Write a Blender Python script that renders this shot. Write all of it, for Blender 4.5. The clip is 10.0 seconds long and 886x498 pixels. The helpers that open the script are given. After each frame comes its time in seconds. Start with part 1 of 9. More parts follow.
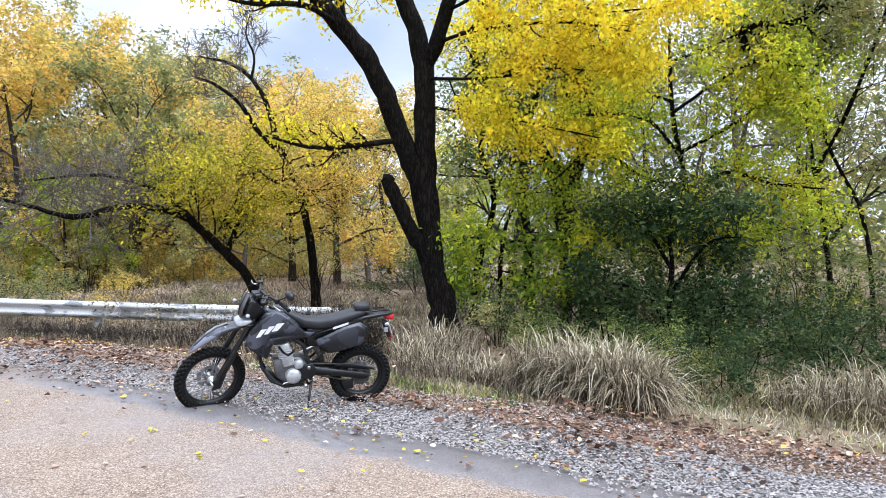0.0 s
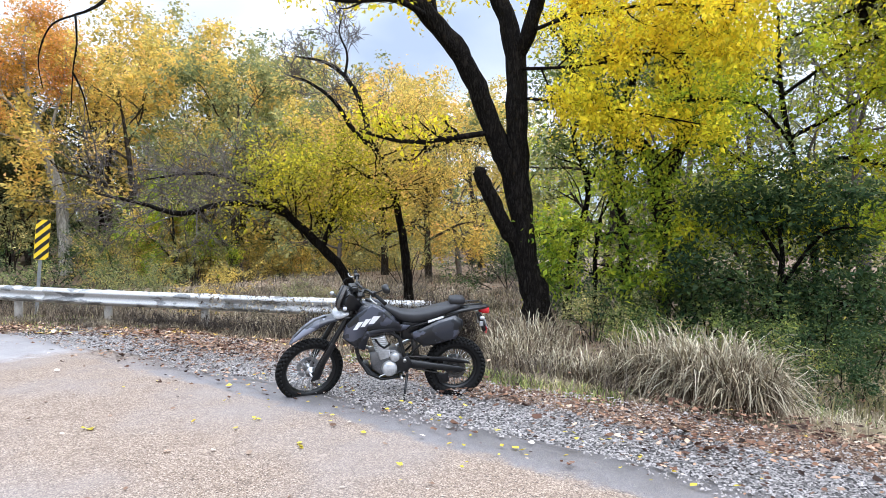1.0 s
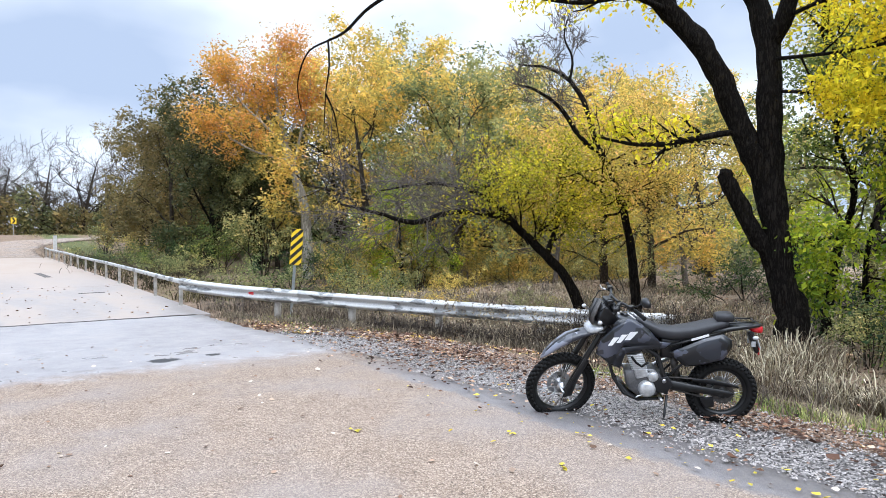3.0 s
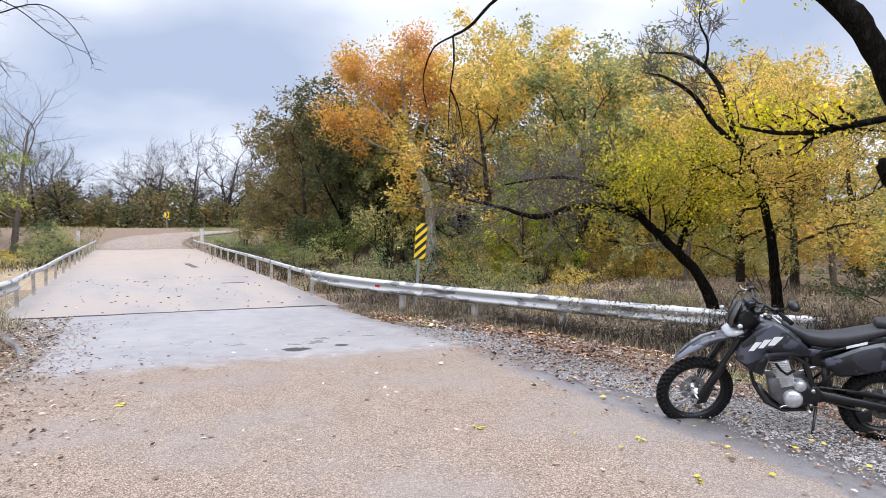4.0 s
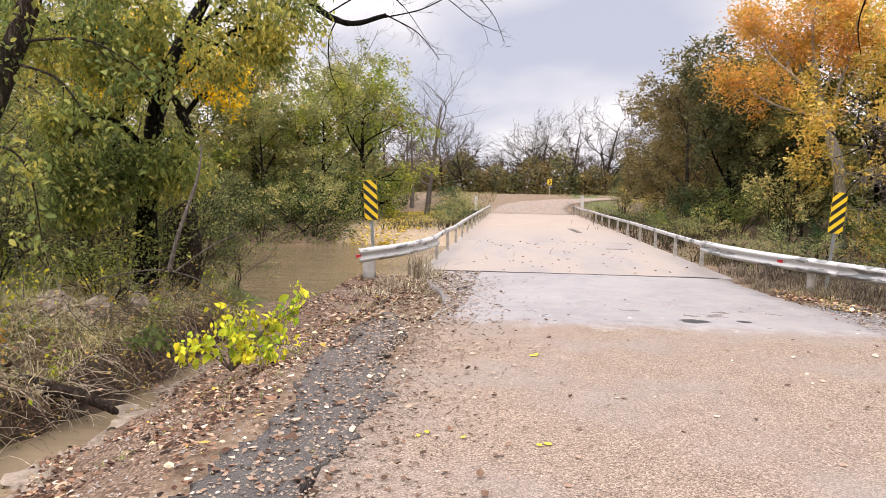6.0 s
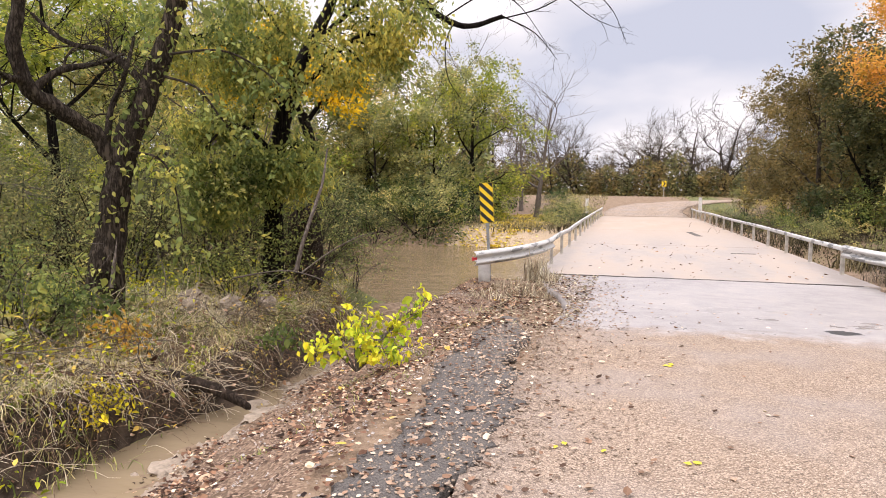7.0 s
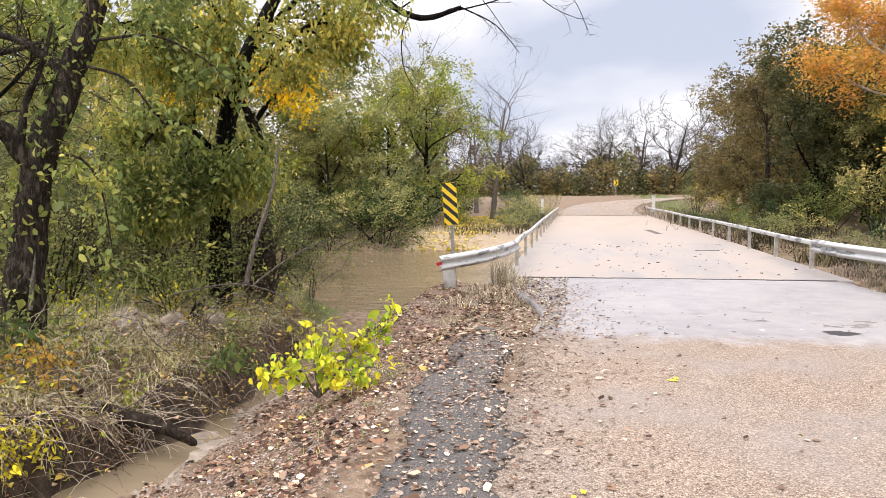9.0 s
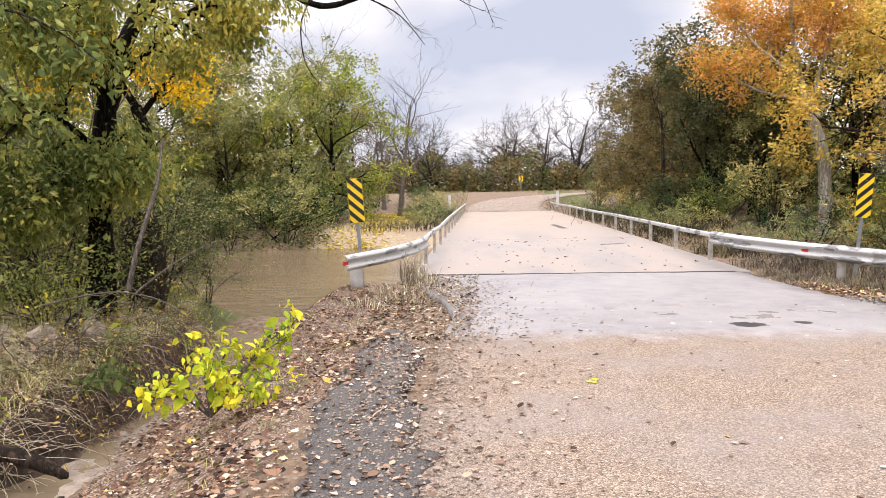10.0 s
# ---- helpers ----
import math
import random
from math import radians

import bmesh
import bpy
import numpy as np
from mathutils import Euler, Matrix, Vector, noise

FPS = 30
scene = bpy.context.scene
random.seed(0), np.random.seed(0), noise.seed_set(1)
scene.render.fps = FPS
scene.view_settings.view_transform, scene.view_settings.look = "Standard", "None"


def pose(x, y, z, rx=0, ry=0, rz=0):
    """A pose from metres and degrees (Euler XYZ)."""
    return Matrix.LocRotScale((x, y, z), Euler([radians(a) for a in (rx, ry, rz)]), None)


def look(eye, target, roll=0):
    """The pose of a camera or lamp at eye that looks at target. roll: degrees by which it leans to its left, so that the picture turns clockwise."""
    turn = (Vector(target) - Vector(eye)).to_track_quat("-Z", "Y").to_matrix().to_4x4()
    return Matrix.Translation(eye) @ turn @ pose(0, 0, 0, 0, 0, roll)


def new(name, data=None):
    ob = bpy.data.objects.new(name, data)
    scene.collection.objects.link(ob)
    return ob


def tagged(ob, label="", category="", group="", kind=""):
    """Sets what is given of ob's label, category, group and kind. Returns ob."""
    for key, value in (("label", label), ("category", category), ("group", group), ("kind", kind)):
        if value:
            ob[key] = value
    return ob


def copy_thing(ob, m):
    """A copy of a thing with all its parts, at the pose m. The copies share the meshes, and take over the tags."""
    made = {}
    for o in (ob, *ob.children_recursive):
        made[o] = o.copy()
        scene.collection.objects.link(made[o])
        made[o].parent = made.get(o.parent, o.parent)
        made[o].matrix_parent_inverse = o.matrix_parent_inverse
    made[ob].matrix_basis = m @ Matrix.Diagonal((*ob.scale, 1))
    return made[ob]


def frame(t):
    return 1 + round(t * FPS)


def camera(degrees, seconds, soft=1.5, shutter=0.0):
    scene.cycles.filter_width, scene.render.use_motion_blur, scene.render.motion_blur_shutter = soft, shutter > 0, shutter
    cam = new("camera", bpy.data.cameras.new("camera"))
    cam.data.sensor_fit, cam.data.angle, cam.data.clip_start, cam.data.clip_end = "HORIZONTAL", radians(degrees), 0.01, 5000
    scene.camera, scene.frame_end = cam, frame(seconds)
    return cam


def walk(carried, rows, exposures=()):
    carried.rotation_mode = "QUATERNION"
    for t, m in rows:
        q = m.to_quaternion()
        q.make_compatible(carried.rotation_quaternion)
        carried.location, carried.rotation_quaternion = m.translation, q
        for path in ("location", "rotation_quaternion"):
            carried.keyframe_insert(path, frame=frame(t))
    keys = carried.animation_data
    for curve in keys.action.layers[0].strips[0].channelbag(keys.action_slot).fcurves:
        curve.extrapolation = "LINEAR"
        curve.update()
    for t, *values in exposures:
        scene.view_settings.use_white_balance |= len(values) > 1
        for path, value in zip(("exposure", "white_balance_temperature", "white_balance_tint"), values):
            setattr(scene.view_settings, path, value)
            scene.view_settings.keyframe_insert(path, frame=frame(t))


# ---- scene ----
cam = camera(65.1, 10.0, soft=0.6)
PATH = [
    (0, (-1.015, 1.46, 1.728), (0.694, 2.497, 1.679), 0.8),
    (0.5, (-0.963, 1.485, 1.715), (0.683, 2.619, 1.657), 0.5),
    (1, (-0.955, 1.571, 1.711), (0.607, 2.819, 1.642), 0.3),
    (1.5, (-0.979, 1.74, 1.709), (0.491, 3.094, 1.643), 0.2),
    (2, (-1.046, 1.874, 1.737), (0.326, 3.327, 1.672), 0.0),
    (2.5, (-1.076, 1.983, 1.728), (0.182, 3.537, 1.67), -0.0),
    (2.7, (-1.074, 2.018, 1.729), (0.126, 3.617, 1.674), 0.03),
    (3.8, (-1.041, 2.136, 1.751), (-0.137, 3.919, 1.690), 0.17),
    (4, (-1.039, 2.151, 1.752), (-0.221, 3.974, 1.682), 0.2),
    (4.5, (-1.048, 2.193, 1.728), (-0.428, 4.093, 1.633), 0.3),
    (5, (-1.063, 2.246, 1.709), (-0.707, 4.21, 1.582), 0.6),
    (5.5, (-1.175, 2.284, 1.695), (-1.127, 4.277, 1.536), 0.8),
    (6, (-1.404, 2.299, 1.71), (-1.609, 4.281, 1.538), 1.0),
    (6.2, (-1.479, 2.307, 1.709), (-1.751, 4.281, 1.538), 0.92),
    (7.3, (-1.658, 2.487, 1.688), (-2.212, 4.402, 1.520), 0.48),
    (7.5, (-1.676, 2.561, 1.683), (-2.24, 4.473, 1.515), 0.4),
    (8, (-1.76, 2.795, 1.667), (-2.308, 4.711, 1.5), 0.0),
    (8.5, (-1.933, 3.017, 1.648), (-2.418, 4.951, 1.486), -0.3),
    (9, (-2.028, 3.251, 1.645), (-2.405, 5.209, 1.487), -0.6),
    (9.5, (-2.049, 3.534, 1.648), (-2.311, 5.511, 1.497), -1.1),
    (10, (-2.085, 3.752, 1.621), (-2.201, 5.741, 1.451), -1.1),
]
# seconds, stops, kelvin, tint
EXPOSURES = [(0, 0.25, 5600, 12), (2.5, 0.18, 5600, 9), (4.0, -0.04, 5850, 14), (5.0, -0.08, 6200, 18), (6.0, 0.04, 6700, 19), (8.0, 0.17, 6800, 21), (9.0, 0.18, 6500, 16), (10, 0.16, 6600, 18)]
walk(cam, [(t, look(eye, target, roll)) for t, eye, target, roll in PATH], EXPOSURES)

# ---------------------------------------------------------------- sky and light
SUN_UP, SUN_TURN = radians(56), radians(205)
world = bpy.data.worlds.new("overcast_sky")
scene.world = world
world.use_nodes = True


def build_sky(nt):
    nodes, link = nt.nodes, nt.links.new
    nodes.clear()
    out = nodes.new("ShaderNodeOutputWorld")
    clear = nodes.new("ShaderNodeTexSky")
    clear.sky_type, clear.sun_disc = "NISHITA", False
    clear.sun_elevation, clear.sun_rotation = SUN_UP, SUN_TURN
    coord = nodes.new("ShaderNodeTexCoord")
    split = nodes.new("ShaderNodeSeparateXYZ")
    link(coord.outputs["Generated"], split.inputs[0])
    # clouds spread on a flat ceiling: direction divided by its height
    lift = nodes.new("ShaderNodeMath")
    lift.operation = "ADD"
    lift.inputs[1].default_value = 0.32
    link(split.outputs["Z"], lift.inputs[0])
    flat = nodes.new("ShaderNodeVectorMath")
    flat.operation = "DIVIDE"
    link(coord.outputs["Generated"], flat.inputs[0])
    link(lift.outputs[0], flat.inputs[1])
    puff = nodes.new("ShaderNodeTexNoise")
    puff.inputs["Scale"].default_value = 1.15
    puff.inputs["Detail"].default_value = 5
    puff.inputs["Roughness"].default_value = 0.42
    link(flat.outputs[0], puff.inputs["Vector"])
    tone = nodes.new("ShaderNodeValToRGB")
    e = tone.color_ramp.elements
    e[0].position, e[0].color = 0.41, (0.60, 0.67, 0.79, 1)
    e[1].position, e[1].color = 0.575, (1.16, 1.17, 1.185, 1)
    mid = tone.color_ramp.elements.new(0.5)
    mid.color = (0.84, 0.875, 0.93, 1)
    link(puff.outputs["Fac"], tone.inputs[0])
    # an overcast sky is brighter overhead than at the horizon
    up = nodes.new("ShaderNodeMapRange")
    up.interpolation_type = "SMOOTHSTEP"
    up.inputs["From Min"].default_value, up.inputs["From Max"].default_value = 0.25, 0.95
    up.inputs["To Min"].default_value, up.inputs["To Max"].default_value = 1.0, 2.9
    link(split.outputs["Z"], up.inputs["Value"])
    bright = nodes.new("ShaderNodeVectorMath")
    bright.operation = "SCALE"
    link(tone.outputs[0], bright.inputs[0])
    link(up.outputs[0], bright.inputs["Scale"])
    cloud = nodes.new("ShaderNodeBackground")
    cloud.inputs["Strength"].default_value = 1.0
    link(bright.outputs[0], cloud.inputs["Color"])
    blue = nodes.new("ShaderNodeBackground")
    blue.inputs["Strength"].default_value = 0.05
    link(clear.outputs[0], blue.inputs["Color"])
    both = nodes.new("ShaderNodeMixShader")
    both.inputs[0].default_value = 0.9
    link(blue.outputs[0], both.inputs[1])
    link(cloud.outputs[0], both.inputs[2])
    link(both.outputs[0], out.inputs["Surface"])


build_sky(world.node_tree)
sun_data = bpy.data.lights.new("sun", "SUN")
sun_data.energy, sun_data.angle, sun_data.color = 2.9, radians(55), (1.0, 0.96, 0.9)
sun = new("sun", sun_data)
sun.matrix_world = Matrix.Rotation(-SUN_TURN, 4, "Z") @ Matrix.Rotation(SUN_UP - radians(90), 4, "X")


# ---------------------------------------------------------------- materials
def ramp(nt, stops):
    node = nt.nodes.new("ShaderNodeValToRGB")
    els = node.color_ramp.elements
    for i, (at, c) in enumerate(stops):
        el = els[i] if i < 2 else els.new(at)
        el.position, el.color = at, (*c, 1)
    return node


def noise_node(nt, vector, scale, detail=4.0, rough=0.6):
    node = nt.nodes.new("ShaderNodeTexNoise")
    node.inputs["Scale"].default_value, node.inputs["Detail"].default_value = scale, detail
    node.inputs["Roughness"].default_value = rough
    nt.links.new(vector, node.inputs["Vector"])
    return node.outputs["Fac"]


def math_node(nt, op, a, b=0.0, c=0.0):
    node = nt.nodes.new("ShaderNodeMath")
    node.operation = op
    for i, v in enumerate((a, b, c)):
        if isinstance(v, (int, float)):
            node.inputs[i].default_value = v
        else:
            nt.links.new(v, node.inputs[i])
    return node.outputs[0]


def mix_node(nt, fac, a, b, blend="MIX"):
    node = nt.nodes.new("ShaderNodeMix")
    node.data_type, node.blend_type = "RGBA", blend
    for slot, v in ((0, fac), (6, a), (7, b)):
        if isinstance(v, (int, float)):
            node.inputs[slot].default_value = v
        elif isinstance(v, tuple):
            node.inputs[slot].default_value = (*v, 1)
        else:
            nt.links.new(v, node.inputs[slot])
    return node.outputs[2]


def bump_node(nt, height, strength, distance):
    node = nt.nodes.new("ShaderNodeBump")
    node.inputs["Strength"].default_value, node.inputs["Distance"].default_value = strength, distance
    nt.links.new(height, node.inputs["Height"])
    return node.outputs[0]


def smooth_step(nt, value, low, high):
    node = nt.nodes.new("ShaderNodeMapRange")
    node.interpolation_type = "SMOOTHSTEP"
    node.inputs["From Min"].default_value, node.inputs["From Max"].default_value = low, high
    nt.links.new(value, node.inputs["Value"])
    return node.outputs[0]


def start_material(name):
    m = bpy.data.materials.new(name)
    m.use_nodes = True
    nt = m.node_tree
    bsdf = nt.nodes["Principled BSDF"]
    coord = nt.nodes.new("ShaderNodeTexCoord").outputs["Object"]
    return m, nt, bsdf, coord


def plain(name, dark, light, scale=8.0, rough=(0.45, 0.65), metal=0.0, bump=0.15, depth=0.004, fine=90.0, spread=0.5, stretch=None, coat=0.0, gloss=0.5):
    """A surface of two tones mixed by broad stains and a fine grain."""
    m, nt, bsdf, coord = start_material(name)
    if stretch:
        node = nt.nodes.new("ShaderNodeMapping")
        node.inputs["Scale"].default_value = stretch
        nt.links.new(coord, node.inputs["Vector"])
        coord = node.outputs[0]
    broad, grain = noise_node(nt, coord, scale), noise_node(nt, coord, fine, 3.0)
    f = math_node(nt, "ADD", math_node(nt, "MULTIPLY", broad, 1 - 0.5 * spread), math_node(nt, "MULTIPLY", grain, 0.5 * spread))
    tone = ramp(nt, [(0.3, dark), (0.7, light)])
    nt.links.new(f, tone.inputs[0])
    nt.links.new(tone.outputs[0], bsdf.inputs["Base Color"])
    r = nt.nodes.new("ShaderNodeMapRange")
    r.inputs["To Min"].default_value, r.inputs["To Max"].default_value = rough
    nt.links.new(broad, r.inputs["Value"])
    nt.links.new(r.outputs[0], bsdf.inputs["Roughness"])
    bsdf.inputs["Metallic"].default_value = metal
    bsdf.inputs["Coat Weight"].default_value = coat
    bsdf.inputs["Specular IOR Level"].default_value = gloss
    if bump:
        nt.links.new(bump_node(nt, grain, bump, depth), bsdf.inputs["Normal"])
    return m


def leaf_material(name, stops, clump=0.9, through_leaf=0.48, rough=0.48, vary=0.55, scale=0.55):
    """Thin leaves: a colour for each leaf, drifting from clump to clump and from plant to plant."""
    m, nt, bsdf, coord = start_material(name)
    island = nt.nodes.new("ShaderNodeNewGeometry").outputs["Random Per Island"]
    plant = nt.nodes.new("ShaderNodeObjectInfo").outputs["Random"]
    drift = noise_node(nt, coord, scale, 3.0)
    f = math_node(nt, "MULTIPLY_ADD", island, vary, math_node(nt, "MULTIPLY", math_node(nt, "SUBTRACT", drift, 0.5), 2.0 * clump))
    f = math_node(nt, "ADD", math_node(nt, "ADD", f, 0.5 - vary / 2), math_node(nt, "MULTIPLY", math_node(nt, "SUBTRACT", plant, 0.5), 0.3))
    tone = ramp(nt, stops)
    nt.links.new(f, tone.inputs[0])
    # random leaf brightness: some dry and dull, mostly imitating shading by leaf angle
    dull = nt.nodes.new("ShaderNodeTexWhiteNoise")
    dull.noise_dimensions = "1D"
    nt.links.new(math_node(nt, "MULTIPLY", island, 917.0), dull.inputs["W"])
    spots = math_node(nt, "MULTIPLY_ADD", dull.outputs["Value"], 0.74, 0.66)
    grey = nt.nodes.new("ShaderNodeCombineColor")
    for slot in range(3):
        nt.links.new(spots, grey.inputs[slot])
    shade = mix_node(nt, 1.0, tone.outputs[0], grey.outputs[0], "MULTIPLY")
    nt.links.new(shade, bsdf.inputs["Base Color"])
    bsdf.inputs["Roughness"].default_value = rough
    bsdf.inputs["Specular IOR Level"].default_value = 0.15
    glow = nt.nodes.new("ShaderNodeBsdfTranslucent")
    nt.links.new(shade, glow.inputs["Color"])
    both = nt.nodes.new("ShaderNodeMixShader")
    both.inputs[0].default_value = through_leaf
    nt.links.new(bsdf.outputs[0], both.inputs[1])
    nt.links.new(glow.outputs[0], both.inputs[2])
    nt.links.new(both.outputs[0], nt.nodes["Material Output"].inputs["Surface"])
    return m


def bark_material(name, dark, light, scale=14.0, depth=0.03):
    m, nt, bsdf, coord = start_material(name)
    node = nt.nodes.new("ShaderNodeMapping")
    node.inputs["Scale"].default_value = (1, 1, 0.24)
    nt.links.new(coord, node.inputs["Vector"])
    plates = math_node(nt, "ABSOLUTE", math_node(nt, "SUBTRACT", noise_node(nt, node.outputs[0], scale, 5.0, 0.65), 0.5))
    grain, moss = noise_node(nt, node.outputs[0], 70.0), noise_node(nt, coord, 2.3)
    h = math_node(nt, "ADD", math_node(nt, "MULTIPLY", smooth_step(nt, plates, 0.0, 0.16), 0.7), math_node(nt, "MULTIPLY", grain, 0.5))
    tone = ramp(nt, [(0.15, dark), (0.85, light)])
    nt.links.new(h, tone.inputs[0])
    worn = mix_node(nt, math_node(nt, "MULTIPLY", smooth_step(nt, moss, 0.55, 0.75), 0.45), tone.outputs[0], tuple(0.5 * (a + b) + 0.006 for a, b in zip(dark, light)))
    nt.links.new(worn, bsdf.inputs["Base Color"])
    bsdf.inputs["Roughness"].default_value = 0.9
    bsdf.inputs["Specular IOR Level"].default_value = 0.08
    nt.links.new(bump_node(nt, h, 0.9, depth), bsdf.inputs["Normal"])
    return m


def ground_material():
    """Soil, gravel, leaf litter and thin grass, mixed by where each lies."""
    m, nt, bsdf, coord = start_material("ground_cover")

    def zone(name):
        node = nt.nodes.new("ShaderNodeAttribute")
        node.attribute_name = name
        return node.outputs["Fac"]

    big, mid, fine = noise_node(nt, coord, 0.9), noise_node(nt, coord, 7.0, 5.0), noise_node(nt, coord, 60.0, 3.0)
    cell = nt.nodes.new("ShaderNodeTexVoronoi")
    cell.inputs["Scale"].default_value = 52.0
    nt.links.new(coord, cell.inputs["Vector"])
    leafy = nt.nodes.new("ShaderNodeTexVoronoi")
    leafy.inputs["Scale"].default_value = 58.0
    nt.links.new(coord, leafy.inputs["Vector"])

    def toned(fac, stops):
        node = ramp(nt, stops)
        nt.links.new(fac, node.inputs[0])
        return node.outputs[0]

    pick = nt.nodes.new("ShaderNodeSeparateColor")
    nt.links.new(cell.outputs["Color"], pick.inputs[0])
    pick2 = nt.nodes.new("ShaderNodeSeparateColor")
    nt.links.new(leafy.outputs["Color"], pick2.inputs[0])
    soil = toned(mid, [(0.3, (0.11, 0.075, 0.05)), (0.7, (0.33, 0.24, 0.165))])
    gravel = toned(pick.outputs[0], [(0.0, (0.035, 0.032, 0.031)), (0.5, (0.16, 0.147, 0.138)), (1.0, (0.44, 0.405, 0.38))])
    litter = toned(pick2.outputs[0], [(0.0, (0.04, 0.025, 0.018)), (0.45, (0.14, 0.09, 0.062)), (0.8, (0.28, 0.195, 0.14)), (1.0, (0.46, 0.36, 0.27))])
    grass = toned(math_node(nt, "ADD", math_node(nt, "MULTIPLY", mid, 0.7), math_node(nt, "MULTIPLY", fine, 0.3)), [(0.3, (0.05, 0.07, 0.025)), (0.6, (0.15, 0.16, 0.06)), (0.8, (0.27, 0.23, 0.11))])
    sand = toned(mid, [(0.3, (0.28, 0.21, 0.14)), (0.7, (0.44, 0.35, 0.245))])

    def over(name, below, above, sharp=0.18):
        f = math_node(nt, "ADD", zone(name), math_node(nt, "MULTIPLY", math_node(nt, "SUBTRACT", math_node(nt, "ADD", math_node(nt, "MULTIPLY", big, 0.4), math_node(nt, "MULTIPLY", mid, 0.6)), 0.5), 1.1))
        return mix_node(nt, smooth_step(nt, f, 0.5 - sharp, 0.5 + sharp), below, above)

    c = over("grass", soil, grass)
    c = over("sand", c, sand)
    c = over("gravel", c, gravel)
    c = over("litter", c, litter)
    # shade below the cut bank, painted in as a near-black brown
    c = over("undercut_shade", c, toned(mid, [(0.3, (0.020, 0.015, 0.011)), (0.7, (0.10, 0.072, 0.052))]))
    nt.links.new(c, bsdf.inputs["Base Color"])
    bsdf.inputs["Roughness"].default_value = 0.93
    bsdf.inputs["Specular IOR Level"].default_value = 0.15
    h = math_node(nt, "ADD", math_node(nt, "MULTIPLY", cell.outputs["Distance"], 0.5), math_node(nt, "ADD", math_node(nt, "MULTIPLY", fine, 0.4), math_node(nt, "MULTIPLY", leafy.outputs["Distance"], 0.5)))
    nt.links.new(bump_node(nt, h, 0.8, 0.02), bsdf.inputs["Normal"])
    return m


def chip_seal(name):
    """Worn chip seal: tan and pink stones in grey binder, smoother and wet towards the bridge."""
    m, nt, bsdf, coord = start_material(name)
    split = nt.nodes.new("ShaderNodeSeparateXYZ")
    nt.links.new(coord, split.inputs[0])
    x, y = split.outputs["X"], split.outputs["Y"]
    stones = nt.nodes.new("ShaderNodeTexVoronoi")
    stones.inputs["Scale"].default_value = 108.0
    nt.links.new(coord, stones.inputs["Vector"])
    pick = nt.nodes.new("ShaderNodeSeparateColor")
    nt.links.new(stones.outputs["Color"], pick.inputs[0])
    broad, mid, fine = noise_node(nt, coord, 0.45, 3.0), noise_node(nt, coord, 3.0, 5.0), noise_node(nt, coord, 140.0, 2.0)
    chips = ramp(nt, [(0.0, (0.028, 0.021, 0.017)), (0.3, (0.18, 0.126, 0.088)), (0.72, (0.33, 0.25, 0.183)), (1.0, (0.56, 0.45, 0.35))])
    nt.links.new(math_node(nt, "ADD", math_node(nt, "MULTIPLY", pick.outputs[0], 0.8), math_node(nt, "MULTIPLY", mid, 0.25)), chips.inputs[0])
    worn = mix_node(nt, math_node(nt, "MULTIPLY", smooth_step(nt, broad, 0.42, 0.68), 0.55), chips.outputs[0], (0.27, 0.235, 0.215))
    # grey strip of old asphalt along the right edge
    wob = math_node(nt, "MULTIPLY", math_node(nt, "SUBTRACT", mid, 0.5), 0.5)
    edge = math_node(nt, "MULTIPLY", smooth_step(nt, math_node(nt, "ADD", x, wob), 3.18, 3.34), smooth_step(nt, math_node(nt, "MULTIPLY", y, -1.0), -12.5, -8.0))
    strip = ramp(nt, [(0.3, (0.10, 0.098, 0.105)), (0.7, (0.21, 0.205, 0.215))])
    nt.links.new(math_node(nt, "ADD", math_node(nt, "MULTIPLY", mid, 0.5), math_node(nt, "MULTIPLY", fine, 0.5)), strip.inputs[0])
    c = mix_node(nt, math_node(nt, "MULTIPLY", edge, 0.75), worn, strip.outputs[0])
    # smooth washed patch before the joint of the deck
    patch = math_node(nt, "MULTIPLY", smooth_step(nt, math_node(nt, "ADD", y, math_node(nt, "MULTIPLY", wob, 3.0)), 11.3, 12.3), smooth_step(nt, math_node(nt, "MULTIPLY", y, -1.0), -30.0, -19.5))
    smooth_c = ramp(nt, [(0.3, (0.19, 0.188, 0.20)), (0.5, (0.285, 0.275, 0.28)), (0.7, (0.36, 0.33, 0.31))])
    nt.links.new(math_node(nt, "ADD", math_node(nt, "MULTIPLY", broad, 0.45), math_node(nt, "MULTIPLY", mid, 0.55)), smooth_c.inputs[0])
    c = mix_node(nt, math_node(nt, "MULTIPLY", patch, 0.8), c, smooth_c.outputs[0])
    pools = noise_node(nt, coord, 1.5, 6.0)
    wet = math_node(nt, "MULTIPLY", smooth_step(nt, pools, 0.585, 0.635), math_node(nt, "MULTIPLY", smooth_step(nt, y, 10.8, 12.0), smooth_step(nt, math_node(nt, "MULTIPLY", y, -1.0), -16.0, -13.0)))
    c = mix_node(nt, math_node(nt, "MULTIPLY", wet, 0.22), c, (0.13, 0.125, 0.13))
    # a broken hole with black water and two smaller ones
    for px, py, wide in ((1.2, 12.5, 0.22), (1.93, 12.65, 0.12)):
        dx = math_node(nt, "MULTIPLY", math_node(nt, "SUBTRACT", x, px), 1.0 / wide)
        dy = math_node(nt, "MULTIPLY", math_node(nt, "SUBTRACT", y, py), 1.1 / wide)
        d2 = math_node(nt, "ADD", math_node(nt, "MULTIPLY", dx, dx), math_node(nt, "MULTIPLY", dy, dy))
        d2 = math_node(nt, "ADD", d2, math_node(nt, "MULTIPLY", math_node(nt, "SUBTRACT", noise_node(nt, coord, 11.0, 3.0), 0.5), 2.4))
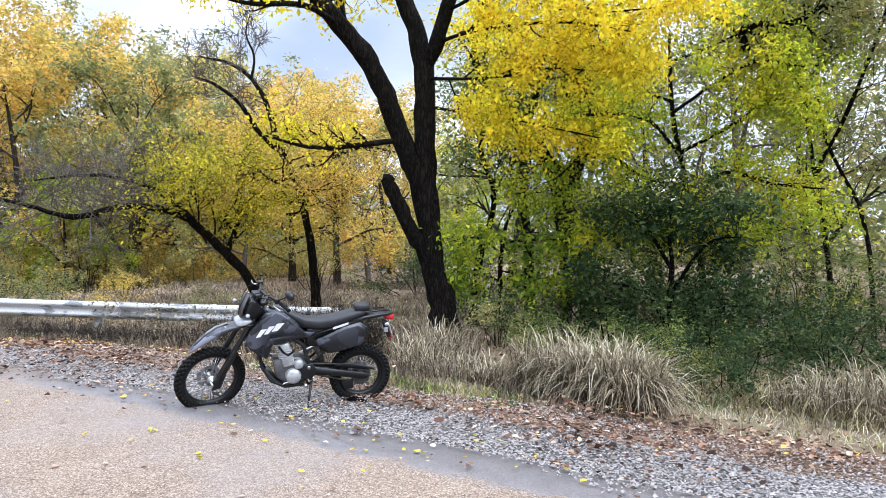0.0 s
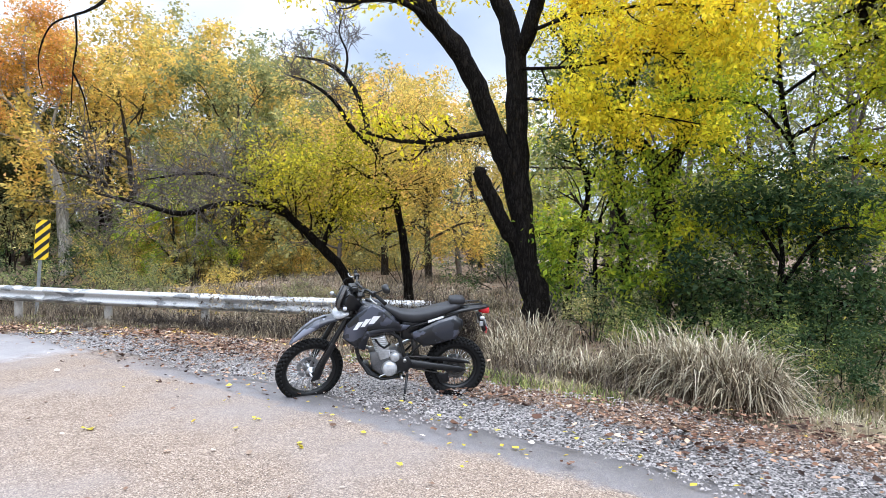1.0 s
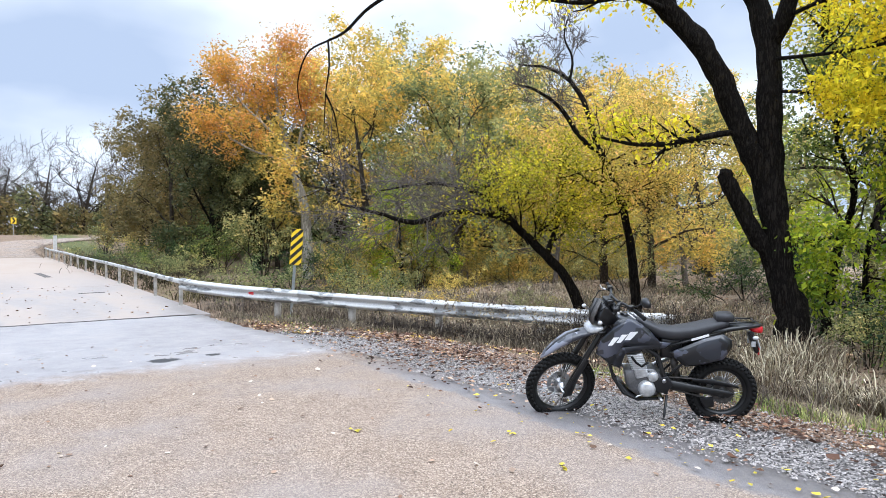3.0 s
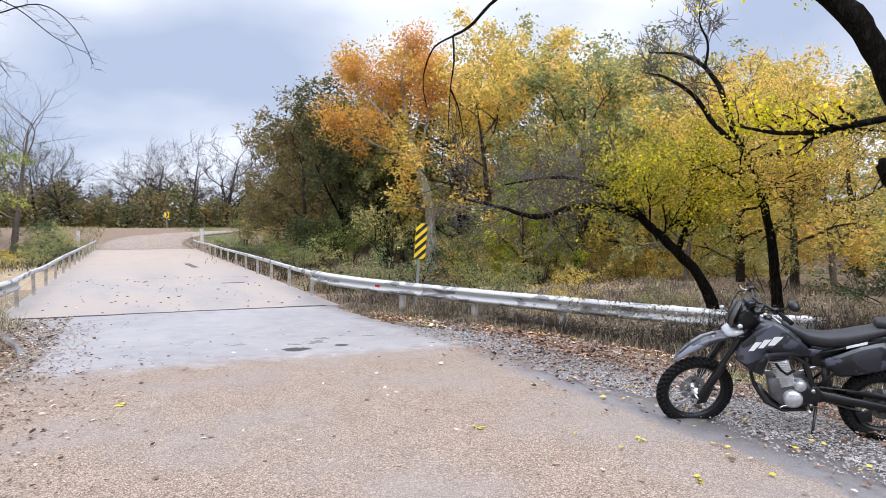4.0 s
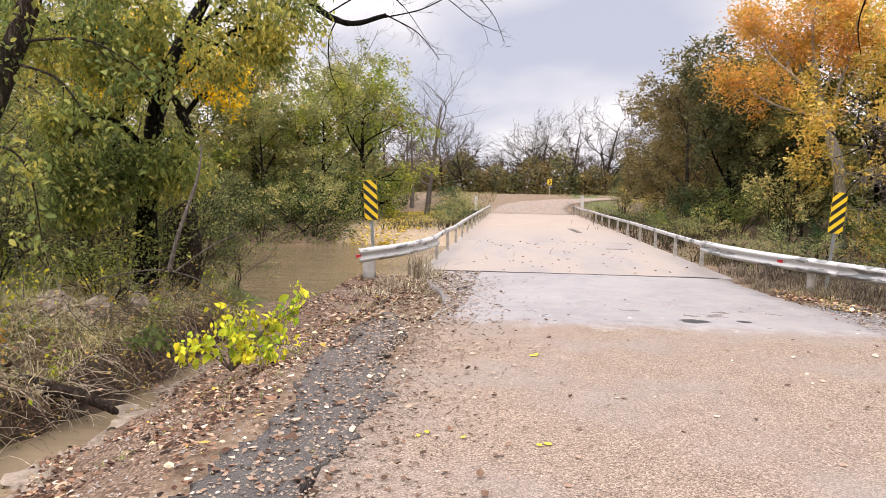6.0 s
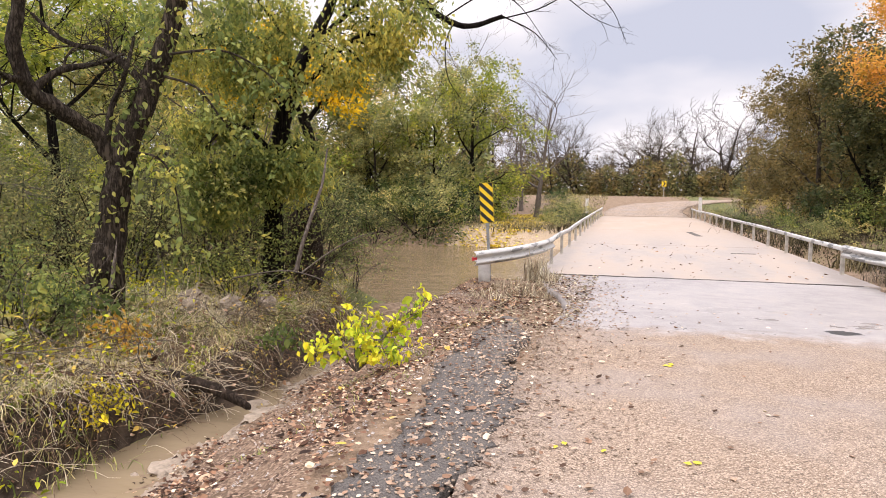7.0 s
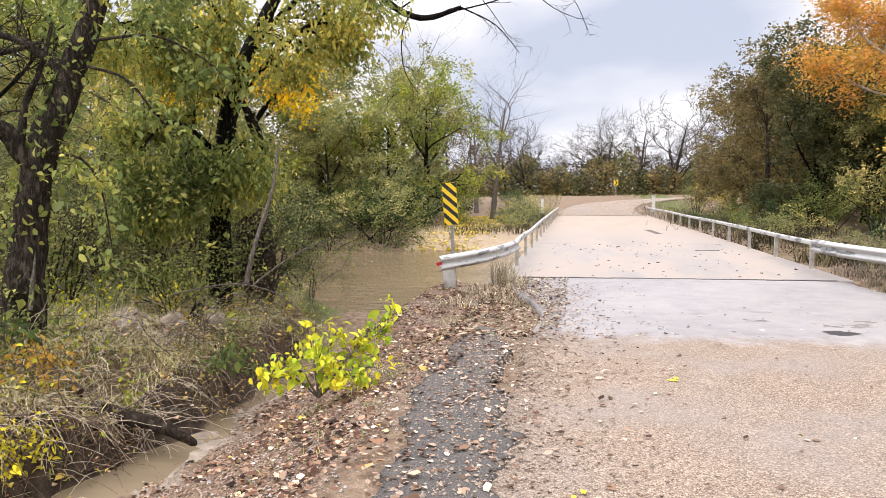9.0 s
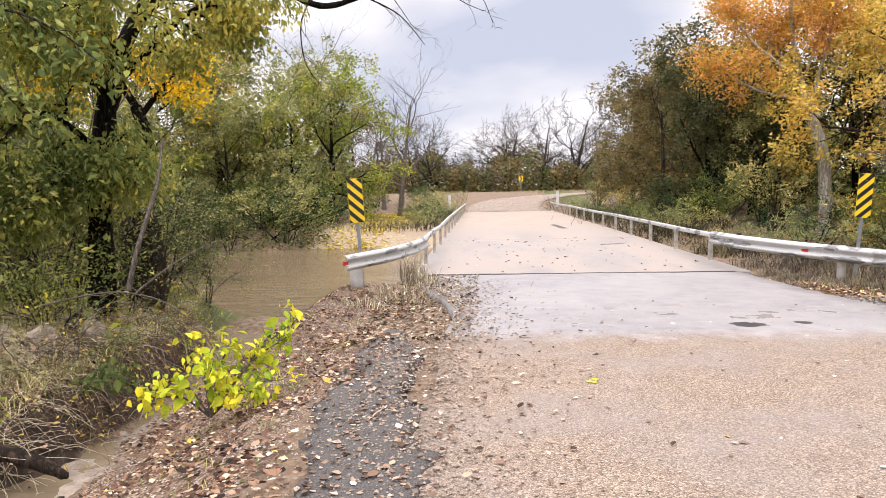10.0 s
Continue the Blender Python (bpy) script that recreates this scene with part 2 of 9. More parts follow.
        hole = math_node(nt, "SUBTRACT", 1.0, smooth_step(nt, d2, 0.75, 1.0))
        c = mix_node(nt, hole, c, (0.012, 0.011, 0.011))
    nt.links.new(c, bsdf.inputs["Base Color"])
    rough = math_node(nt, "SUBTRACT", math_node(nt, "SUBTRACT", math_node(nt, "SUBTRACT", 0.86, math_node(nt, "MULTIPLY", wet, 0.3)), math_node(nt, "MULTIPLY", patch, 0.34)), math_node(nt, "MULTIPLY", edge, 0.25))
    nt.links.new(rough, bsdf.inputs["Roughness"])
    h = math_node(nt, "MULTIPLY", math_node(nt, "SUBTRACT", math_node(nt, "MULTIPLY", fine, 0.4), stones.outputs["Distance"]), math_node(nt, "SUBTRACT", 1.0, math_node(nt, "MAXIMUM", math_node(nt, "MULTIPLY", patch, 0.75), wet)))
    nt.links.new(bump_node(nt, h, 0.7, 0.008), bsdf.inputs["Normal"])
    return m


def concrete_deck():
    m, nt, bsdf, coord = start_material("deck_concrete")
    coord = nt.nodes.new("ShaderNodeNewGeometry").outputs["Position"]
    node = nt.nodes.new("ShaderNodeMapping")
    node.inputs["Scale"].default_value = (1.0, 0.25, 1.0)
    nt.links.new(coord, node.inputs["Vector"])
    broad, mid, fine = noise_node(nt, node.outputs[0], 0.7, 4.0), noise_node(nt, coord, 4.0, 5.0), noise_node(nt, coord, 70.0, 3.0)
    tone = ramp(nt, [(0.3, (0.19, 0.168, 0.155)), (0.5, (0.295, 0.26, 0.235)), (0.7, (0.36, 0.315, 0.28))])
    nt.links.new(math_node(nt, "ADD", math_node(nt, "MULTIPLY", broad, 0.6), math_node(nt, "ADD", math_node(nt, "MULTIPLY", mid, 0.25), math_node(nt, "MULTIPLY", fine, 0.15))), tone.inputs[0])
    split = nt.nodes.new("ShaderNodeSeparateXYZ")
    nt.links.new(coord, split.inputs[0])
    lanes = math_node(nt, "MULTIPLY", smooth_step(nt, broad, 0.42, 0.58), 0.45)
    dirt = math_node(nt, "MAXIMUM", lanes, math_node(nt, "MULTIPLY", smooth_step(nt, math_node(nt, "ADD", split.outputs["Y"], math_node(nt, "MULTIPLY", mid, 8.0)), 26.0, 50.0), 0.85))
    nt.links.new(mix_node(nt, dirt, tone.outputs[0], (0.37, 0.285, 0.215)), bsdf.inputs["Base Color"])
    r = nt.nodes.new("ShaderNodeMapRange")
    r.inputs["To Min"].default_value, r.inputs["To Max"].default_value = 0.4, 0.85
    nt.links.new(broad, r.inputs["Value"])
    nt.links.new(r.outputs[0], bsdf.inputs["Roughness"])
    nt.links.new(bump_node(nt, fine, 0.25, 0.004), bsdf.inputs["Normal"])
    return m


def muddy_water(name, colour, ripple):
    m, nt, bsdf, coord = start_material(name)
    node = nt.nodes.new("ShaderNodeMapping")
    node.inputs["Scale"].default_value = (0.35, 1.0, 1.0)
    nt.links.new(coord, node.inputs["Vector"])
    wave, silt = noise_node(nt, node.outputs[0], 2.4, 4.0), noise_node(nt, node.outputs[0], 0.5)
    c = ramp(nt, [(0.3, tuple(0.8 * v for v in colour)), (0.7, tuple(1.2 * v for v in colour))])
    nt.links.new(silt, c.inputs[0])
    nt.links.new(c.outputs[0], bsdf.inputs["Base Color"])
    bsdf.inputs["Roughness"].default_value = 0.12
    bsdf.inputs["IOR"].default_value = 1.33
    nt.links.new(bump_node(nt, wave, ripple, 0.06), bsdf.inputs["Normal"])
    return m


def rail_paint():
    """Galvanised beam under flaking white paint, with grey and rusty patches."""
    m, nt, bsdf, coord = start_material("worn_rail_paint")
    node = nt.nodes.new("ShaderNodeMapping")
    node.inputs["Scale"].default_value = (0.7, 0.7, 3.2)
    nt.links.new(coord, node.inputs["Vector"])
    flake, broad, grain = noise_node(nt, node.outputs[0], 2.4, 5.0, 0.58), noise_node(nt, coord, 0.8), noise_node(nt, coord, 40.0)
    zinc = ramp(nt, [(0.3, (0.06, 0.062, 0.06)), (0.7, (0.22, 0.225, 0.22))])
    nt.links.new(grain, zinc.inputs[0])
    white = ramp(nt, [(0.3, (0.38, 0.375, 0.365)), (0.7, (0.62, 0.615, 0.60))])
    nt.links.new(grain, white.inputs[0])
    bare = smooth_step(nt, math_node(nt, "ADD", math_node(nt, "MULTIPLY", flake, 0.75), math_node(nt, "MULTIPLY", broad, 0.25)), 0.53, 0.57)
    c = mix_node(nt, math_node(nt, "MULTIPLY", bare, 0.8), white.outputs[0], zinc.outputs[0])
    c = mix_node(nt, smooth_step(nt, noise_node(nt, coord, 5.5, 4.0), 0.68, 0.76), c, (0.19, 0.085, 0.045))
    nt.links.new(c, bsdf.inputs["Base Color"])
    nt.links.new(math_node(nt, "MULTIPLY", bare, 0.35), bsdf.inputs["Metallic"])
    bsdf.inputs["Roughness"].default_value = 0.5
    nt.links.new(bump_node(nt, flake, 0.25, 0.004), bsdf.inputs["Normal"])
    return m


def camouflage(name, dark, mid, pale):
    m, nt, bsdf, coord = start_material(name)
    a, b = noise_node(nt, coord, 5.0, 2.0, 0.4), noise_node(nt, coord, 8.0, 2.0, 0.4)
    c = mix_node(nt, smooth_step(nt, a, 0.49, 0.51), dark, mid)
    c = mix_node(nt, smooth_step(nt, b, 0.53, 0.55), c, pale)
    nt.links.new(c, bsdf.inputs["Base Color"])
    bsdf.inputs["Roughness"].default_value = 0.32
    bsdf.inputs["Coat Weight"].default_value = 0.3
    return m


M_GROUND, M_ROAD, M_DECK = ground_material(), chip_seal("chip_seal"), concrete_deck()
M_TAR = plain("old_asphalt", (0.026, 0.023, 0.021), (0.19, 0.168, 0.15), 2.6, (0.7, 0.95), bump=1.0, depth=0.02, fine=85.0, spread=1.6)
M_RIVER, M_STREAM = muddy_water("muddy_river", (0.19, 0.138, 0.084), 1.0), muddy_water("shallow_stream", (0.24, 0.185, 0.12), 0.5)
M_RAIL = rail_paint()
M_ZINC = plain("galvanised_steel", (0.22, 0.235, 0.24), (0.42, 0.44, 0.45), 5.0, (0.4, 0.6), 0.7, 0.1)
M_POST = plain("weathered_white_post", (0.42, 0.41, 0.39), (0.74, 0.73, 0.71), 6.0, (0.7, 0.9), bump=0.4)
M_GREYPOST = plain("weathered_grey_post", (0.22, 0.2, 0.175), (0.50, 0.47, 0.42), 6.0, (0.7, 0.9), bump=0.4)
M_SIGN_Y = plain("yellow_sheeting", (0.80, 0.53, 0.015), (0.88, 0.62, 0.03), 3.0, (0.3, 0.45), bump=0.0)
M_SIGN_K = plain("black_sheeting", (0.010, 0.010, 0.010), (0.022, 0.022, 0.022), 3.0, (0.3, 0.5), bump=0.0)
M_RED = plain("red_reflector", (0.45, 0.015, 0.02), (0.62, 0.03, 0.035), 20.0, (0.2, 0.35), bump=0.0)
# trunk shade is put into this bark, hence the near-black tones
M_BARK = bark_material("shaded_dark_bark", (0.002, 0.0017, 0.0014), (0.022, 0.018, 0.0145))
M_BARK_GREY = bark_material("grey_brown_bark", (0.009, 0.007, 0.0055), (0.095, 0.076, 0.058), 16.0)
M_BARK_PALE = bark_material("pale_sycamore_bark", (0.20, 0.185, 0.155), (0.50, 0.47, 0.41), 6.0, 0.01)
M_TWIG = bark_material("dry_twig_bark", (0.07, 0.058, 0.048), (0.21, 0.18, 0.155), 30.0, 0.005)
M_DEADWOOD = bark_material("rotten_log", (0.012, 0.009, 0.007), (0.075, 0.055, 0.042), 9.0)
M_LIMESTONE = plain("pale_limestone", (0.17, 0.135, 0.10), (0.42, 0.345, 0.27), 7.0, (0.7, 0.9), bump=0.9, depth=0.03, fine=30.0)
M_PEBBLE = plain("mixed_pebbles", (0.06, 0.054, 0.050), (0.66, 0.60, 0.555), 60.0, (0.75, 0.95), bump=0.2, fine=120.0)

M_PEBBLE_TAN = plain("tan_pebbles", (0.10, 0.072, 0.052), (0.50, 0.40, 0.31), 47.0, (0.75, 0.95), bump=0.2, fine=120.0)

GOLD = [(0.0, (0.38, 0.42, 0.03)), (0.3, (0.68, 0.63, 0.03)), (0.6, (0.90, 0.75, 0.032)), (1.0, (0.93, 0.70, 0.04))]
LIME = [(0.0, (0.14, 0.24, 0.03)), (0.4, (0.40, 0.48, 0.035)), (0.75, (0.68, 0.65, 0.04)), (1.0, (0.88, 0.72, 0.045))]
CITRON = [(0.0, (0.28, 0.30, 0.03)), (0.4, (0.58, 0.52, 0.035)), (0.75, (0.88, 0.70, 0.04)), (1.0, (0.92, 0.64, 0.05))]
GREEN = [(0.0, (0.05, 0.085, 0.026)), (0.5, (0.14, 0.185, 0.05)), (0.85, (0.30, 0.32, 0.07)), (1.0, (0.50, 0.43, 0.09))]
OLIVE = [(0.0, (0.12, 0.145, 0.06)), (0.45, (0.28, 0.295, 0.115)), (0.8, (0.52, 0.45, 0.155)), (1.0, (0.66, 0.49, 0.18))]
AMBER = [(0.0, (0.28, 0.24, 0.05)), (0.35, (0.55, 0.35, 0.06)), (0.7, (0.66, 0.35, 0.07)), (1.0, (0.70, 0.34, 0.12))]
BRASS = [(0.0, (0.30, 0.28, 0.09)), (0.4, (0.60, 0.48, 0.115)), (0.75, (0.84, 0.59, 0.135)), (1.0, (0.82, 0.49, 0.18))]
DUSK = [(0.0, (0.04, 0.055, 0.024)), (0.5, (0.095, 0.10, 0.04)), (0.85, (0.17, 0.15, 0.055)), (1.0, (0.25, 0.19, 0.07))]
RUST = [(0.0, (0.10, 0.09, 0.04)), (0.5, (0.24, 0.19, 0.075)), (0.85, (0.33, 0.235, 0.085)), (1.0, (0.42, 0.27, 0.10))]
L_GOLD, L_LIME, L_GREEN, L_OLIVE = (leaf_material(n, s, 0.9, 0.5) for n, s in (("golden_leaves", GOLD), ("yellow_green_leaves", LIME), ("green_leaves", GREEN), ("olive_leaves", OLIVE)))
L_CITRON, L_AMBER, L_BRASS, L_DUSK, L_RUST = (leaf_material(n, s) for n, s in (("citron_leaves", CITRON), ("amber_leaves", AMBER), ("brass_leaves", BRASS), ("dark_evergreen_leaves", DUSK), ("rusty_leaves", RUST)))
L_WILLOW = leaf_material("willow_leaves", [(0.0, (0.065, 0.105, 0.04)), (0.45, (0.20, 0.25, 0.075)), (0.8, (0.42, 0.42, 0.11)), (1.0, (0.66, 0.56, 0.13))])
L_CREEK = leaf_material("creekside_leaves", [(0.0, (0.07, 0.11, 0.03)), (0.45, (0.24, 0.29, 0.05)), (0.8, (0.46, 0.46, 0.07)), (1.0, (0.68, 0.57, 0.09))])
# deep green with the shade under the canopy mixed into the leaf colour
L_DEEP_SHADE = leaf_material("shaded_green_leaves", [(0.0, (0.013, 0.034, 0.015)), (0.5, (0.045, 0.08, 0.03)), (0.85, (0.13, 0.165, 0.05)), (1.0, (0.34, 0.32, 0.07))])
L_DRAB = leaf_material("drab_twig_haze", [(0.0, (0.045, 0.038, 0.028)), (0.5, (0.10, 0.082, 0.057)), (1.0, (0.19, 0.15, 0.095))])
L_MOSS = leaf_material("mossy_green_leaves", [(0.0, (0.055, 0.07, 0.035)), (0.5, (0.15, 0.155, 0.065)), (0.85, (0.30, 0.27, 0.10)), (1.0, (0.48, 0.38, 0.14))])
L_SAFFRON = leaf_material("saffron_leaves", [(0.0, (0.52, 0.40, 0.025)), (0.5, (0.84, 0.58, 0.025)), (1.0, (0.96, 0.64, 0.03))], 0.6, 0.5)
L_LEMON = leaf_material("lemon_leaves", [(0.0, (0.22, 0.38, 0.035)), (0.3, (0.46, 0.56, 0.045)), (0.6, (0.70, 0.65, 0.045)), (1.0, (0.80, 0.64, 0.05))], 1.0, 0.45, 0.5, 0.5, 3.0)
L_FALLEN = leaf_material("fallen_brown_leaves", [(0.0, (0.03, 0.017, 0.012)), (0.35, (0.12, 0.062, 0.04)), (0.62, (0.27, 0.15, 0.09)), (0.82, (0.44, 0.29, 0.19)), (0.95, (0.68, 0.55, 0.42)), (1.0, (0.70, 0.48, 0.10))], 0.35, 0.1, 0.6, 1.0, 1.6)
L_FADED = leaf_material("faded_fallen_leaves", [(0.0, (0.07, 0.04, 0.027)), (0.45, (0.24, 0.145, 0.095)), (0.8, (0.42, 0.31, 0.225)), (1.0, (0.60, 0.50, 0.40))], 0.3, 0.1, 0.6, 1.0, 1.6)
L_YELLOWED = leaf_material("fallen_yellow_leaves", [(0.0, (0.42, 0.40, 0.06)), (0.5, (0.66, 0.50, 0.06)), (1.0, (0.58, 0.36, 0.09))], 0.2, 0.15, 0.6)
L_STRAW = leaf_material("dry_grass", [(0.0, (0.10, 0.075, 0.045)), (0.35, (0.28, 0.23, 0.145)), (0.75, (0.54, 0.48, 0.34)), (1.0, (0.72, 0.66, 0.50))], 0.6, 0.25, 0.6, 0.8, 1.2)
L_BRAMBLE = leaf_material("dark_bramble", [(0.0, (0.016, 0.014, 0.010)), (0.45, (0.06, 0.052, 0.03)), (0.8, (0.12, 0.10, 0.05)), (1.0, (0.2, 0.16, 0.08))], 0.6, 0.2, 0.7, 0.8, 1.2)
L_WEED = leaf_material("withered_weeds", [(0.0, (0.04, 0.03, 0.024)), (0.45, (0.14, 0.112, 0.08)), (0.8, (0.28, 0.235, 0.155)), (1.0, (0.42, 0.35, 0.23))], 0.6, 0.2, 0.7, 0.8, 1.2)
L_VINE = leaf_material("dry_vine_stalks", [(0.0, (0.05, 0.032, 0.021)), (0.45, (0.18, 0.125, 0.08)), (0.8, (0.40, 0.31, 0.21)), (1.0, (0.58, 0.48, 0.35))], 0.7, 0.2, 0.7, 0.8, 1.2)
L_DRYGRASS = leaf_material("olive_dry_grass", [(0.0, (0.06, 0.06, 0.028)), (0.45, (0.18, 0.165, 0.075)), (0.8, (0.36, 0.30, 0.145)), (1.0, (0.54, 0.45, 0.24))], 0.8, 0.3, 0.6, 0.7, 1.2)
# dry grass again, brightened to put light on the bank top into its colour
L_PALESTRAW = leaf_material("sunlit_straw", [(0.0, (0.24, 0.19, 0.10)), (0.4, (0.50, 0.42, 0.22)), (0.8, (0.76, 0.66, 0.40)), (1.0, (0.86, 0.78, 0.56))], 0.6, 0.35, 0.6, 0.8, 1.2)
# brown stems, darkened further for the shade inside a tussock
L_HEART = leaf_material("shaded_brown_stems", [(0.0, (0.03, 0.02, 0.013)), (0.45, (0.12, 0.085, 0.055)), (0.8, (0.26, 0.20, 0.135)), (1.0, (0.42, 0.34, 0.23))], 0.6, 0.2, 0.7, 0.8, 1.2)
L_GRASS = leaf_material("green_grass", [(0.0, (0.07, 0.11, 0.03)), (0.4, (0.22, 0.27, 0.07)), (0.75, (0.44, 0.42, 0.15)), (1.0, (0.66, 0.58, 0.30))], 0.8, 0.35, 0.5, 0.7, 1.2)


# ---------------------------------------------------------------- mesh tools
def mesh_of(name, verts, faces, material, smooth=True):
    me = bpy.data.meshes.new(name)
    me.from_pydata([tuple(map(float, v)) for v in verts], [], [tuple(map(int, f)) for f in faces])
    me.materials.append(material)
    if smooth:
        me.polygons.foreach_set("use_smooth", [True] * len(me.polygons))
    me.update()
    return me


def quick_mesh(name, verts, faces, material, smooth=False):
    """The same from arrays; all faces have equally many corners."""
    verts, faces = np.asarray(verts, np.float32), np.asarray(faces, np.int32)
    me = bpy.data.meshes.new(name)
    n, k = faces.shape
    me.vertices.add(len(verts))
    me.vertices.foreach_set("co", verts.ravel())
    me.loops.add(n * k)
    me.loops.foreach_set("vertex_index", faces.ravel())
    me.polygons.add(n)
    me.polygons.foreach_set("loop_start", np.arange(0, n * k, k, dtype=np.int32))
    me.polygons.foreach_set("use_smooth", np.full(n, smooth))
    me.materials.append(material)
    me.update(calc_edges=True)
    return me


def part(name, me, parent, label="", place=None):
    ob = new(name, me)
    ob.parent = parent
    if place is not None:
        ob.matrix_basis = place
    return tagged(ob, label=label)


def thing(name, label, category, place=None, group="", kind="", me=None):
    ob = new(name, me)
    if place is not None:
        ob.matrix_basis = place
    return tagged(ob, label, category, group, kind)


def joined(*pieces):
    verts, faces, at = [], [], 0
    for v, f in pieces:
        verts.extend(v)
        faces.extend([tuple(i + at for i in face) for face in f])
        at += len(v)
    return verts, faces


def moved(piece, m):
    return [tuple(m @ Vector(v)) for v in piece[0]], piece[1]


def tube(points, radii, sides=8, caps=True):
    pts = [Vector(p) for p in points]
    if isinstance(radii, (int, float)):
        radii = [radii] * len(pts)
    verts, faces = [], []
    t = (pts[1] - pts[0]).normalized()
    u = t.orthogonal().normalized()
    for i, p in enumerate(pts):
        step = (pts[min(i + 1, len(pts) - 1)] - pts[max(i - 1, 0)]).normalized()
        u = (u - step * u.dot(step)).normalized()
        w = step.cross(u)
        for s in range(sides):
            a = 2 * math.pi * s / sides
            verts.append(tuple(p + radii[i] * (math.cos(a) * u + math.sin(a) * w)))
    for i in range(len(pts) - 1):
        for s in range(sides):
            a, b = i * sides + s, i * sides + (s + 1) % sides
            faces.append((a, b, b + sides, a + sides))
    if caps:
        faces.append(tuple(range(sides))[::-1])
        faces.append(tuple(range((len(pts) - 1) * sides, len(pts) * sides)))
    return verts, faces


def lathe(profile, sides=32, closed=True):
    """Turns (radius, y) pairs round the y axis."""
    verts, faces, n = [], [], len(profile)
    for s in range(sides):
        a = 2 * math.pi * s / sides
        for r, y in profile:
            verts.append((r * math.cos(a), y, r * math.sin(a)))
    for s in range(sides):
        for i in range(n if closed else n - 1):
            a, b = s * n + i, s * n + (i + 1) % n
            c, d = ((s + 1) % sides) * n + (i + 1) % n, ((s + 1) % sides) * n + i
            faces.append((a, d, c, b))
    return verts, faces


def box(cx, cy, cz, sx, sy, sz, bevel=0.0):
    bm = bmesh.new()
    bmesh.ops.create_cube(bm, size=1.0, matrix=Matrix.Translation((cx, cy, cz)) @ Matrix.Diagonal((sx, sy, sz, 1)))
    if bevel:
        bmesh.ops.bevel(bm, geom=bm.edges[:], offset=bevel, segments=2, affect="EDGES", profile=0.5)
    bm.verts.index_update()
    out = [tuple(v.co) for v in bm.verts], [tuple(v.index for v in f.verts) for f in bm.faces]
    bm.free()
    return out


def slab(outline, y0, y1, edge=0.008, taper=1.0):
    """A plate of the given (x, z) outline from y0 to y1 with rounded rims; taper narrows its y1 side."""
    cx, cz = sum(p[0] for p in outline) / len(outline), sum(p[1] for p in outline) / len(outline)
    span = max(max(abs(p[0] - cx), abs(p[1] - cz)) for p in outline)
    s, d = edge / span, math.copysign(edge, y1 - y0)
    rows = [(y0, 1 - 2.2 * s), (y0 + 0.4 * d, 1 - 0.6 * s), (y0 + 1.2 * d, 1.0), (y1 - 1.2 * d, taper), (y1 - 0.4 * d, taper * (1 - 0.6 * s)), (y1, taper * (1 - 2.2 * s))]
    n, verts, faces = len(outline), [], []
    for y, k in rows:
        verts += [(cx + (x - cx) * k, y, cz + (z - cz) * k) for x, z in outline]
    for i in range(len(rows) - 1):
        for j in range(n):
            a, b = i * n + j, i * n + (j + 1) % n
            faces.append((a, b, b + n, a + n))
    faces += [tuple(range(n))[::-1], tuple(range((len(rows) - 1) * n, len(rows) * n))]
    return verts, faces


def loft(sections):
    """Skins closed rings of equally many points and caps the ends."""
    n, verts, faces = len(sections[0]), [], []
    for ring in sections:
        verts += list(ring)
    for i in range(len(sections) - 1):
        for j in range(n):
            a, b = i * n + j, i * n + (j + 1) % n
            faces.append((a, b, b + n, a + n))
    faces += [tuple(range(n))[::-1], tuple(range((len(sections) - 1) * n, len(sections) * n))]
    return verts, faces


def ring(x, y, z, ry, rz, n=14, power=2.6):
    """A rounded ring across the x axis."""
    out = []
    for i in range(n):
        a = 2 * math.pi * i / n
        c, s = math.cos(a), math.sin(a)
        out.append((x, y + ry * math.copysign(abs(c) ** (2 / power), c), z + rz * math.copysign(abs(s) ** (2 / power), s)))
    return out


# ---------------------------------------------------------------- the lie of the land
def ease(a, b, v):
    t = np.clip((np.asarray(v, float) - a) / (b - a), 0, 1)
    return t * t * (3 - 2 * t)


DECK_Z, DECK_Y0, DECK_Y1 = -0.25, 18.95, 61.0
WATER_Z = -1.30


def road_z(y):
    y = np.asarray(y, float)
    return DECK_Z * ease(6, 19, y) + 1.48 * np.clip((y - 61) / 36, 0, 1) ** 1.1


def stream_x(y):
    return np.interp(y, (3.0, 7.5, 9.0, 10.0, 11.0, 12.0, 13.0, 16.0, 18.5), (-6.5, -6.36, -6.38, -6.25, -6.36, -6.35, -6.45, -6.75, -7.1)) + 0.05 * np.sin(np.asarray(y, float) * 4.3)


def stream_half(y):
    return np.interp(y, (7.8, 9.0, 10.0, 11.0, 12.5, 14.0, 16.0, 18.5), (0.46, 0.36, 0.2, 0.15, 0.14, 0.22, 0.4, 0.7)) + 0.04 * np.sin(np.asarray(y, float) * 5.7 + 1.0)


def stream_z(y):
    return -1.11 - 0.17 * ease(8, 17, y)


def rumple(x, y):
    return 0.5 * np.sin(1.7 * x + 0.6 * y) * np.cos(1.3 * y - 0.4 * x) + 0.3 * np.sin(3.9 * x - 2.2 * y + 1.0) + 0.2 * np.sin(6.1 * y + 4.7 * x)


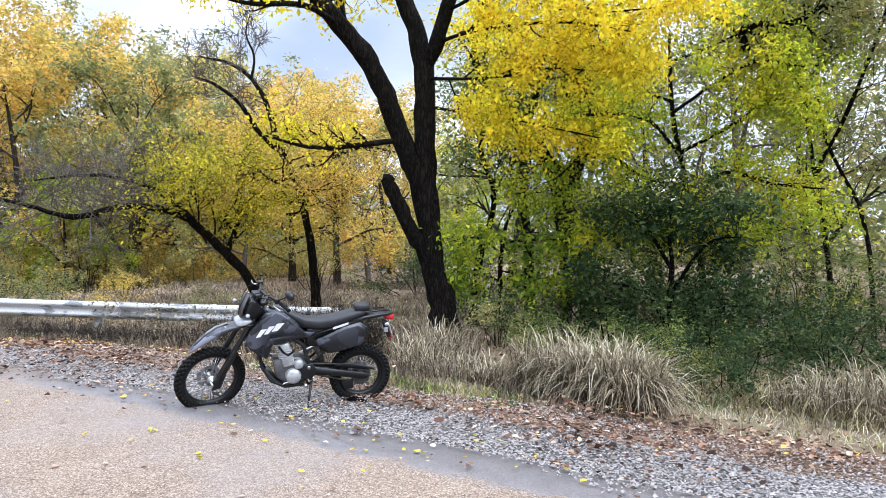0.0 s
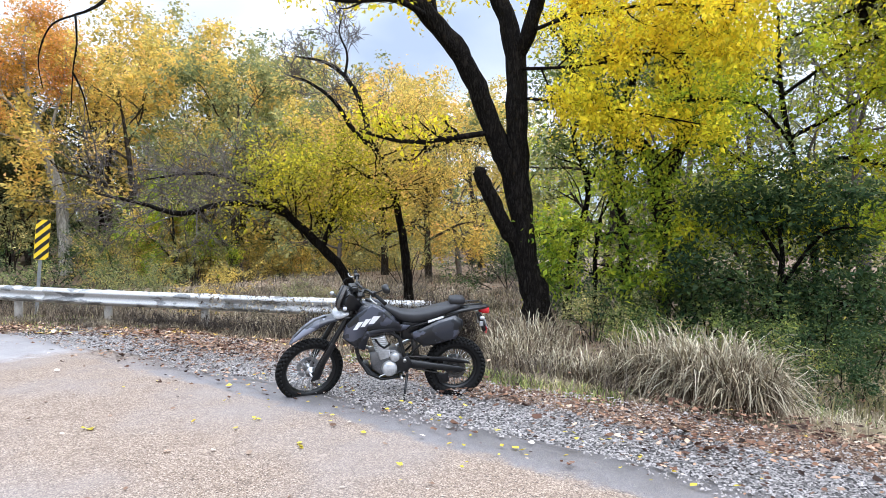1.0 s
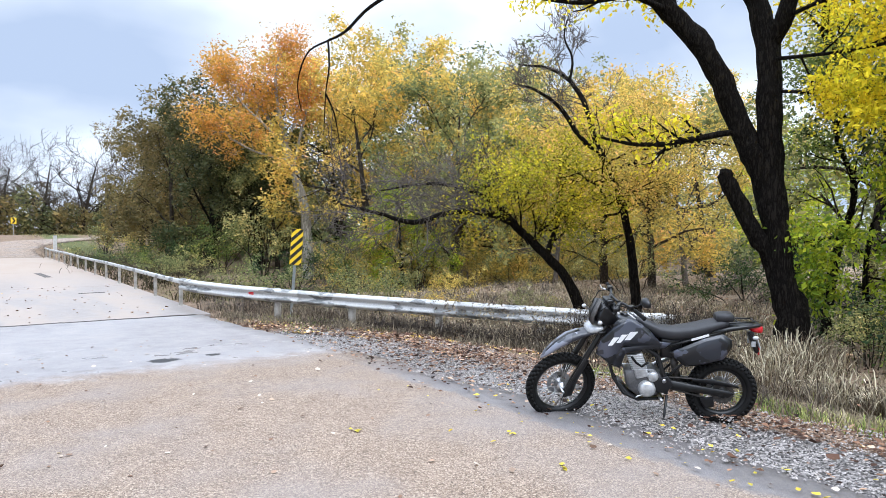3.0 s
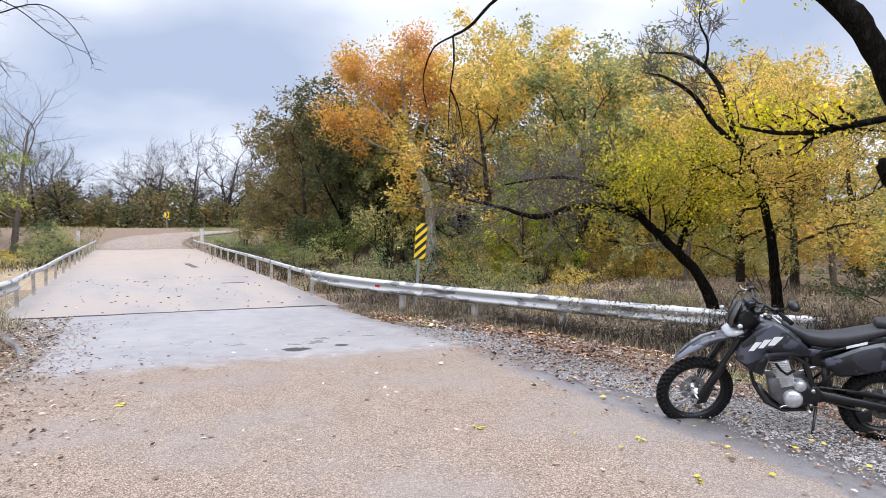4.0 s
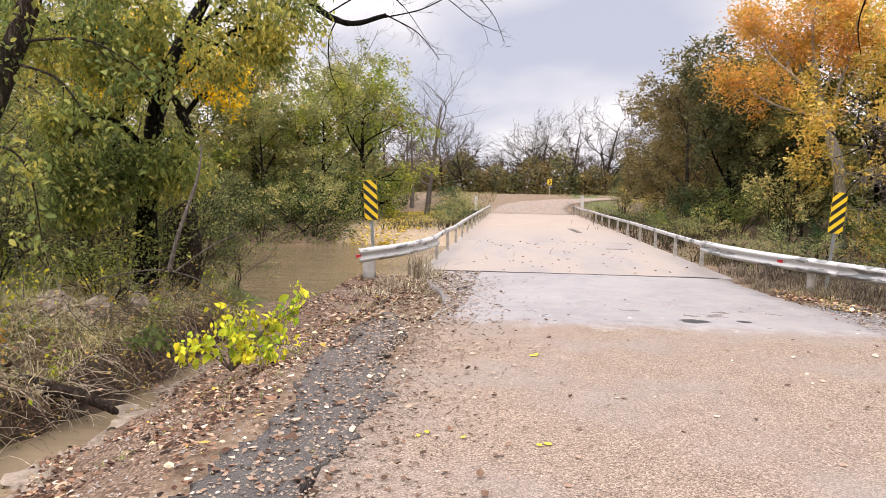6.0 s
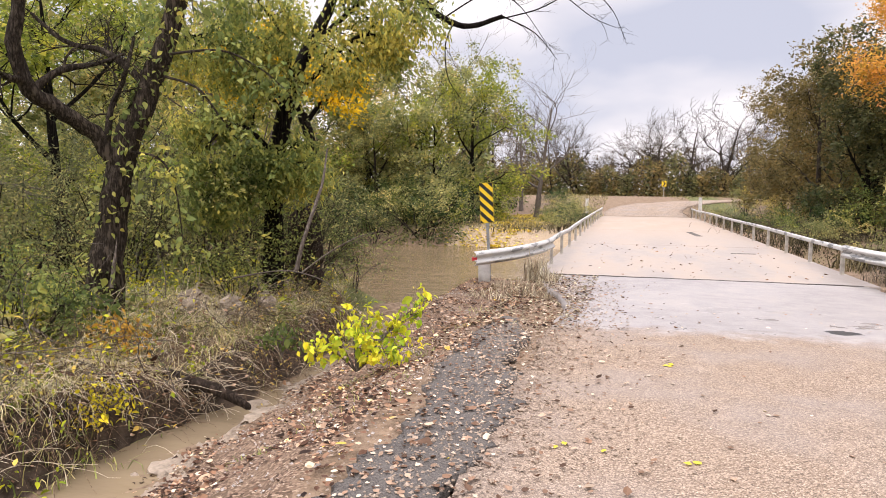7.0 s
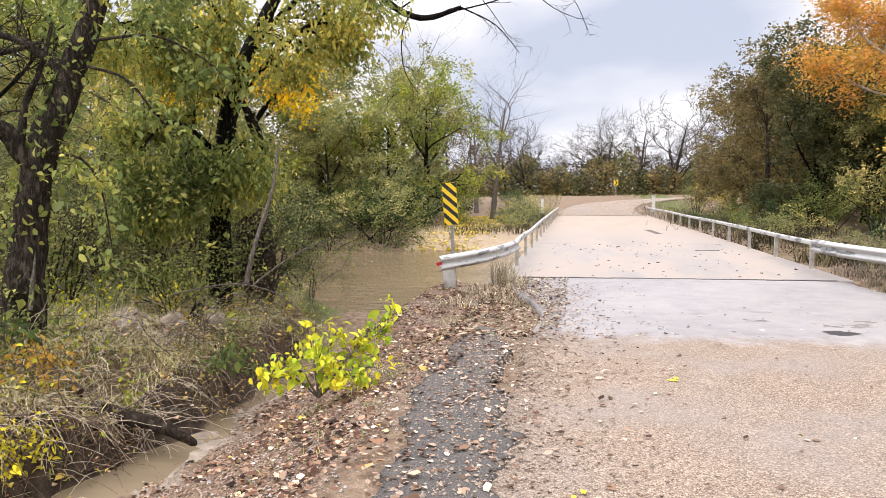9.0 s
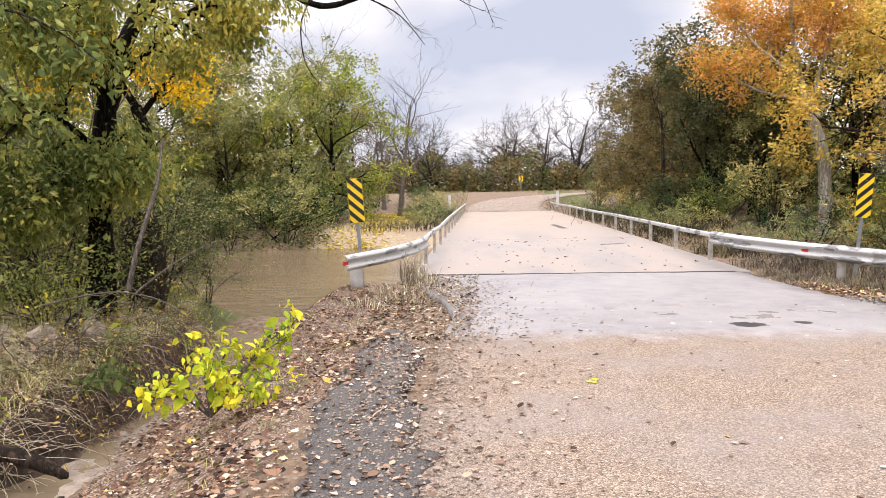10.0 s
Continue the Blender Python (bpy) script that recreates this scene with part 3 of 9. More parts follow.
def land_z(x, y):
    x, y = np.asarray(x, float), np.asarray(y, float)
    zr = road_z(np.minimum(y, 115))
    level = ease(85, 72, y)
    right, left = (x - 3.8) * level, (-3.35 - x) * level
    z = zr - 0.05 - 0.03 * ease(0, 1.6, right) - 0.32 * ease(1.5, 4.5, right) - 0.12 * ease(5, 12, right) * ease(60, 40, y)
    # the left side falls to the stream and rises again beyond it
    near = ease(21.0, 17.0, y)
    c = stream_x(y)
    h = stream_half(y)
    brink = -3.45 - 1.4 * ease(10, 14.5, y)
    run = np.clip((brink - x) / (brink - c - h + 0.04), 0, 1)
    fall = 0.75 * run + 0.25 * run * run * (3 - 2 * run)
    z = z - near * fall * (zr - 0.05 - stream_z(y) + 0.03)
    z = z + near * (ease(0.0, 0.42, c - x - h + 0.04) * 0.72 + ease(0.2, 2.0, c - x - h) * 0.42)
    z = np.where(x < -3.35, z - (1 - near) * 0.25 * ease(0, 3, left), z)
    # the creek crosses under the bridge
    wide = 8.6 - 7.0 * ease(-3, 8, x)
    mid = 28.6 + 1.2 * ease(0, 20, x)
    off = np.abs(y - mid)
    far_side = np.where(y > mid, 1.0, 0.0)
    bank = wide + 2.2 - 0.9 * ease(-3, 8, x) + far_side * (3.0 + 6.0 * ease(0, 12, x))
    cut = ease(0, 1, (bank - off) / (bank - wide + 1.8 - 0.9 * ease(-3, 8, x)))
    z = z * (1 - cut) + (-2.1) * cut
    # under the road the ground keeps clear of the pavement
    under = ease(3.95, 3.7, x) * ease(-3.2, -2.9, x) * (y < 20)
    z = z - 0.07 * under
    rough = 0.035 * ease(0.3, 2.0, np.maximum(right, left)) + 0.12 * ease(8, 30, np.maximum(right, left))
    z = z - 0.34 * ease(0.75, 0.15, np.hypot(x + 7.1, 0.8 * (y - 9.8)))
    bank = 0.13 * ease(-0.05, 0.35, c - x - h) * ease(-9.5, -8.0, x) * ease(18, 16, y)
    return z + rough * rumple(x, y) + bank * rumple(1.7 * x + 3, 1.9 * y)


# ---------------------------------------------------------------- plants
def unit(v):
    return v / np.maximum(np.linalg.norm(v, axis=-1, keepdims=True), 1e-9)


class Wood:
    """Branches as tapering tubes, gathered into one mesh, and the places where leaves sit."""

    def __init__(self, seed):
        self.rng = np.random.default_rng(seed)
        self.verts, self.faces, self.count, self.sites = [], [], 0, []
        self.finest, self.flat, self.least = 9, 1.0, 0.004

    def limb(self, pts, radii, sides):
        pts, radii = np.asarray(pts, float), np.asarray(radii, float)
        t = unit(np.gradient(pts, axis=0))
        ref = np.array([0.31, 0.23, 0.92]) if abs(t[0][2]) < 0.8 else np.array([0.95, 0.2, 0.1])
        u = unit(np.cross(t, ref))
        w = np.cross(t, u)
        a = np.arange(sides) * 2 * np.pi / sides
        rough = radii[:, None] * (1 + (0.09 * self.rng.normal(size=(len(pts), sides)) if sides > 5 else 0))
        v = pts[:, None] + rough[..., None] * (np.cos(a)[None, :, None] * u[:, None] + np.sin(a)[None, :, None] * w[:, None])
        i, s = np.meshgrid(np.arange(len(pts) - 1), np.arange(sides), indexing="ij")
        p, q = i * sides + s, i * sides + (s + 1) % sides
        self.verts.append(v.reshape(-1, 3))
        self.faces.append(np.stack([p, q, q + sides, p + sides], -1).reshape(-1, 4) + self.count)
        self.count += v.shape[0] * sides

    def grow(self, p, d, length, r, level, kids, bend=0.16, rise=0.05, spread=0.9, shrink=0.6, leafy=True, tip=0.35):
        """A branch from p along d with finer branches to the given depth; kids: how many at each depth."""
        rng = self.rng
        n = 6 if level == 0 else (4 if level == 1 else 3)
        pts, dirs, d = [np.array(p, float)], [], unit(np.array(d, float))
        for _ in range(n):
            d = unit(d + rng.normal(0, bend, 3) + np.array([0, 0, rise]))
            dirs.append(d)
            pts.append(pts[-1] + d * length / n)
        radii = np.linspace(r, r * tip, n + 1)
        if level < self.finest:
            self.limb(pts, radii, 7 if r > 0.05 else (5 if r > 0.018 else 3))
        self.sprout(np.array(pts), radii, length, level, kids, bend, rise, spread, shrink, leafy, 0.25)

    def sprout(self, pts, radii, length, level, kids, bend=0.16, rise=0.05, spread=0.9, shrink=0.6, leafy=True, start=0.3):
        rng = self.rng
        if level >= len(kids):
            if leafy:
                k = max(2, int(length / 0.16))
                at = rng.uniform(0.15, 1, k) * (len(pts) - 1)
                i = np.minimum(at.astype(int), len(pts) - 2)
                self.sites.append(pts[i] + (pts[i + 1] - pts[i]) * (at - i)[:, None])
            return
        for j in range(kids[level]):
            at = (start + (1 - start) * (j + rng.uniform(0.2, 1)) / kids[level]) * (len(pts) - 1)
            at = min(at, len(pts) - 1.001)
            i = int(at)
            p = pts[i] + (pts[i + 1] - pts[i]) * (at - i)
            d = unit(pts[i + 1] - pts[i])
            side = rng.normal(size=3) * [1, 1, self.flat]
            side = unit(side - d * side.dot(d))
            a = spread * rng.uniform(0.6, 1.25)
            rr = radii[i] * rng.uniform(0.45, 0.7)
            self.grow(p, d * math.cos(a) + side * math.sin(a), length * shrink * rng.uniform(0.7, 1.25), max(rr, self.least), level + 1, kids, bend * 1.15, rise, spread, shrink, leafy)

    def trunk(self, pts, radii, steps=4, sides=14):
        """A main limb through given points, made smooth and a little crooked."""
        pts, radii = np.asarray(pts, float), np.asarray(radii, float)
        at = np.linspace(0, len(pts) - 1, (len(pts) - 1) * steps + 1)
        out = []
        for s in at:
            i = min(int(s), len(pts) - 2)
            f = s - i
            a, b, c, d = pts[max(i - 1, 0)], pts[i], pts[i + 1], pts[min(i + 2, len(pts) - 1)]
            out.append(0.5 * (2 * b + (c - a) * f + (2 * a - 5 * b + 4 * c - d) * f**2 + (3 * b - 3 * c + d - a) * f**3))
        rr = np.interp(at, np.arange(len(pts)), radii)
        out = np.array(out) + self.rng.normal(size=(len(out), 3)) * (0.07 * rr[:, None])
        self.limb(out, rr, sides)
        return out, rr

    def wood_mesh(self, name, material):
        return quick_mesh(name, np.concatenate(self.verts), np.concatenate(self.faces), material, True)

    def leaf_mesh(self, name, material, per_site, size, scatter, droop=0.35, narrow=0.5, most=None, oval=False, simple=False):
        twigs, total = self.sites, sum(len(q) for q in self.sites)
        if most and total * per_site > most:
            # whole twigs go bare, so that gaps open between the sprays
            twigs = [twigs[i] for i in self.rng.permutation(len(twigs))[: max(1, int(len(twigs) * most / per_site / total))]]
        sites = np.concatenate(twigs)
        p = np.repeat(sites, per_site, 0)
        p = p + self.rng.normal(size=p.shape) * scatter
        return leaves_at(name, p, self.rng, material, size, droop, narrow, oval, simple)


def leaves_at(name, p, rng, material, size, droop=0.35, narrow=0.5, oval=False, simple=False):
    """One folded leaf at each point: a lozenge of two faces, an oval of eight, or, far off, a single face."""
    n = len(p)
    along = unit(rng.normal(size=(n, 3)) * [1, 1, 0.6] - np.array([0, 0, droop]))
    side = unit(np.cross(along, rng.normal(size=(n, 3)) * 0.7 + np.array([0, 0, 1.0])))
    lift = np.cross(side, along)
    s = (size * rng.lognormal(0, 0.28, n))[:, None]
    if oval:
        spots = [(0.0, 0.0, 0.0), (0.18, 0.34, 0.05), (0.45, 0.5, 0.10), (0.75, 0.32, 0.04), (1.0, 0.0, -0.12), (0.75, -0.32, 0.04), (0.45, -0.5, 0.10), (0.18, -0.34, 0.05), (0.5, 0.0, -0.02)]
        v = np.stack([p + s * (l * along + narrow * b * side + h * lift) for l, b, h in spots], 1).reshape(-1, 3)
        i = np.arange(n)[:, None] * 9
        return quick_mesh(name, v, np.concatenate([i + [8, k, (k + 1) % 8] for k in range(8)], 1).reshape(-1, 3), material, True)
    if simple:
        v = np.stack([p, p + s * (0.6 * along + 0.62 * narrow * side), p + s * (along - 0.3 * narrow * side)], 1).reshape(-1, 3)
        return quick_mesh(name, v, np.arange(n * 3).reshape(-1, 3), material)
    v = np.stack([p, p + s * (0.5 * along + narrow * 0.5 * side + 0.10 * lift), p + s * (along - 0.06 * lift), p + s * (0.5 * along - narrow * 0.5 * side + 0.10 * lift)], 1).reshape(-1, 3)
    i = np.arange(n)[:, None] * 4
    f = np.concatenate([i + [0, 1, 2], i + [0, 2, 3]], 1).reshape(-1, 3)
    return quick_mesh(name, v, f, material)


def plant(name, label, category, base, wood, bark, leaf=None, per_site=3, size=0.1, scatter=0.12, group="", droop=0.35, narrow=0.5, most=None, foliage="crown", stem="trunk", tone="", oval=False, simple=False):
    """A thing at base with its wood and its leaves, both built relative to base."""
    ob = thing(name, label, category, Matrix.Translation(base), group)
    part(stem, wood.wood_mesh(stem, bark), ob)
    if leaf:
        part(foliage, wood.leaf_mesh(foliage, leaf, per_site, size, scatter, droop, narrow, most, oval, simple), ob, tone)
    return ob


def blades_mesh(name, roots, height, width, lean, rng, material, stiff=0.5):
    """Grass: a bent blade of five faces at each root; lean gives how far the tip hangs out, as a share of its height."""
    n = len(roots)
    a = rng.uniform(0, 2 * np.pi, n)
    out = np.stack([np.cos(a), np.sin(a), np.zeros(n)], -1)
    side = np.stack([-np.sin(a), np.cos(a), np.zeros(n)], -1)
    h = (height * rng.uniform(0.55, 1.15, n))[:, None]
    reach = h * (lean * rng.uniform(0.1, 1.5, n))[:, None]
    w = (width * rng.uniform(0.6, 1.3, n))[:, None] * 0.5
    rows = []
    bend = np.minimum(stiff * lean * rng.uniform(0.2, 1.5, n), 1.1)[:, None]
    sway = side * (h * rng.normal(0, 0.12, n)[:, None])
    for t, k in ((0.0, 1.0), (0.5, 0.9), (0.82, 0.6)):
        c = roots + (out * reach + sway) * t**1.6 + np.array([0, 0, 1.0]) * h * (t - bend * 0.8 * t**3)
        rows += [c - side * w * k, c + side * w * k]
    rows.append(roots + (out * reach + sway * 1.5) + np.array([0, 0, 1.0]) * h * (1 - bend * 0.95))
    v = np.stack(rows, 1).reshape(-1, 3)
    i = np.arange(n)[:, None] * 7
    f = np.concatenate([i + [0, 1, 3], i + [0, 3, 2], i + [2, 3, 5], i + [2, 5, 4], i + [4, 5, 6]], 1).reshape(-1, 3)
    return quick_mesh(name, v, f, material)


def on_land(x, y, lift=0.0):
    return np.stack([x, y, land_z(x, y) + lift], -1)


def litter_mesh(name, p, rng, material, size, curl=0.3):
    """Dry leaves lying about: a lobed leaf of six faces at each point, curled and tilted."""
    n = len(p)
    a = rng.uniform(0, 2 * np.pi, n)
    along = unit(np.stack([np.cos(a), np.sin(a), rng.normal(0, 0.13, n)], -1))
    side = unit(np.cross(along, np.array([0, 0, 1.0]) + rng.normal(0, 0.2, (n, 3))))
    up = np.cross(side, along)
    up *= np.sign(up[:, 2:3])
    s = (size * rng.lognormal(0, 0.3, n))[:, None]
    c = (curl * rng.uniform(0.2, 1.6, n))[:, None]
    spots = [(0.0, 0.0, 0.1), (0.3, 0.36, 0.8), (0.72, 0.26, 0.5), (1.0, 0.0, 0.7), (0.66, -0.3, 0.6), (0.28, -0.33, 0.4), (0.5, 0.0, 0.05)]
    v = np.stack([p + s * (l * along + w * side + h * c * up) for l, w, h in spots], 1).reshape(-1, 3)
    i = np.arange(n)[:, None] * 7
    f = np.concatenate([i + [6, k, (k + 1) % 6] for k in range(6)], 1).reshape(-1, 3)
    return quick_mesh(name, v, f, material)


def stones_mesh(name, p, size, rng, material):
    """Small angular stones: a squashed, shaken octahedron at each point."""
    n = len(p)
    base = np.array([(1, 0, 0), (-1, 0, 0), (0, 1, 0), (0, -1, 0), (0, 0, 0.7), (0, 0, -0.7)], float)
    a = rng.uniform(0, 2 * np.pi, n)
    rot = np.zeros((n, 3, 3))
    rot[:, 0, 0], rot[:, 0, 1], rot[:, 1, 0], rot[:, 1, 1], rot[:, 2, 2] = np.cos(a), -np.sin(a), np.sin(a), np.cos(a), 1
    v = base[None] * rng.uniform(0.6, 1.3, (n, 6, 1)) * (size * rng.lognormal(0, 0.35, n))[:, None, None] + rng.normal(0, 0.12, (n, 6, 3)) * size
    v = np.einsum("nij,nkj->nki", rot, v) + p[:, None]
    f = np.array([(0, 2, 4), (2, 1, 4), (1, 3, 4), (3, 0, 4), (2, 0, 5), (1, 2, 5), (3, 1, 5), (0, 3, 5)])
    return quick_mesh(name, v.reshape(-1, 3), (np.arange(n)[:, None, None] * 6 + f).reshape(-1, 3), material)


# ---------------------------------------------------------------- ground, water, road
def spaced(*runs):
    out = []
    for a, b, step in runs:
        out += list(np.arange(a, b - 1e-6, step))
    return np.array(out + [runs[-1][1]])


def build_ground():
    xs = spaced((-900, -100, 80), (-100, -30, 5), (-30, -12, 0.8), (-12, -8.2, 0.2), (-8.2, -5.4, 0.1), (-5.4, 12, 0.2), (12, 30, 0.8), (30, 100, 5), (100, 900, 80))
    ys = spaced((-300, -40, 40), (-40, -6, 2.5), (-6, 4, 0.4), (4, 19, 0.16), (19, 24, 0.25), (24, 50, 0.6), (50, 130, 2.5), (130, 1500, 80))
    x, y = np.meshgrid(xs, ys)
    z = land_z(x, y)
    fine = (np.abs(x) < 14) & (np.abs(y - 10) < 16) & ((x > 3.9) | (x < -3.4))
    rng = np.random.default_rng(3)
    z = z + fine * rng.normal(0, 0.018, z.shape)
    v = np.stack([x, y, z], -1).reshape(-1, 3)
    w = len(xs)
    i, j = np.meshgrid(np.arange(len(ys) - 1), np.arange(w - 1), indexing="ij")
    a = (i * w + j).ravel()
    me = quick_mesh("ground", v, np.stack([a, a + 1, a + w + 1, a + w], 1), M_GROUND, True)
    c, xr, yr, zr = stream_x(y), x, y, z
    gravel = ease(3.5, 3.7, x) * ease(5.5, 4.9, x) * ease(17, 14, y) + 0.2 * ease(-4.0, -3.3, x) * ease(-2.0, -2.4, x) * (y < 17)
    litter = 0.72 * ease(4.7, 5.1, x) * ease(6.6, 5.6, x) * ease(18, 14, y) + 0.6 * ease(-6.2, -5.6, x) * ease(-3.1, -3.6, x) * (y < 19)
    litter = litter + 0.35 * ease(7.5, 11, x) * ease(62, 50, y) + 0.2 * ease(-6.5, -6.8, x) * ease(22, 18, y) + 0.35 * (x < -4) * ease(43, 48, y)
    sand = 1.0 * (x < 0) * ease(35.5, 36.8, y) * ease(66, 44, y) * ease(-11.8, -10.0, x + 0.05 * (y - 38)) + 0.25 * ease(0.9, 0.4, x - c) * ease(-0.3, 0.0, x - c) * (y < 18)
    sand = sand + 0.5 * ease(6.5, 9, x) * ease(13, 17, y) * ease(38, 32, y)
    sand = sand + 0.7 * (x < 3) * ease(60, 63, y) * ease(72, 66, y) * ease(-7, -4, x)
    grass = 0.4 * ease(5.2, 6.0, x) * ease(11, 8, x) + 0.7 * ease(-7.1, -7.8, x) * ease(24, 20, y) + 0.14 * ease(58, 64, y) + 0.12 * ease(40, 47, y)
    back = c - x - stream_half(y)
    # where that painted shade lies: a band along the foot of the cut bank
    undercut_shade = 0.95 * ease(-0.08, 0.04, back) * ease(0.75, 0.35, back) * ease(17, 14, y) * ease(-2, 1, y)
    for name, value in (("gravel", gravel), ("litter", litter), ("sand", sand), ("grass", grass), ("undercut_shade", undercut_shade)):
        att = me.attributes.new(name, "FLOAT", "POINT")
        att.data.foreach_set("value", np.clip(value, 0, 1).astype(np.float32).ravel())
    return thing("ground", "leaf-strewn soil, gravel and grass beside the road", "ground", kind="structure", me=me)


build_ground()


def build_water(name, label, xs, ys, height, material):
    x, y = np.meshgrid(xs, ys)
    v = np.stack([x, y, np.full(x.shape, height)], -1).reshape(-1, 3)
    w = len(xs)
    i, j = np.meshgrid(np.arange(len(ys) - 1), np.arange(w - 1), indexing="ij")
    a = (i * w + j).ravel()
    return thing(name, label, "water", kind="structure", me=quick_mesh(name, v, np.stack([a, a + 1, a + w + 1, a + w], 1), material, True))


build_water("water", "muddy brown creek water flowing under the bridge", np.linspace(-80, 80, 33), np.linspace(18.4, 48, 9), WATER_Z, M_RIVER)


def build_stream():
    ys = np.linspace(-4, 19.5, 60)
    rng = np.random.default_rng(8)
    v, f = [], []
    for i, y in enumerate(ys):
        c, h = float(stream_x(y)), float(stream_z(y))
        for k, u in enumerate(np.linspace(-0.85, 0.75, 7)):
            v.append((c + u, y, h + 0.006 * rng.normal()))
            if i and k:
                a = i * 7 + k
                f.append((a - 8, a - 7, a, a - 1))
    return thing("stream", "shallow silty trickle in a leaf-choked ditch", "water", kind="structure", me=mesh_of("stream", v, f, M_STREAM))


build_stream()


def ribbon(name, centre, width, material, label, category, wobble=0.0, drop=0.12, seed=1, cols=14, lift=0.0):
    """A pavement of some thickness along (x, y, z) points; width: half widths to the left and right of them."""
    rng = np.random.default_rng(seed)
    v, f, n = [], [], cols + 3
    for i, (x, y, z) in enumerate(centre):
        a, b = centre[max(i - 1, 0)], centre[min(i + 1, len(centre) - 1)]
        d = unit(np.array([b[0] - a[0], b[1] - a[1]], float))
        nx, ny = d[1], -d[0]
        lo, hi = -width(y)[0] + wobble * rng.normal(), width(y)[1] + wobble * rng.normal()
        us = np.linspace(lo, hi, cols + 1)
        row = [(x + us[0] * nx, y + us[0] * ny, z - drop)]
        row += [(x + u * nx, y + u * ny, z + lift - 0.012 * u * u / 9) for u in us]
        row += [(x + us[-1] * nx, y + us[-1] * ny, z - drop)]
        v += row
        if i:
            for k in range(n - 1):
                p = i * n + k
                f.append((p - n, p - n + 1, p + 1, p))
    return thing(name, label, category, kind="structure", me=mesh_of(name, v, f, material))


ribbon("road", [(0.2, y, float(road_z(y))) for y in np.arange(-40, 18.95, 0.3)] + [(0.2, 18.93, float(road_z(18.93)))], lambda y: (2.75 + 0.8 * float(ease(13.5, 18.0, y)), 3.62 - 0.35 * float(ease(12, 18, y))), M_ROAD, "worn tan chip-seal road with a grey edge and wet patches", "road", 0.035)
bend = [(0.1, 61.02), (0.1, 66), (0.4, 71), (1.2, 76), (2.8, 81), (5.4, 85.5), (9.0, 89), (14, 92), (21, 94.5), (30, 96), (45, 97), (75, 98)]
fine_bend = [(float(np.interp(t, range(12), [p[0] for p in bend])), float(np.interp(t, range(12), [p[1] for p in bend]))) for t in np.linspace(0, 11, 80)]
ribbon("road_2", [(x, y, float(road_z(y)) + 0.02) for x, y in fine_bend], lambda y: (3.6, 3.1), M_ROAD, "chip-seal road bending away beyond the bridge", "road", 0.05, seed=4)

# strip of broken asphalt along the left edge, under leaves
ribbon("tar_strip", [(-2.98 - 0.28 * float(ease(7, 10.5, y)), y, float(road_z(y)) + 0.004) for y in np.arange(-5.0, 12.4, 0.06)], lambda y: ((0.14 + 0.05 * math.sin(2.3 * y) + 0.04 * math.sin(7.1 * y)) * min(1.0, (12.6 - y) / 2.5) + 0.04, (0.46 + 0.07 * math.sin(1.7 * y + 1) + 0.05 * math.sin(5.9 * y)) * min(1.0, (12.6 - y) / 2.0) + 0.03), M_TAR, "crumbling dark asphalt strip scattered with dead leaves", "road", 0.035, 0.1, 11, 8)


# ---------------------------------------------------------------- the bridge and its rails
def build_bridge():
    bridge = thing("bridge", "low concrete road bridge over a muddy creek", "bridge", Matrix.Translation((0, DECK_Y0, DECK_Z)), kind="structure")
    span = (DECK_Y1 - DECK_Y0) / 4
    me = mesh_of("deck_slab", *box(0, span / 2, -0.22, 7.36, span - 0.035, 0.44, 0.02), M_DECK, False)
    for k in range(4):
        part("deck_slab", me, bridge, place=Matrix.Translation((0, k * span, 0)))
    wall = mesh_of("abutment", *box(0, 0, -1.6, 7.3, 0.7, 2.3, 0.03), M_DECK, False)
    for y in (0.4, DECK_Y1 - DECK_Y0 - 0.4):
        part("abutment", wall, bridge, place=Matrix.Translation((0, y, 0)))
    pier = mesh_of("pier", *box(0, 0, -1.6, 6.0, 0.5, 2.3, 0.05), M_DECK, False)
    for k in (1, 2, 3):
        part("pier", pier, bridge, place=Matrix.Translation((0, k * span, 0)))


build_bridge()
thing("expansion_joint", "dark gap where the road meets the bridge deck", "joint", kind="structure", me=mesh_of("expansion_joint", *joined(*[box(x, 18.94 + 0.025 * math.sin(x * 5.3), DECK_Z + 0.004, 0.36, 0.07 + 0.02 * math.sin(x * 9.1), 0.014, 0.003) for x in np.arange(-3.15, 3.2, 0.35)]), M_TAR, False))


def deck_patch(x, y, wide, deep, turn, label):
    me = mesh_of("patch", *box(0, 0, 0.0, wide, deep, 0.012, 0.004), M_TAR, False)
    return thing("deck_patch", label, "road patch", pose(x, y, DECK_Z + 0.004, 0, 0, turn), me=me)


deck_patch(1.55, 37.5, 0.28, 3.4, 3.0, "narrow tar repair along the bridge deck")
deck_patch(2.1, 26.6, 0.75, 0.16, 8.0, "short dark tar scar on the bridge deck")


def swept(profile, path):
    """A closed (out, up) profile carried along (x, y, z) points; out points to the right of the way."""
    verts, faces, n = [], [], len(profile)
    for i, p in enumerate(path):
        a, b = path[max(i - 1, 0)], path[min(i + 1, len(path) - 1)]
        d = unit(np.array([b[0] - a[0], b[1] - a[1]], float))
        for o, u in profile:
            verts.append((p[0] + o * d[1], p[1] - o * d[0], p[2] + u))
        if i:
            for k in range(n):
                q, r = i * n + k, i * n + (k + 1) % n
                faces.append((q - n, r - n, r, q))
    faces += [tuple(range(n))[::-1], tuple(range((len(path) - 1) * n, len(path) * n))]
    return verts, faces


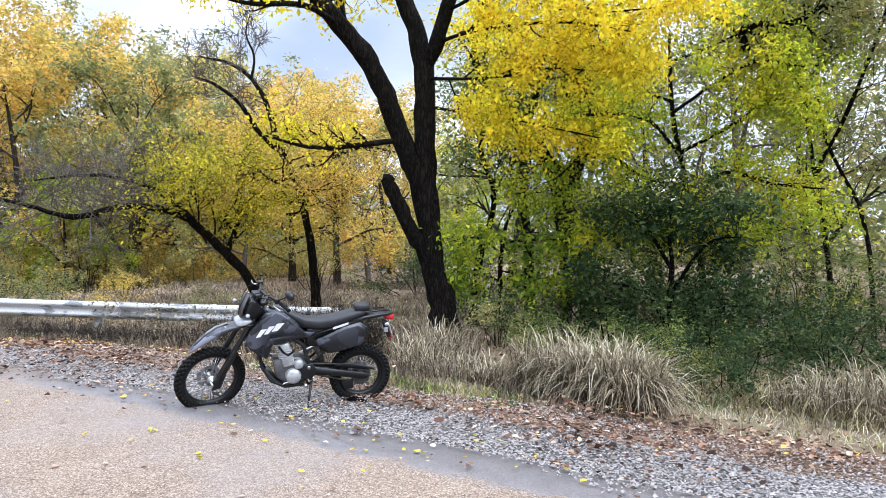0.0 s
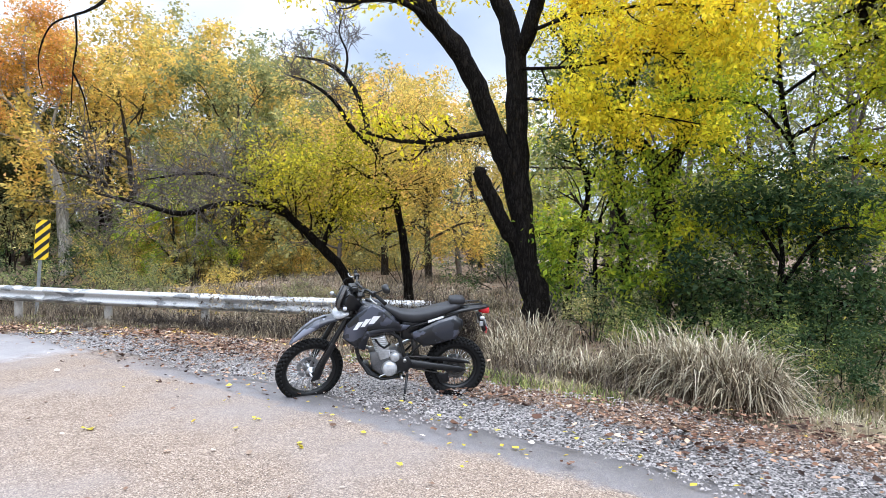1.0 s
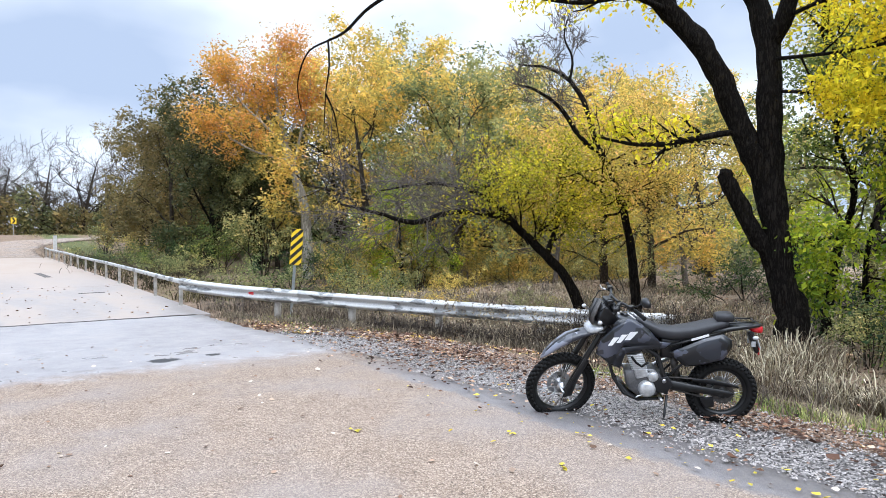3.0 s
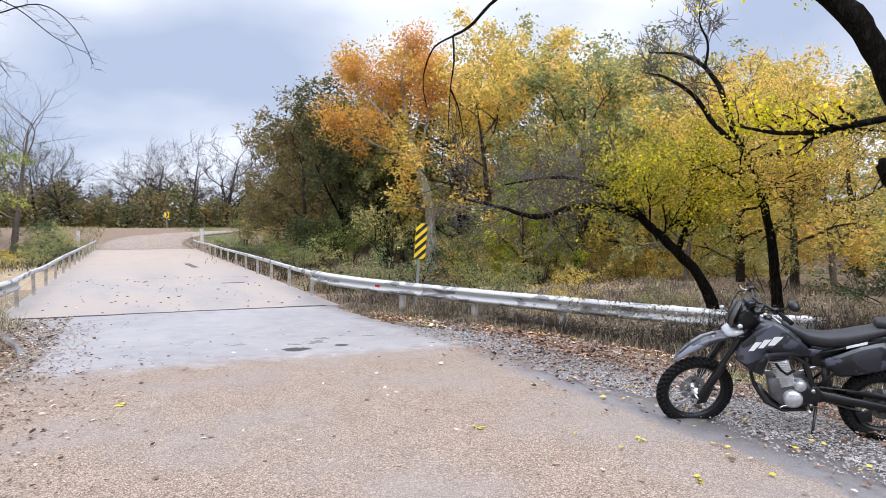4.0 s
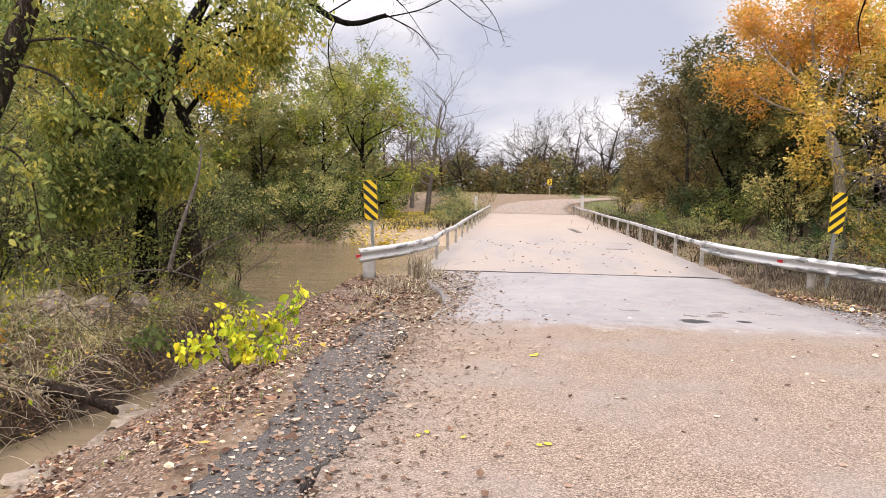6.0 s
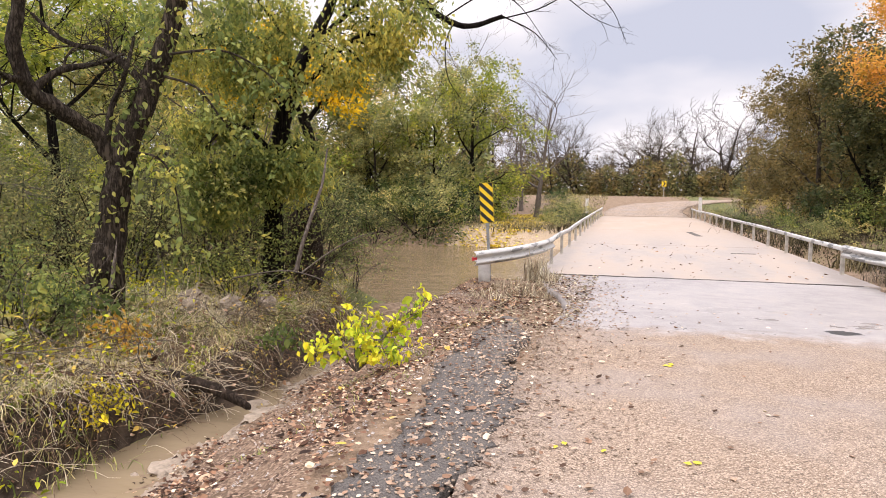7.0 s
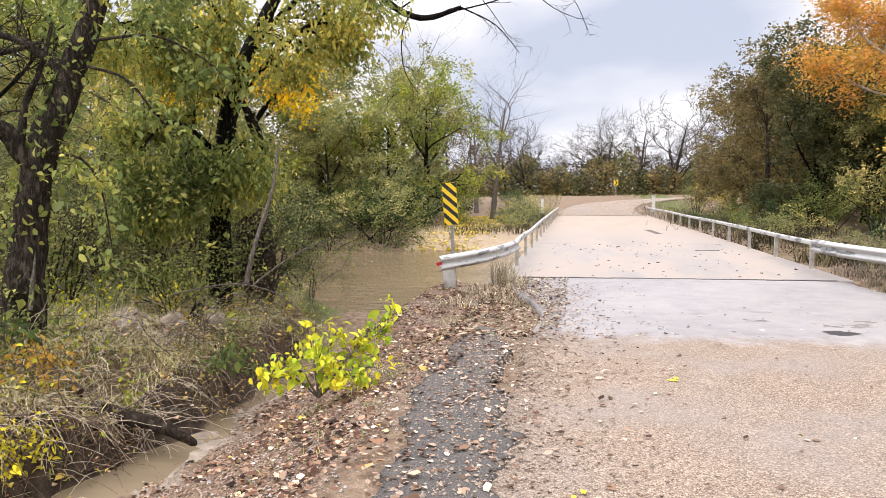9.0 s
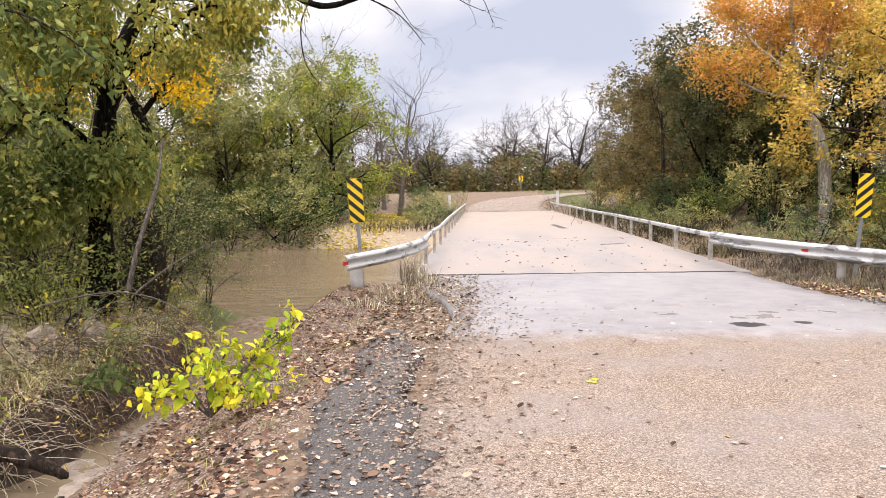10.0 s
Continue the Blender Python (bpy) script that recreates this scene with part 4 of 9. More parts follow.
W_FRONT = [(0.0, 0.155), (0.02, 0.15), (0.075, 0.105), (0.08, 0.085), (0.075, 0.065), (0.012, 0.02), (0.008, 0.0), (0.012, -0.02), (0.075, -0.065), (0.08, -0.085), (0.075, -0.105), (0.02, -0.15), (0.0, -0.155)]
W_BEAM = [(-o, u) for o, u in W_FRONT] + [(-o + 0.007, u) for o, u in W_FRONT[::-1]]
BOX_BEAM = [(-0.045, -0.045), (0.045, -0.045), (0.052, -0.035), (0.052, 0.04), (0.038, 0.062), (0.0, 0.07), (-0.038, 0.062), (-0.052, 0.04), (-0.052, -0.035)]


def along(path, step):
    """Even steps along a line through points."""
    pts = np.array(path, float)
    run = np.r_[0, np.cumsum(np.linalg.norm(np.diff(pts[:, :2], axis=0), axis=1))]
    at = np.linspace(0, run[-1], max(2, int(run[-1] / step) + 1))
    return np.stack([np.interp(at, run, pts[:, k]) for k in range(3)], 1), at


POST_BRIDGE = mesh_of("post", *joined(box(0, 0, 0.29, 0.085, 0.11, 0.64, 0.01), box(0, 0, -0.01, 0.2, 0.24, 0.03, 0.005)), M_GREYPOST, False)


def bridge_rail(side):
    rail = thing("bridge_railing", "low steel bridge railing with peeling white paint", "railing", Matrix.Translation((side * 3.54, DECK_Y0 + 2.3, DECK_Z)), "bridge railings")
    y1 = DECK_Y1 - DECK_Y0 - 2.0
    for k in range(14):
        y = y1 * k / 13
        part("post", POST_BRIDGE, rail, "weathered grey steel post", Matrix.Translation((0, y, 0)))
    path, _ = along([(0, -0.6, 0.64), (0, y1 + 0.7, 0.64)], 3.0)
    rng = np.random.default_rng(5 if side > 0 else 6)
    path[:, 2] += rng.normal(0, 0.012, len(path))
    part("beam", mesh_of("beam", *swept(BOX_BEAM, path.tolist()), M_RAIL), rail)
    return rail


bridge_rail(1)
bridge_rail(-1)


def guardrail(path, label, post_at, reflectors, wide=0.16, mat_post=None, head=0.15):
    """A corrugated beam along points (its face to the left of the way) on posts behind it."""
    pts, run = along(path, 0.5)
    rail = thing("guardrail", label, "guardrail", Matrix.Translation((*path[0][:2], float(land_z(*path[0][:2])))), "guardrails by the bridge")
    base = np.array(rail.location)
    cut = list(range(0, len(pts), 8))
    if len(pts) - 1 - cut[-1] < 3:
        cut = cut[:-1]
    for a, b in zip(cut, cut[1:] + [len(pts) - 1]):
        seg = pts[a : min(b + 1, len(pts))] - base
        part("beam", mesh_of("beam", *swept(W_BEAM, seg.tolist()), M_RAIL), rail, "dented steel beam with flaking white paint")
    for s in post_at:
        x, y, z = (float(np.interp(s, run, pts[:, k])) for k in range(3))
        i = min(int(s / 0.5), len(pts) - 2)
        d = unit(pts[i + 1, :2] - pts[i, :2])
        x, y = x + d[1] * (0.02 + wide / 2), y - d[0] * (0.02 + wide / 2)
        g = float(land_z(x, y)) - 0.15
        post = tube([(0, 0, g - base[2]), (0, 0, (g + z) / 2 - base[2]), (0, 0, z + head - 0.02 - base[2]), (0, 0, z + head - base[2])], [wide / 2, wide / 2, wide / 2, wide / 2.4], 12)
        part("post", mesh_of("post", *post, mat_post or M_GREYPOST), rail, "round wooden post", Matrix.Translation((x - base[0], y - base[1], 0)))
    for s in reflectors:
        x, y, z = (float(np.interp(s, run, pts[:, k])) for k in range(3))
        i = min(int(s / 0.5), len(pts) - 2)
        d = unit(pts[i + 1, :2] - pts[i, :2])
        a = math.atan2(d[1], d[0])
        m = Matrix.Translation(Vector((x - d[1] * 0.02, y + d[0] * 0.02, z)) - Vector(base)) @ Matrix.Rotation(a, 4, "Z")
        part("reflector", mesh_of("reflector", *box(0, 0.0, 0, 0.16, 0.012, 0.075, 0.003), M_RED, False), rail, "small red reflector", m)
    return rail


guardrail([(3.5, 21.0, 0.34), (3.66, 19.8, 0.32), (4.15, 18.3, 0.29), (4.95, 16.8, 0.25), (5.8, 15.1, 0.22), (7.05, 12.3, 0.21), (8.5, 9.3, 0.21)][::-1], "long flared guardrail with flaking white paint, half hidden by weeds", (0.3, 2.4, 4.6, 6.8, 8.9), (9.6,))
guardrail([(-3.5, 21.0, 0.34), (-3.6, 19.8, 0.32), (-3.95, 18.2, 0.30), (-4.72, 16.72, 0.26)], "short white guardrail end above the creek bank", (3.95,), (4.5,), 0.26, M_POST, 0.02)


def clip_stripe(pts, half_w, half_h):
    """Clips a polygon to a rectangle."""
    for axis, lim, sign in ((0, half_w, 1), (0, half_w, -1), (1, half_h, 1), (1, half_h, -1)):
        out = []
        for p, q in zip(pts, pts[1:] + pts[:1]):
            a, b = lim - sign * p[axis], lim - sign * q[axis]
            if a >= 0:
                out.append(p)
            if a * b < 0:
                t = a / (a - b)
                out.append((p[0] + t * (q[0] - p[0]), p[1] + t * (q[1] - p[1])))
        pts = out
        if len(pts) < 3:
            return []
    return pts


def object_marker(x, y, z, slope, lean, label):
    """A striped plate on a steel post, facing the traffic; slope: the way its stripes fall."""
    g = float(land_z(x, y))
    sign = thing("hazard_marker", label, "road sign", pose(x, y, g, 0, lean, 0), "striped bridge hazard markers")
    w, h, mid = 0.15, 0.44, z - g
    outline = [(-w, mid - h + 0.02), (-w + 0.02, mid - h), (w - 0.02, mid - h), (w, mid - h + 0.02), (w, mid + h - 0.02), (w - 0.02, mid + h), (-w + 0.02, mid + h), (-w, mid + h - 0.02)]
    part("panel", mesh_of("panel", *slab(outline, -0.002, 0.002, 0.001), M_SIGN_Y, False), sign, "yellow reflective plate")
    for k in range(-3, 4):
        c = k * 0.215 + 0.03
        pts = clip_stripe([(-0.2, c - 0.2 * slope), (0.2, c + 0.2 * slope), (0.2, c + 0.2 * slope + 0.105), (-0.2, c - 0.2 * slope + 0.105)], w - 0.004, h - 0.004)
        if pts:
            part("stripe", mesh_of("stripe", *slab([(a, b + mid) for a, b in pts], -0.0055, -0.0025, 0.0004), M_SIGN_K, False), sign, "black diagonal stripe")
    post = joined(box(0, 0.022, (mid + h - 0.1) / 2 - 0.15, 0.06, 0.012, mid + h + 0.2, 0.003), box(-0.028, 0.034, (mid + h - 0.1) / 2 - 0.15, 0.008, 0.03, mid + h + 0.2), box(0.028, 0.034, (mid + h - 0.1) / 2 - 0.15, 0.008, 0.03, mid + h + 0.2))
    part("post", mesh_of("post", *post, M_ZINC, False), sign, "galvanised steel post")
    for dz in (-0.3, 0.3):
        part("bolt", mesh_of("bolt", *moved(lathe([(0.0, -0.006), (0.011, -0.006), (0.011, 0.03), (0.0, 0.03)], 8), Matrix.Translation((0, -0.003, mid + dz))), M_ZINC), sign)
    return sign


object_marker(-4.51, 17.45, 1.44, -0.95, -3.0, "yellow and black striped marker on a steel post above the creek")
object_marker(5.32, 17.95, 1.35, 0.95, 4.5, "yellow and black striped marker leaning behind the guardrail")


def marker_post(x, y, h):
    g = float(land_z(x, y))
    ob = thing("marker_post", "stubby pale wooden post beside the road", "post", Matrix.Translation((x, y, g)), "posts past the bridge")
    part("shaft", mesh_of("shaft", *box(0, 0, h / 2 - 0.1, 0.26, 0.26, h + 0.2, 0.03), M_POST, False), ob)
    part("cap", mesh_of("cap", *box(0, 0, h + 0.015, 0.28, 0.28, 0.05, 0.012), M_GREYPOST, False), ob, "worn grey top")


marker_post(4.6, 66.5, 1.45)
marker_post(-5.1, 67.5, 1.35)


def curve_sign(x, y):
    g = float(land_z(x, y))
    ob = thing("curve_sign", "small yellow curve arrow sign on a post", "road sign", Matrix.Translation((x, y, g)))
    part("panel", mesh_of("panel", *box(0, 0, 1.75, 0.6, 0.01, 0.75, 0.004), M_SIGN_Y, False), ob)
    arrow = [(-0.2, 1.42), (-0.02, 1.42), (0.22, 1.75), (-0.02, 2.08), (-0.2, 2.08), (0.03, 1.75)]
    part("chevron", mesh_of("chevron", *slab(arrow, -0.012, -0.007, 0.001), M_SIGN_K, False), ob, "black arrow")
    part("post", mesh_of("post", *box(0, 0.03, 0.9, 0.09, 0.05, 2.1, 0.005), M_GREYPOST, False), ob)


curve_sign(3.2, 100.0)


# ---------------------------------------------------------------- the motorcycle (x ahead, y to its left, z up)
K_PLASTIC = plain("black_plastic", (0.003, 0.003, 0.0035), (0.009, 0.009, 0.010), 9.0, (0.22, 0.4), bump=0.05)
K_SEAT = plain("black_vinyl", (0.010, 0.010, 0.012), (0.022, 0.022, 0.025), 14.0, (0.45, 0.6), bump=0.3, depth=0.002, fine=220.0)
K_FRAME = plain("black_powder_coat", (0.003, 0.003, 0.003), (0.009, 0.009, 0.009), 16.0, (0.28, 0.42), 0.0, 0.05)
K_RUBBER = plain("dusty_tyre_rubber", (0.0035, 0.0035, 0.0035), (0.012, 0.0115, 0.011), 18.0, (0.7, 0.9), bump=0.3, gloss=0.25)
K_SILVER = plain("cast_engine_silver", (0.40, 0.405, 0.41), (0.72, 0.72, 0.72), 22.0, (0.25, 0.4), 0.6, 0.3, 0.003, fine=60.0)
K_CASE = plain("cast_engine_metal", (0.06, 0.06, 0.062), (0.20, 0.20, 0.205), 14.0, (0.3, 0.45), 0.5, 0.2, 0.002)
K_STEEL = plain("brushed_steel", (0.38, 0.38, 0.39), (0.6, 0.6, 0.6), 20.0, (0.25, 0.4), 1.0, 0.1)
K_CHAIN = plain("dark_steel", (0.06, 0.055, 0.05), (0.16, 0.15, 0.14), 30.0, (0.4, 0.6), 0.8, 0.3)
K_CLEAR = plain("clear_lens", (0.30, 0.31, 0.32), (0.55, 0.56, 0.57), 30.0, (0.05, 0.12), bump=0.0, coat=1.0)
K_WHITE = plain("white_decal", (0.74, 0.74, 0.74), (0.82, 0.82, 0.82), 10.0, (0.3, 0.4), bump=0.0)
K_CAMO = camouflage("grey_camouflage_plastic", (0.006, 0.007, 0.009), (0.02, 0.022, 0.03), (0.065, 0.07, 0.095))
K_FENDER = camouflage("pale_camouflage_plastic", (0.02, 0.021, 0.028), (0.055, 0.058, 0.074), (0.16, 0.165, 0.20))


def chrome_mirror():
    m, nt, bsdf, coord = start_material("mirror_glass")
    bsdf.inputs["Base Color"].default_value = (0.85, 0.86, 0.87, 1)
    bsdf.inputs["Metallic"].default_value, bsdf.inputs["Roughness"].default_value = 1.0, 0.03
    return m


K_MIRROR = chrome_mirror()


def knobbly_tyre(radius, minor, rows):
    core = radius - minor - 0.008
    profile = [(core + minor * math.cos(a) * 0.95, minor * 1.02 * math.sin(a)) for a in np.linspace(-2.35, 2.35, 15)]
    pieces = [lathe(profile, 56)]
    for k in range(rows):
        a = 2 * math.pi * k / rows
        for b, wide, shift in ((0.0, 0.42, 0.0), (0.62, 0.30, 0.5), (-0.62, 0.30, 0.5), (1.12, 0.26, 0.0), (-1.12, 0.26, 0.0)):
            t = a + shift * 2 * math.pi / rows
            n = Vector((math.cos(b), math.sin(b), 0))
            block = box(0, 0, 0, 0.019, minor * wide * 2, radius * 2 * math.pi / rows * 0.56)
            m = Matrix.Rotation(-t, 4, "Y") @ Matrix.Translation((core + minor * n.x * 0.95 + 0.004 * n.x, minor * n.y * 1.02 + 0.004 * n.y, 0)) @ Matrix.Rotation(b, 4, "Z")
            pieces.append(moved(block, m))
    return joined(*pieces)


def spoked_wheel(bike, name, at, radius, minor, disc_y, steer=None, sprocket=False):
    rim_r = radius - 2 * minor + 0.004
    rim = lathe([(rim_r + 0.012, -0.032), (rim_r + 0.014, -0.024), (rim_r - 0.006, -0.018), (rim_r - 0.014, 0.0), (rim_r - 0.006, 0.018), (rim_r + 0.014, 0.024), (rim_r + 0.012, 0.032), (rim_r - 0.001, 0.028), (rim_r - 0.02, 0.012), (rim_r - 0.024, 0.0), (rim_r - 0.02, -0.012), (rim_r - 0.001, -0.028)], 56)
    hub = lathe([(0.0, -0.075), (0.022, -0.075), (0.022, -0.055), (0.055, -0.05), (0.055, -0.038), (0.028, -0.03), (0.028, 0.03), (0.055, 0.038), (0.055, 0.05), (0.022, 0.055), (0.022, 0.075), (0.0, 0.075)], 24, False)
    m = Matrix.Translation(at)
    if steer is not None:
        m = steer @ m
    wheel = part(name, mesh_of(name, *rim, K_FRAME), bike, "black spoked wheel", m)
    part("hub", mesh_of("hub", *hub, K_STEEL), wheel, "bright alloy hub")
    part("tyre", mesh_of("tyre", *knobbly_tyre(radius, minor, 40), K_RUBBER), wheel, "knobbly black off-road tyre")
    spokes = []
    for side in (-1, 1):
        for way in (-1, 1):
            a = 0.42 * way
            spokes.append(mesh_of("spoke", *tube([(0.05, side * 0.044, 0), ((rim_r - 0.02) * math.cos(a), side * 0.008, (rim_r - 0.02) * math.sin(a))], 0.0036, 5), K_STEEL))
    for k in range(32):
        part("spoke", spokes[k % 4], wheel, "thin steel spoke", Matrix.Rotation(-2 * math.pi * k / 32, 4, "Y"))
    rings = joined(lathe([(0.078, disc_y - 0.002), (0.118, disc_y - 0.002), (0.118, disc_y + 0.002), (0.078, disc_y + 0.002)], 40), *[moved(box(0.068, disc_y, 0, 0.05, 0.006, 0.016), Matrix.Rotation(2 * math.pi * k / 6, 4, "Y")) for k in range(6)])
    part("brake_disc", mesh_of("brake_disc", *rings, K_STEEL, False), wheel, "drilled steel brake disc")
    if sprocket:
        teeth = [moved(box(0.102, 0.058, 0, 0.014, 0.006, 0.007), Matrix.Rotation(2 * math.pi * k / 42, 4, "Y")) for k in range(42)]
        part("sprocket", mesh_of("sprocket", *joined(lathe([(0.055, 0.055), (0.1, 0.055), (0.1, 0.061), (0.055, 0.061)], 42), *teeth), K_CHAIN, False), wheel, "dark toothed sprocket")
    return wheel


def both(fn, y):
    return joined(fn(y), fn(-y))


def at_y(pts, y):
    return [(x, y, z) for x, z in pts]


def motorcycle():
    bike = thing("motorcycle", "dusty black and grey camouflage dual-sport motorcycle leaning on its kickstand", "motorcycle", Matrix.Translation((4.206, 6.484, -0.075)) @ Matrix.Rotation(radians(138), 4, "Z") @ Matrix.Rotation(radians(-8), 4, "X"))
    tilt = Vector((-0.5, 0, 0.866))
    head = Matrix.Translation((0.33, 0, 1.0))
    steer = head @ Matrix.Rotation(radians(21), 4, tilt) @ head.inverted()

    def fixed(name, piece, material, label="", smooth=True, parent=None):
        return part(name, mesh_of(name, *piece, material, smooth), parent or bike, label)

    def turned(name, piece, material, label="", smooth=True, parent=None):
        return part(name, mesh_of(name, *moved(piece, steer), material, smooth), parent or bike, label)

    spoked_wheel(bike, "front_wheel", (0.735, 0, 0.328), 0.342, 0.044, -0.06, steer)
    spoked_wheel(bike, "rear_wheel", (-0.75, 0, 0.318), 0.318, 0.053, -0.065, None, True)

    # fork, yokes, fender, headlight, bars: all turn together
    for s in (1, -1):
        fork = turned("fork_leg", tube(at_y([(0.727, 0.309), (0.544, 0.641), (0.395, 0.904), (0.223, 1.20)], 0.095 * s), [0.027, 0.028, 0.024, 0.022], 14), K_FRAME, "black telescopic fork leg")
        turned("fork_guard", slab([(0.761, 0.263), (0.727, 0.366), (0.555, 0.664), (0.509, 0.635), (0.612, 0.446), (0.67, 0.275)], 0.128 * s, 0.115 * s, 0.006), K_PLASTIC, "black plastic guard", parent=fork)
    turned("axle", tube([(0.755, -0.14, 0.33), (0.755, 0.14, 0.33)], 0.011, 10), K_STEEL)
    turned("caliper", box(0.69, -0.085, 0.41, 0.05, 0.05, 0.09, 0.01), K_CHAIN)
    for p in ((0.395, 0.904), (0.269, 1.13)):
        turned("yoke", box(p[0], 0, p[1], 0.075, 0.25, 0.035, 0.01), K_FRAME, "black fork yoke")
    fender = [(0.945, 0.655, 0.018, 0.010), (0.90, 0.70, 0.05, 0.022), (0.81, 0.77, 0.07, 0.036), (0.69, 0.835, 0.08, 0.045), (0.58, 0.868, 0.08, 0.036), (0.47, 0.885, 0.075, 0.024), (0.36, 0.89, 0.06, 0.014)]
    turned("front_fender", loft([ring(x, 0, z, ry, rz, 16, 2.4) for x, z, ry, rz in fender]), K_FENDER, "high grey camouflage front fender")
    turned("fender_stripe", loft([ring(x, 0, z + 0.004, ry * 0.42, rz * 1.02, 12, 2.4) for x, z, ry, rz in fender[1:5]]), K_PLASTIC, "black stripe along the fender")
    cowl = [(0.41, 1.215), (0.345, 1.19), (0.20, 1.03), (0.235, 0.955), (0.36, 0.945), (0.485, 0.985), (0.475, 1.06)]
    mask = turned("headlight_mask", joined(slab(cowl, 0.0, 0.12, 0.008, 0.7), slab(cowl, 0.0, -0.12, 0.008, 0.7)), K_PLASTIC, "angular black headlight cowl")
    # added strip that stands for the pale reflection on the glossy front edge
    turned("cowl_trim", slab([(0.488, 0.99), (0.479, 1.062), (0.414, 1.218), (0.408, 1.216), (0.468, 1.06), (0.478, 0.992)], 0.03, 0.088, 0.003), K_CHAIN, "grey strip standing for the reflection along the cowl edge", parent=mask)
    turned("headlight", loft([[(x, w * math.cos(a), z + h * math.sin(a)) for a in np.linspace(0, 2 * math.pi, 16, endpoint=False)] for x, z, w, h in ((0.515, 0.90, 0.04, 0.016), (0.505, 0.91, 0.08, 0.036), (0.44, 0.93, 0.115, 0.05), (0.36, 0.955, 0.115, 0.03))]), K_CLEAR, "clear headlight lens", parent=mask)
    for s in (1, -1):
        lamp = turned("turn_signal", tube([(0.44, 0.10 * s, 1.05), (0.45, 0.17 * s, 1.055)], 0.008, 8), K_PLASTIC)
        turned("lens", loft([[(x, 0.195 * s + r * math.cos(a), 1.055 + r * math.sin(a)) for a in np.linspace(0, 2 * math.pi, 12, endpoint=False)] for x, r in ((0.48, 0.008), (0.475, 0.016), (0.46, 0.020), (0.445, 0.016), (0.44, 0.008))]), K_CLEAR, "pale lens", parent=lamp)
    bar = turned("handlebar", tube([(0.14, 0.40, 1.165), (0.17, 0.27, 1.185), (0.215, 0.15, 1.20), (0.235, 0.08, 1.185), (0.235, -0.08, 1.185), (0.215, -0.15, 1.20), (0.17, -0.27, 1.185), (0.14, -0.40, 1.165)], 0.0125, 12), K_FRAME, "black braced handlebar")
    for s in (1, -1):
        turned("grip", tube([(0.168, 0.275 * s, 1.185), (0.14, 0.40 * s, 1.165), (0.138, 0.41 * s, 1.164)], [0.019, 0.0185, 0.021], 14), K_RUBBER, "black rubber grip", parent=bar)
        turned("lever", tube([(0.22, 0.24 * s, 1.18), (0.245, 0.30 * s, 1.175), (0.22, 0.40 * s, 1.165)], [0.008, 0.007, 0.006], 8), K_STEEL, "bright lever", parent=bar)
        turned("switch_box", box(0.19, 0.235 * s, 1.195, 0.05, 0.045, 0.05, 0.008), K_PLASTIC, parent=bar)
        if s < 0:
            continue
        mirror = turned("mirror", tube([(0.20, 0.22 * s, 1.20), (0.17, 0.30 * s, 1.24), (0.13, 0.36 * s, 1.295)], 0.006, 8), K_PLASTIC, "black rear-view mirror")
        rear = [[(x, 0.385 * s + w * math.cos(a), 1.305 + h * math.sin(a)) for a in np.linspace(0, 2 * math.pi, 16, endpoint=False)] for x, w, h in ((0.165, 0.02, 0.012), (0.155, 0.05, 0.033), (0.13, 0.066, 0.044), (0.11, 0.068, 0.045))]
        turned("mirror_shell", loft(rear), K_PLASTIC, parent=mirror)
        turned("mirror_glass", loft([[(x, 0.385 * s + 0.062 * math.cos(a), 1.305 + 0.04 * math.sin(a)) for a in np.linspace(0, 2 * math.pi, 16, endpoint=False)] for x in (0.110, 0.107)]), K_MIRROR, "mirror glass", parent=mirror)
    turned("instrument", box(0.31, 0, 1.175, 0.07, 0.13, 0.06, 0.012), K_PLASTIC, "small black instrument pod")
    for y0, z0 in ((0.1, 1.19), (-0.1, 1.19), (0.05, 1.2)):
        turned("cable", tube([(0.21, y0 * 2.2, z0), (0.34, y0 * 1.5, z0 + 0.03), (0.42, y0, z0 - 0.06), (0.36, y0 * 0.6, 0.98), (0.24, y0 * 0.6, 0.9)], 0.0045, 6), K_RUBBER, "black control cable")

    # frame
    for s in (1, -1):
        fixed("frame_rail", tube(at_y([(0.269, 0.904), (0.0229, 0.79), (-0.149, 0.675), (-0.223, 0.446), (-0.235, 0.309)], 0.1 * s), [0.022, 0.022, 0.021, 0.02, 0.02], 10), K_FRAME, "black steel frame rail")
        fixed("cradle_tube", tube(at_y([(0.269, 0.819), (0.292, 0.618), (0.246, 0.446), (0.155, 0.303), (0.0229, 0.24), (-0.223, 0.263)], 0.085 * s), 0.015, 10), K_FRAME, "black cradle tube")
        fixed("subframe", tube(at_y([(-0.12, 0.733), (-0.406, 0.819), (-0.75, 0.927)], 0.095 * s), 0.012, 8), K_FRAME)
        fixed("subframe_stay", tube(at_y([(-0.223, 0.458), (-0.378, 0.607), (-0.607, 0.847)], 0.095 * s), 0.012, 8), K_FRAME)
        arm = [(-0.177, 0.435), (-0.269, 0.446), (-0.521, 0.401), (-0.796, 0.355), (-0.841, 0.326), (-0.796, 0.292), (-0.521, 0.332), (-0.206, 0.366)]
        fixed("swingarm", slab(arm, 0.085 * s, 0.118 * s, 0.008), K_FRAME, "black box-section swingarm")
        peg = fixed("foot_peg", tube([(-0.17, 0.11 * s, 0.29), (-0.175, 0.23 * s, 0.285)], [0.014, 0.016], 8), K_STEEL, "toothed steel foot peg")
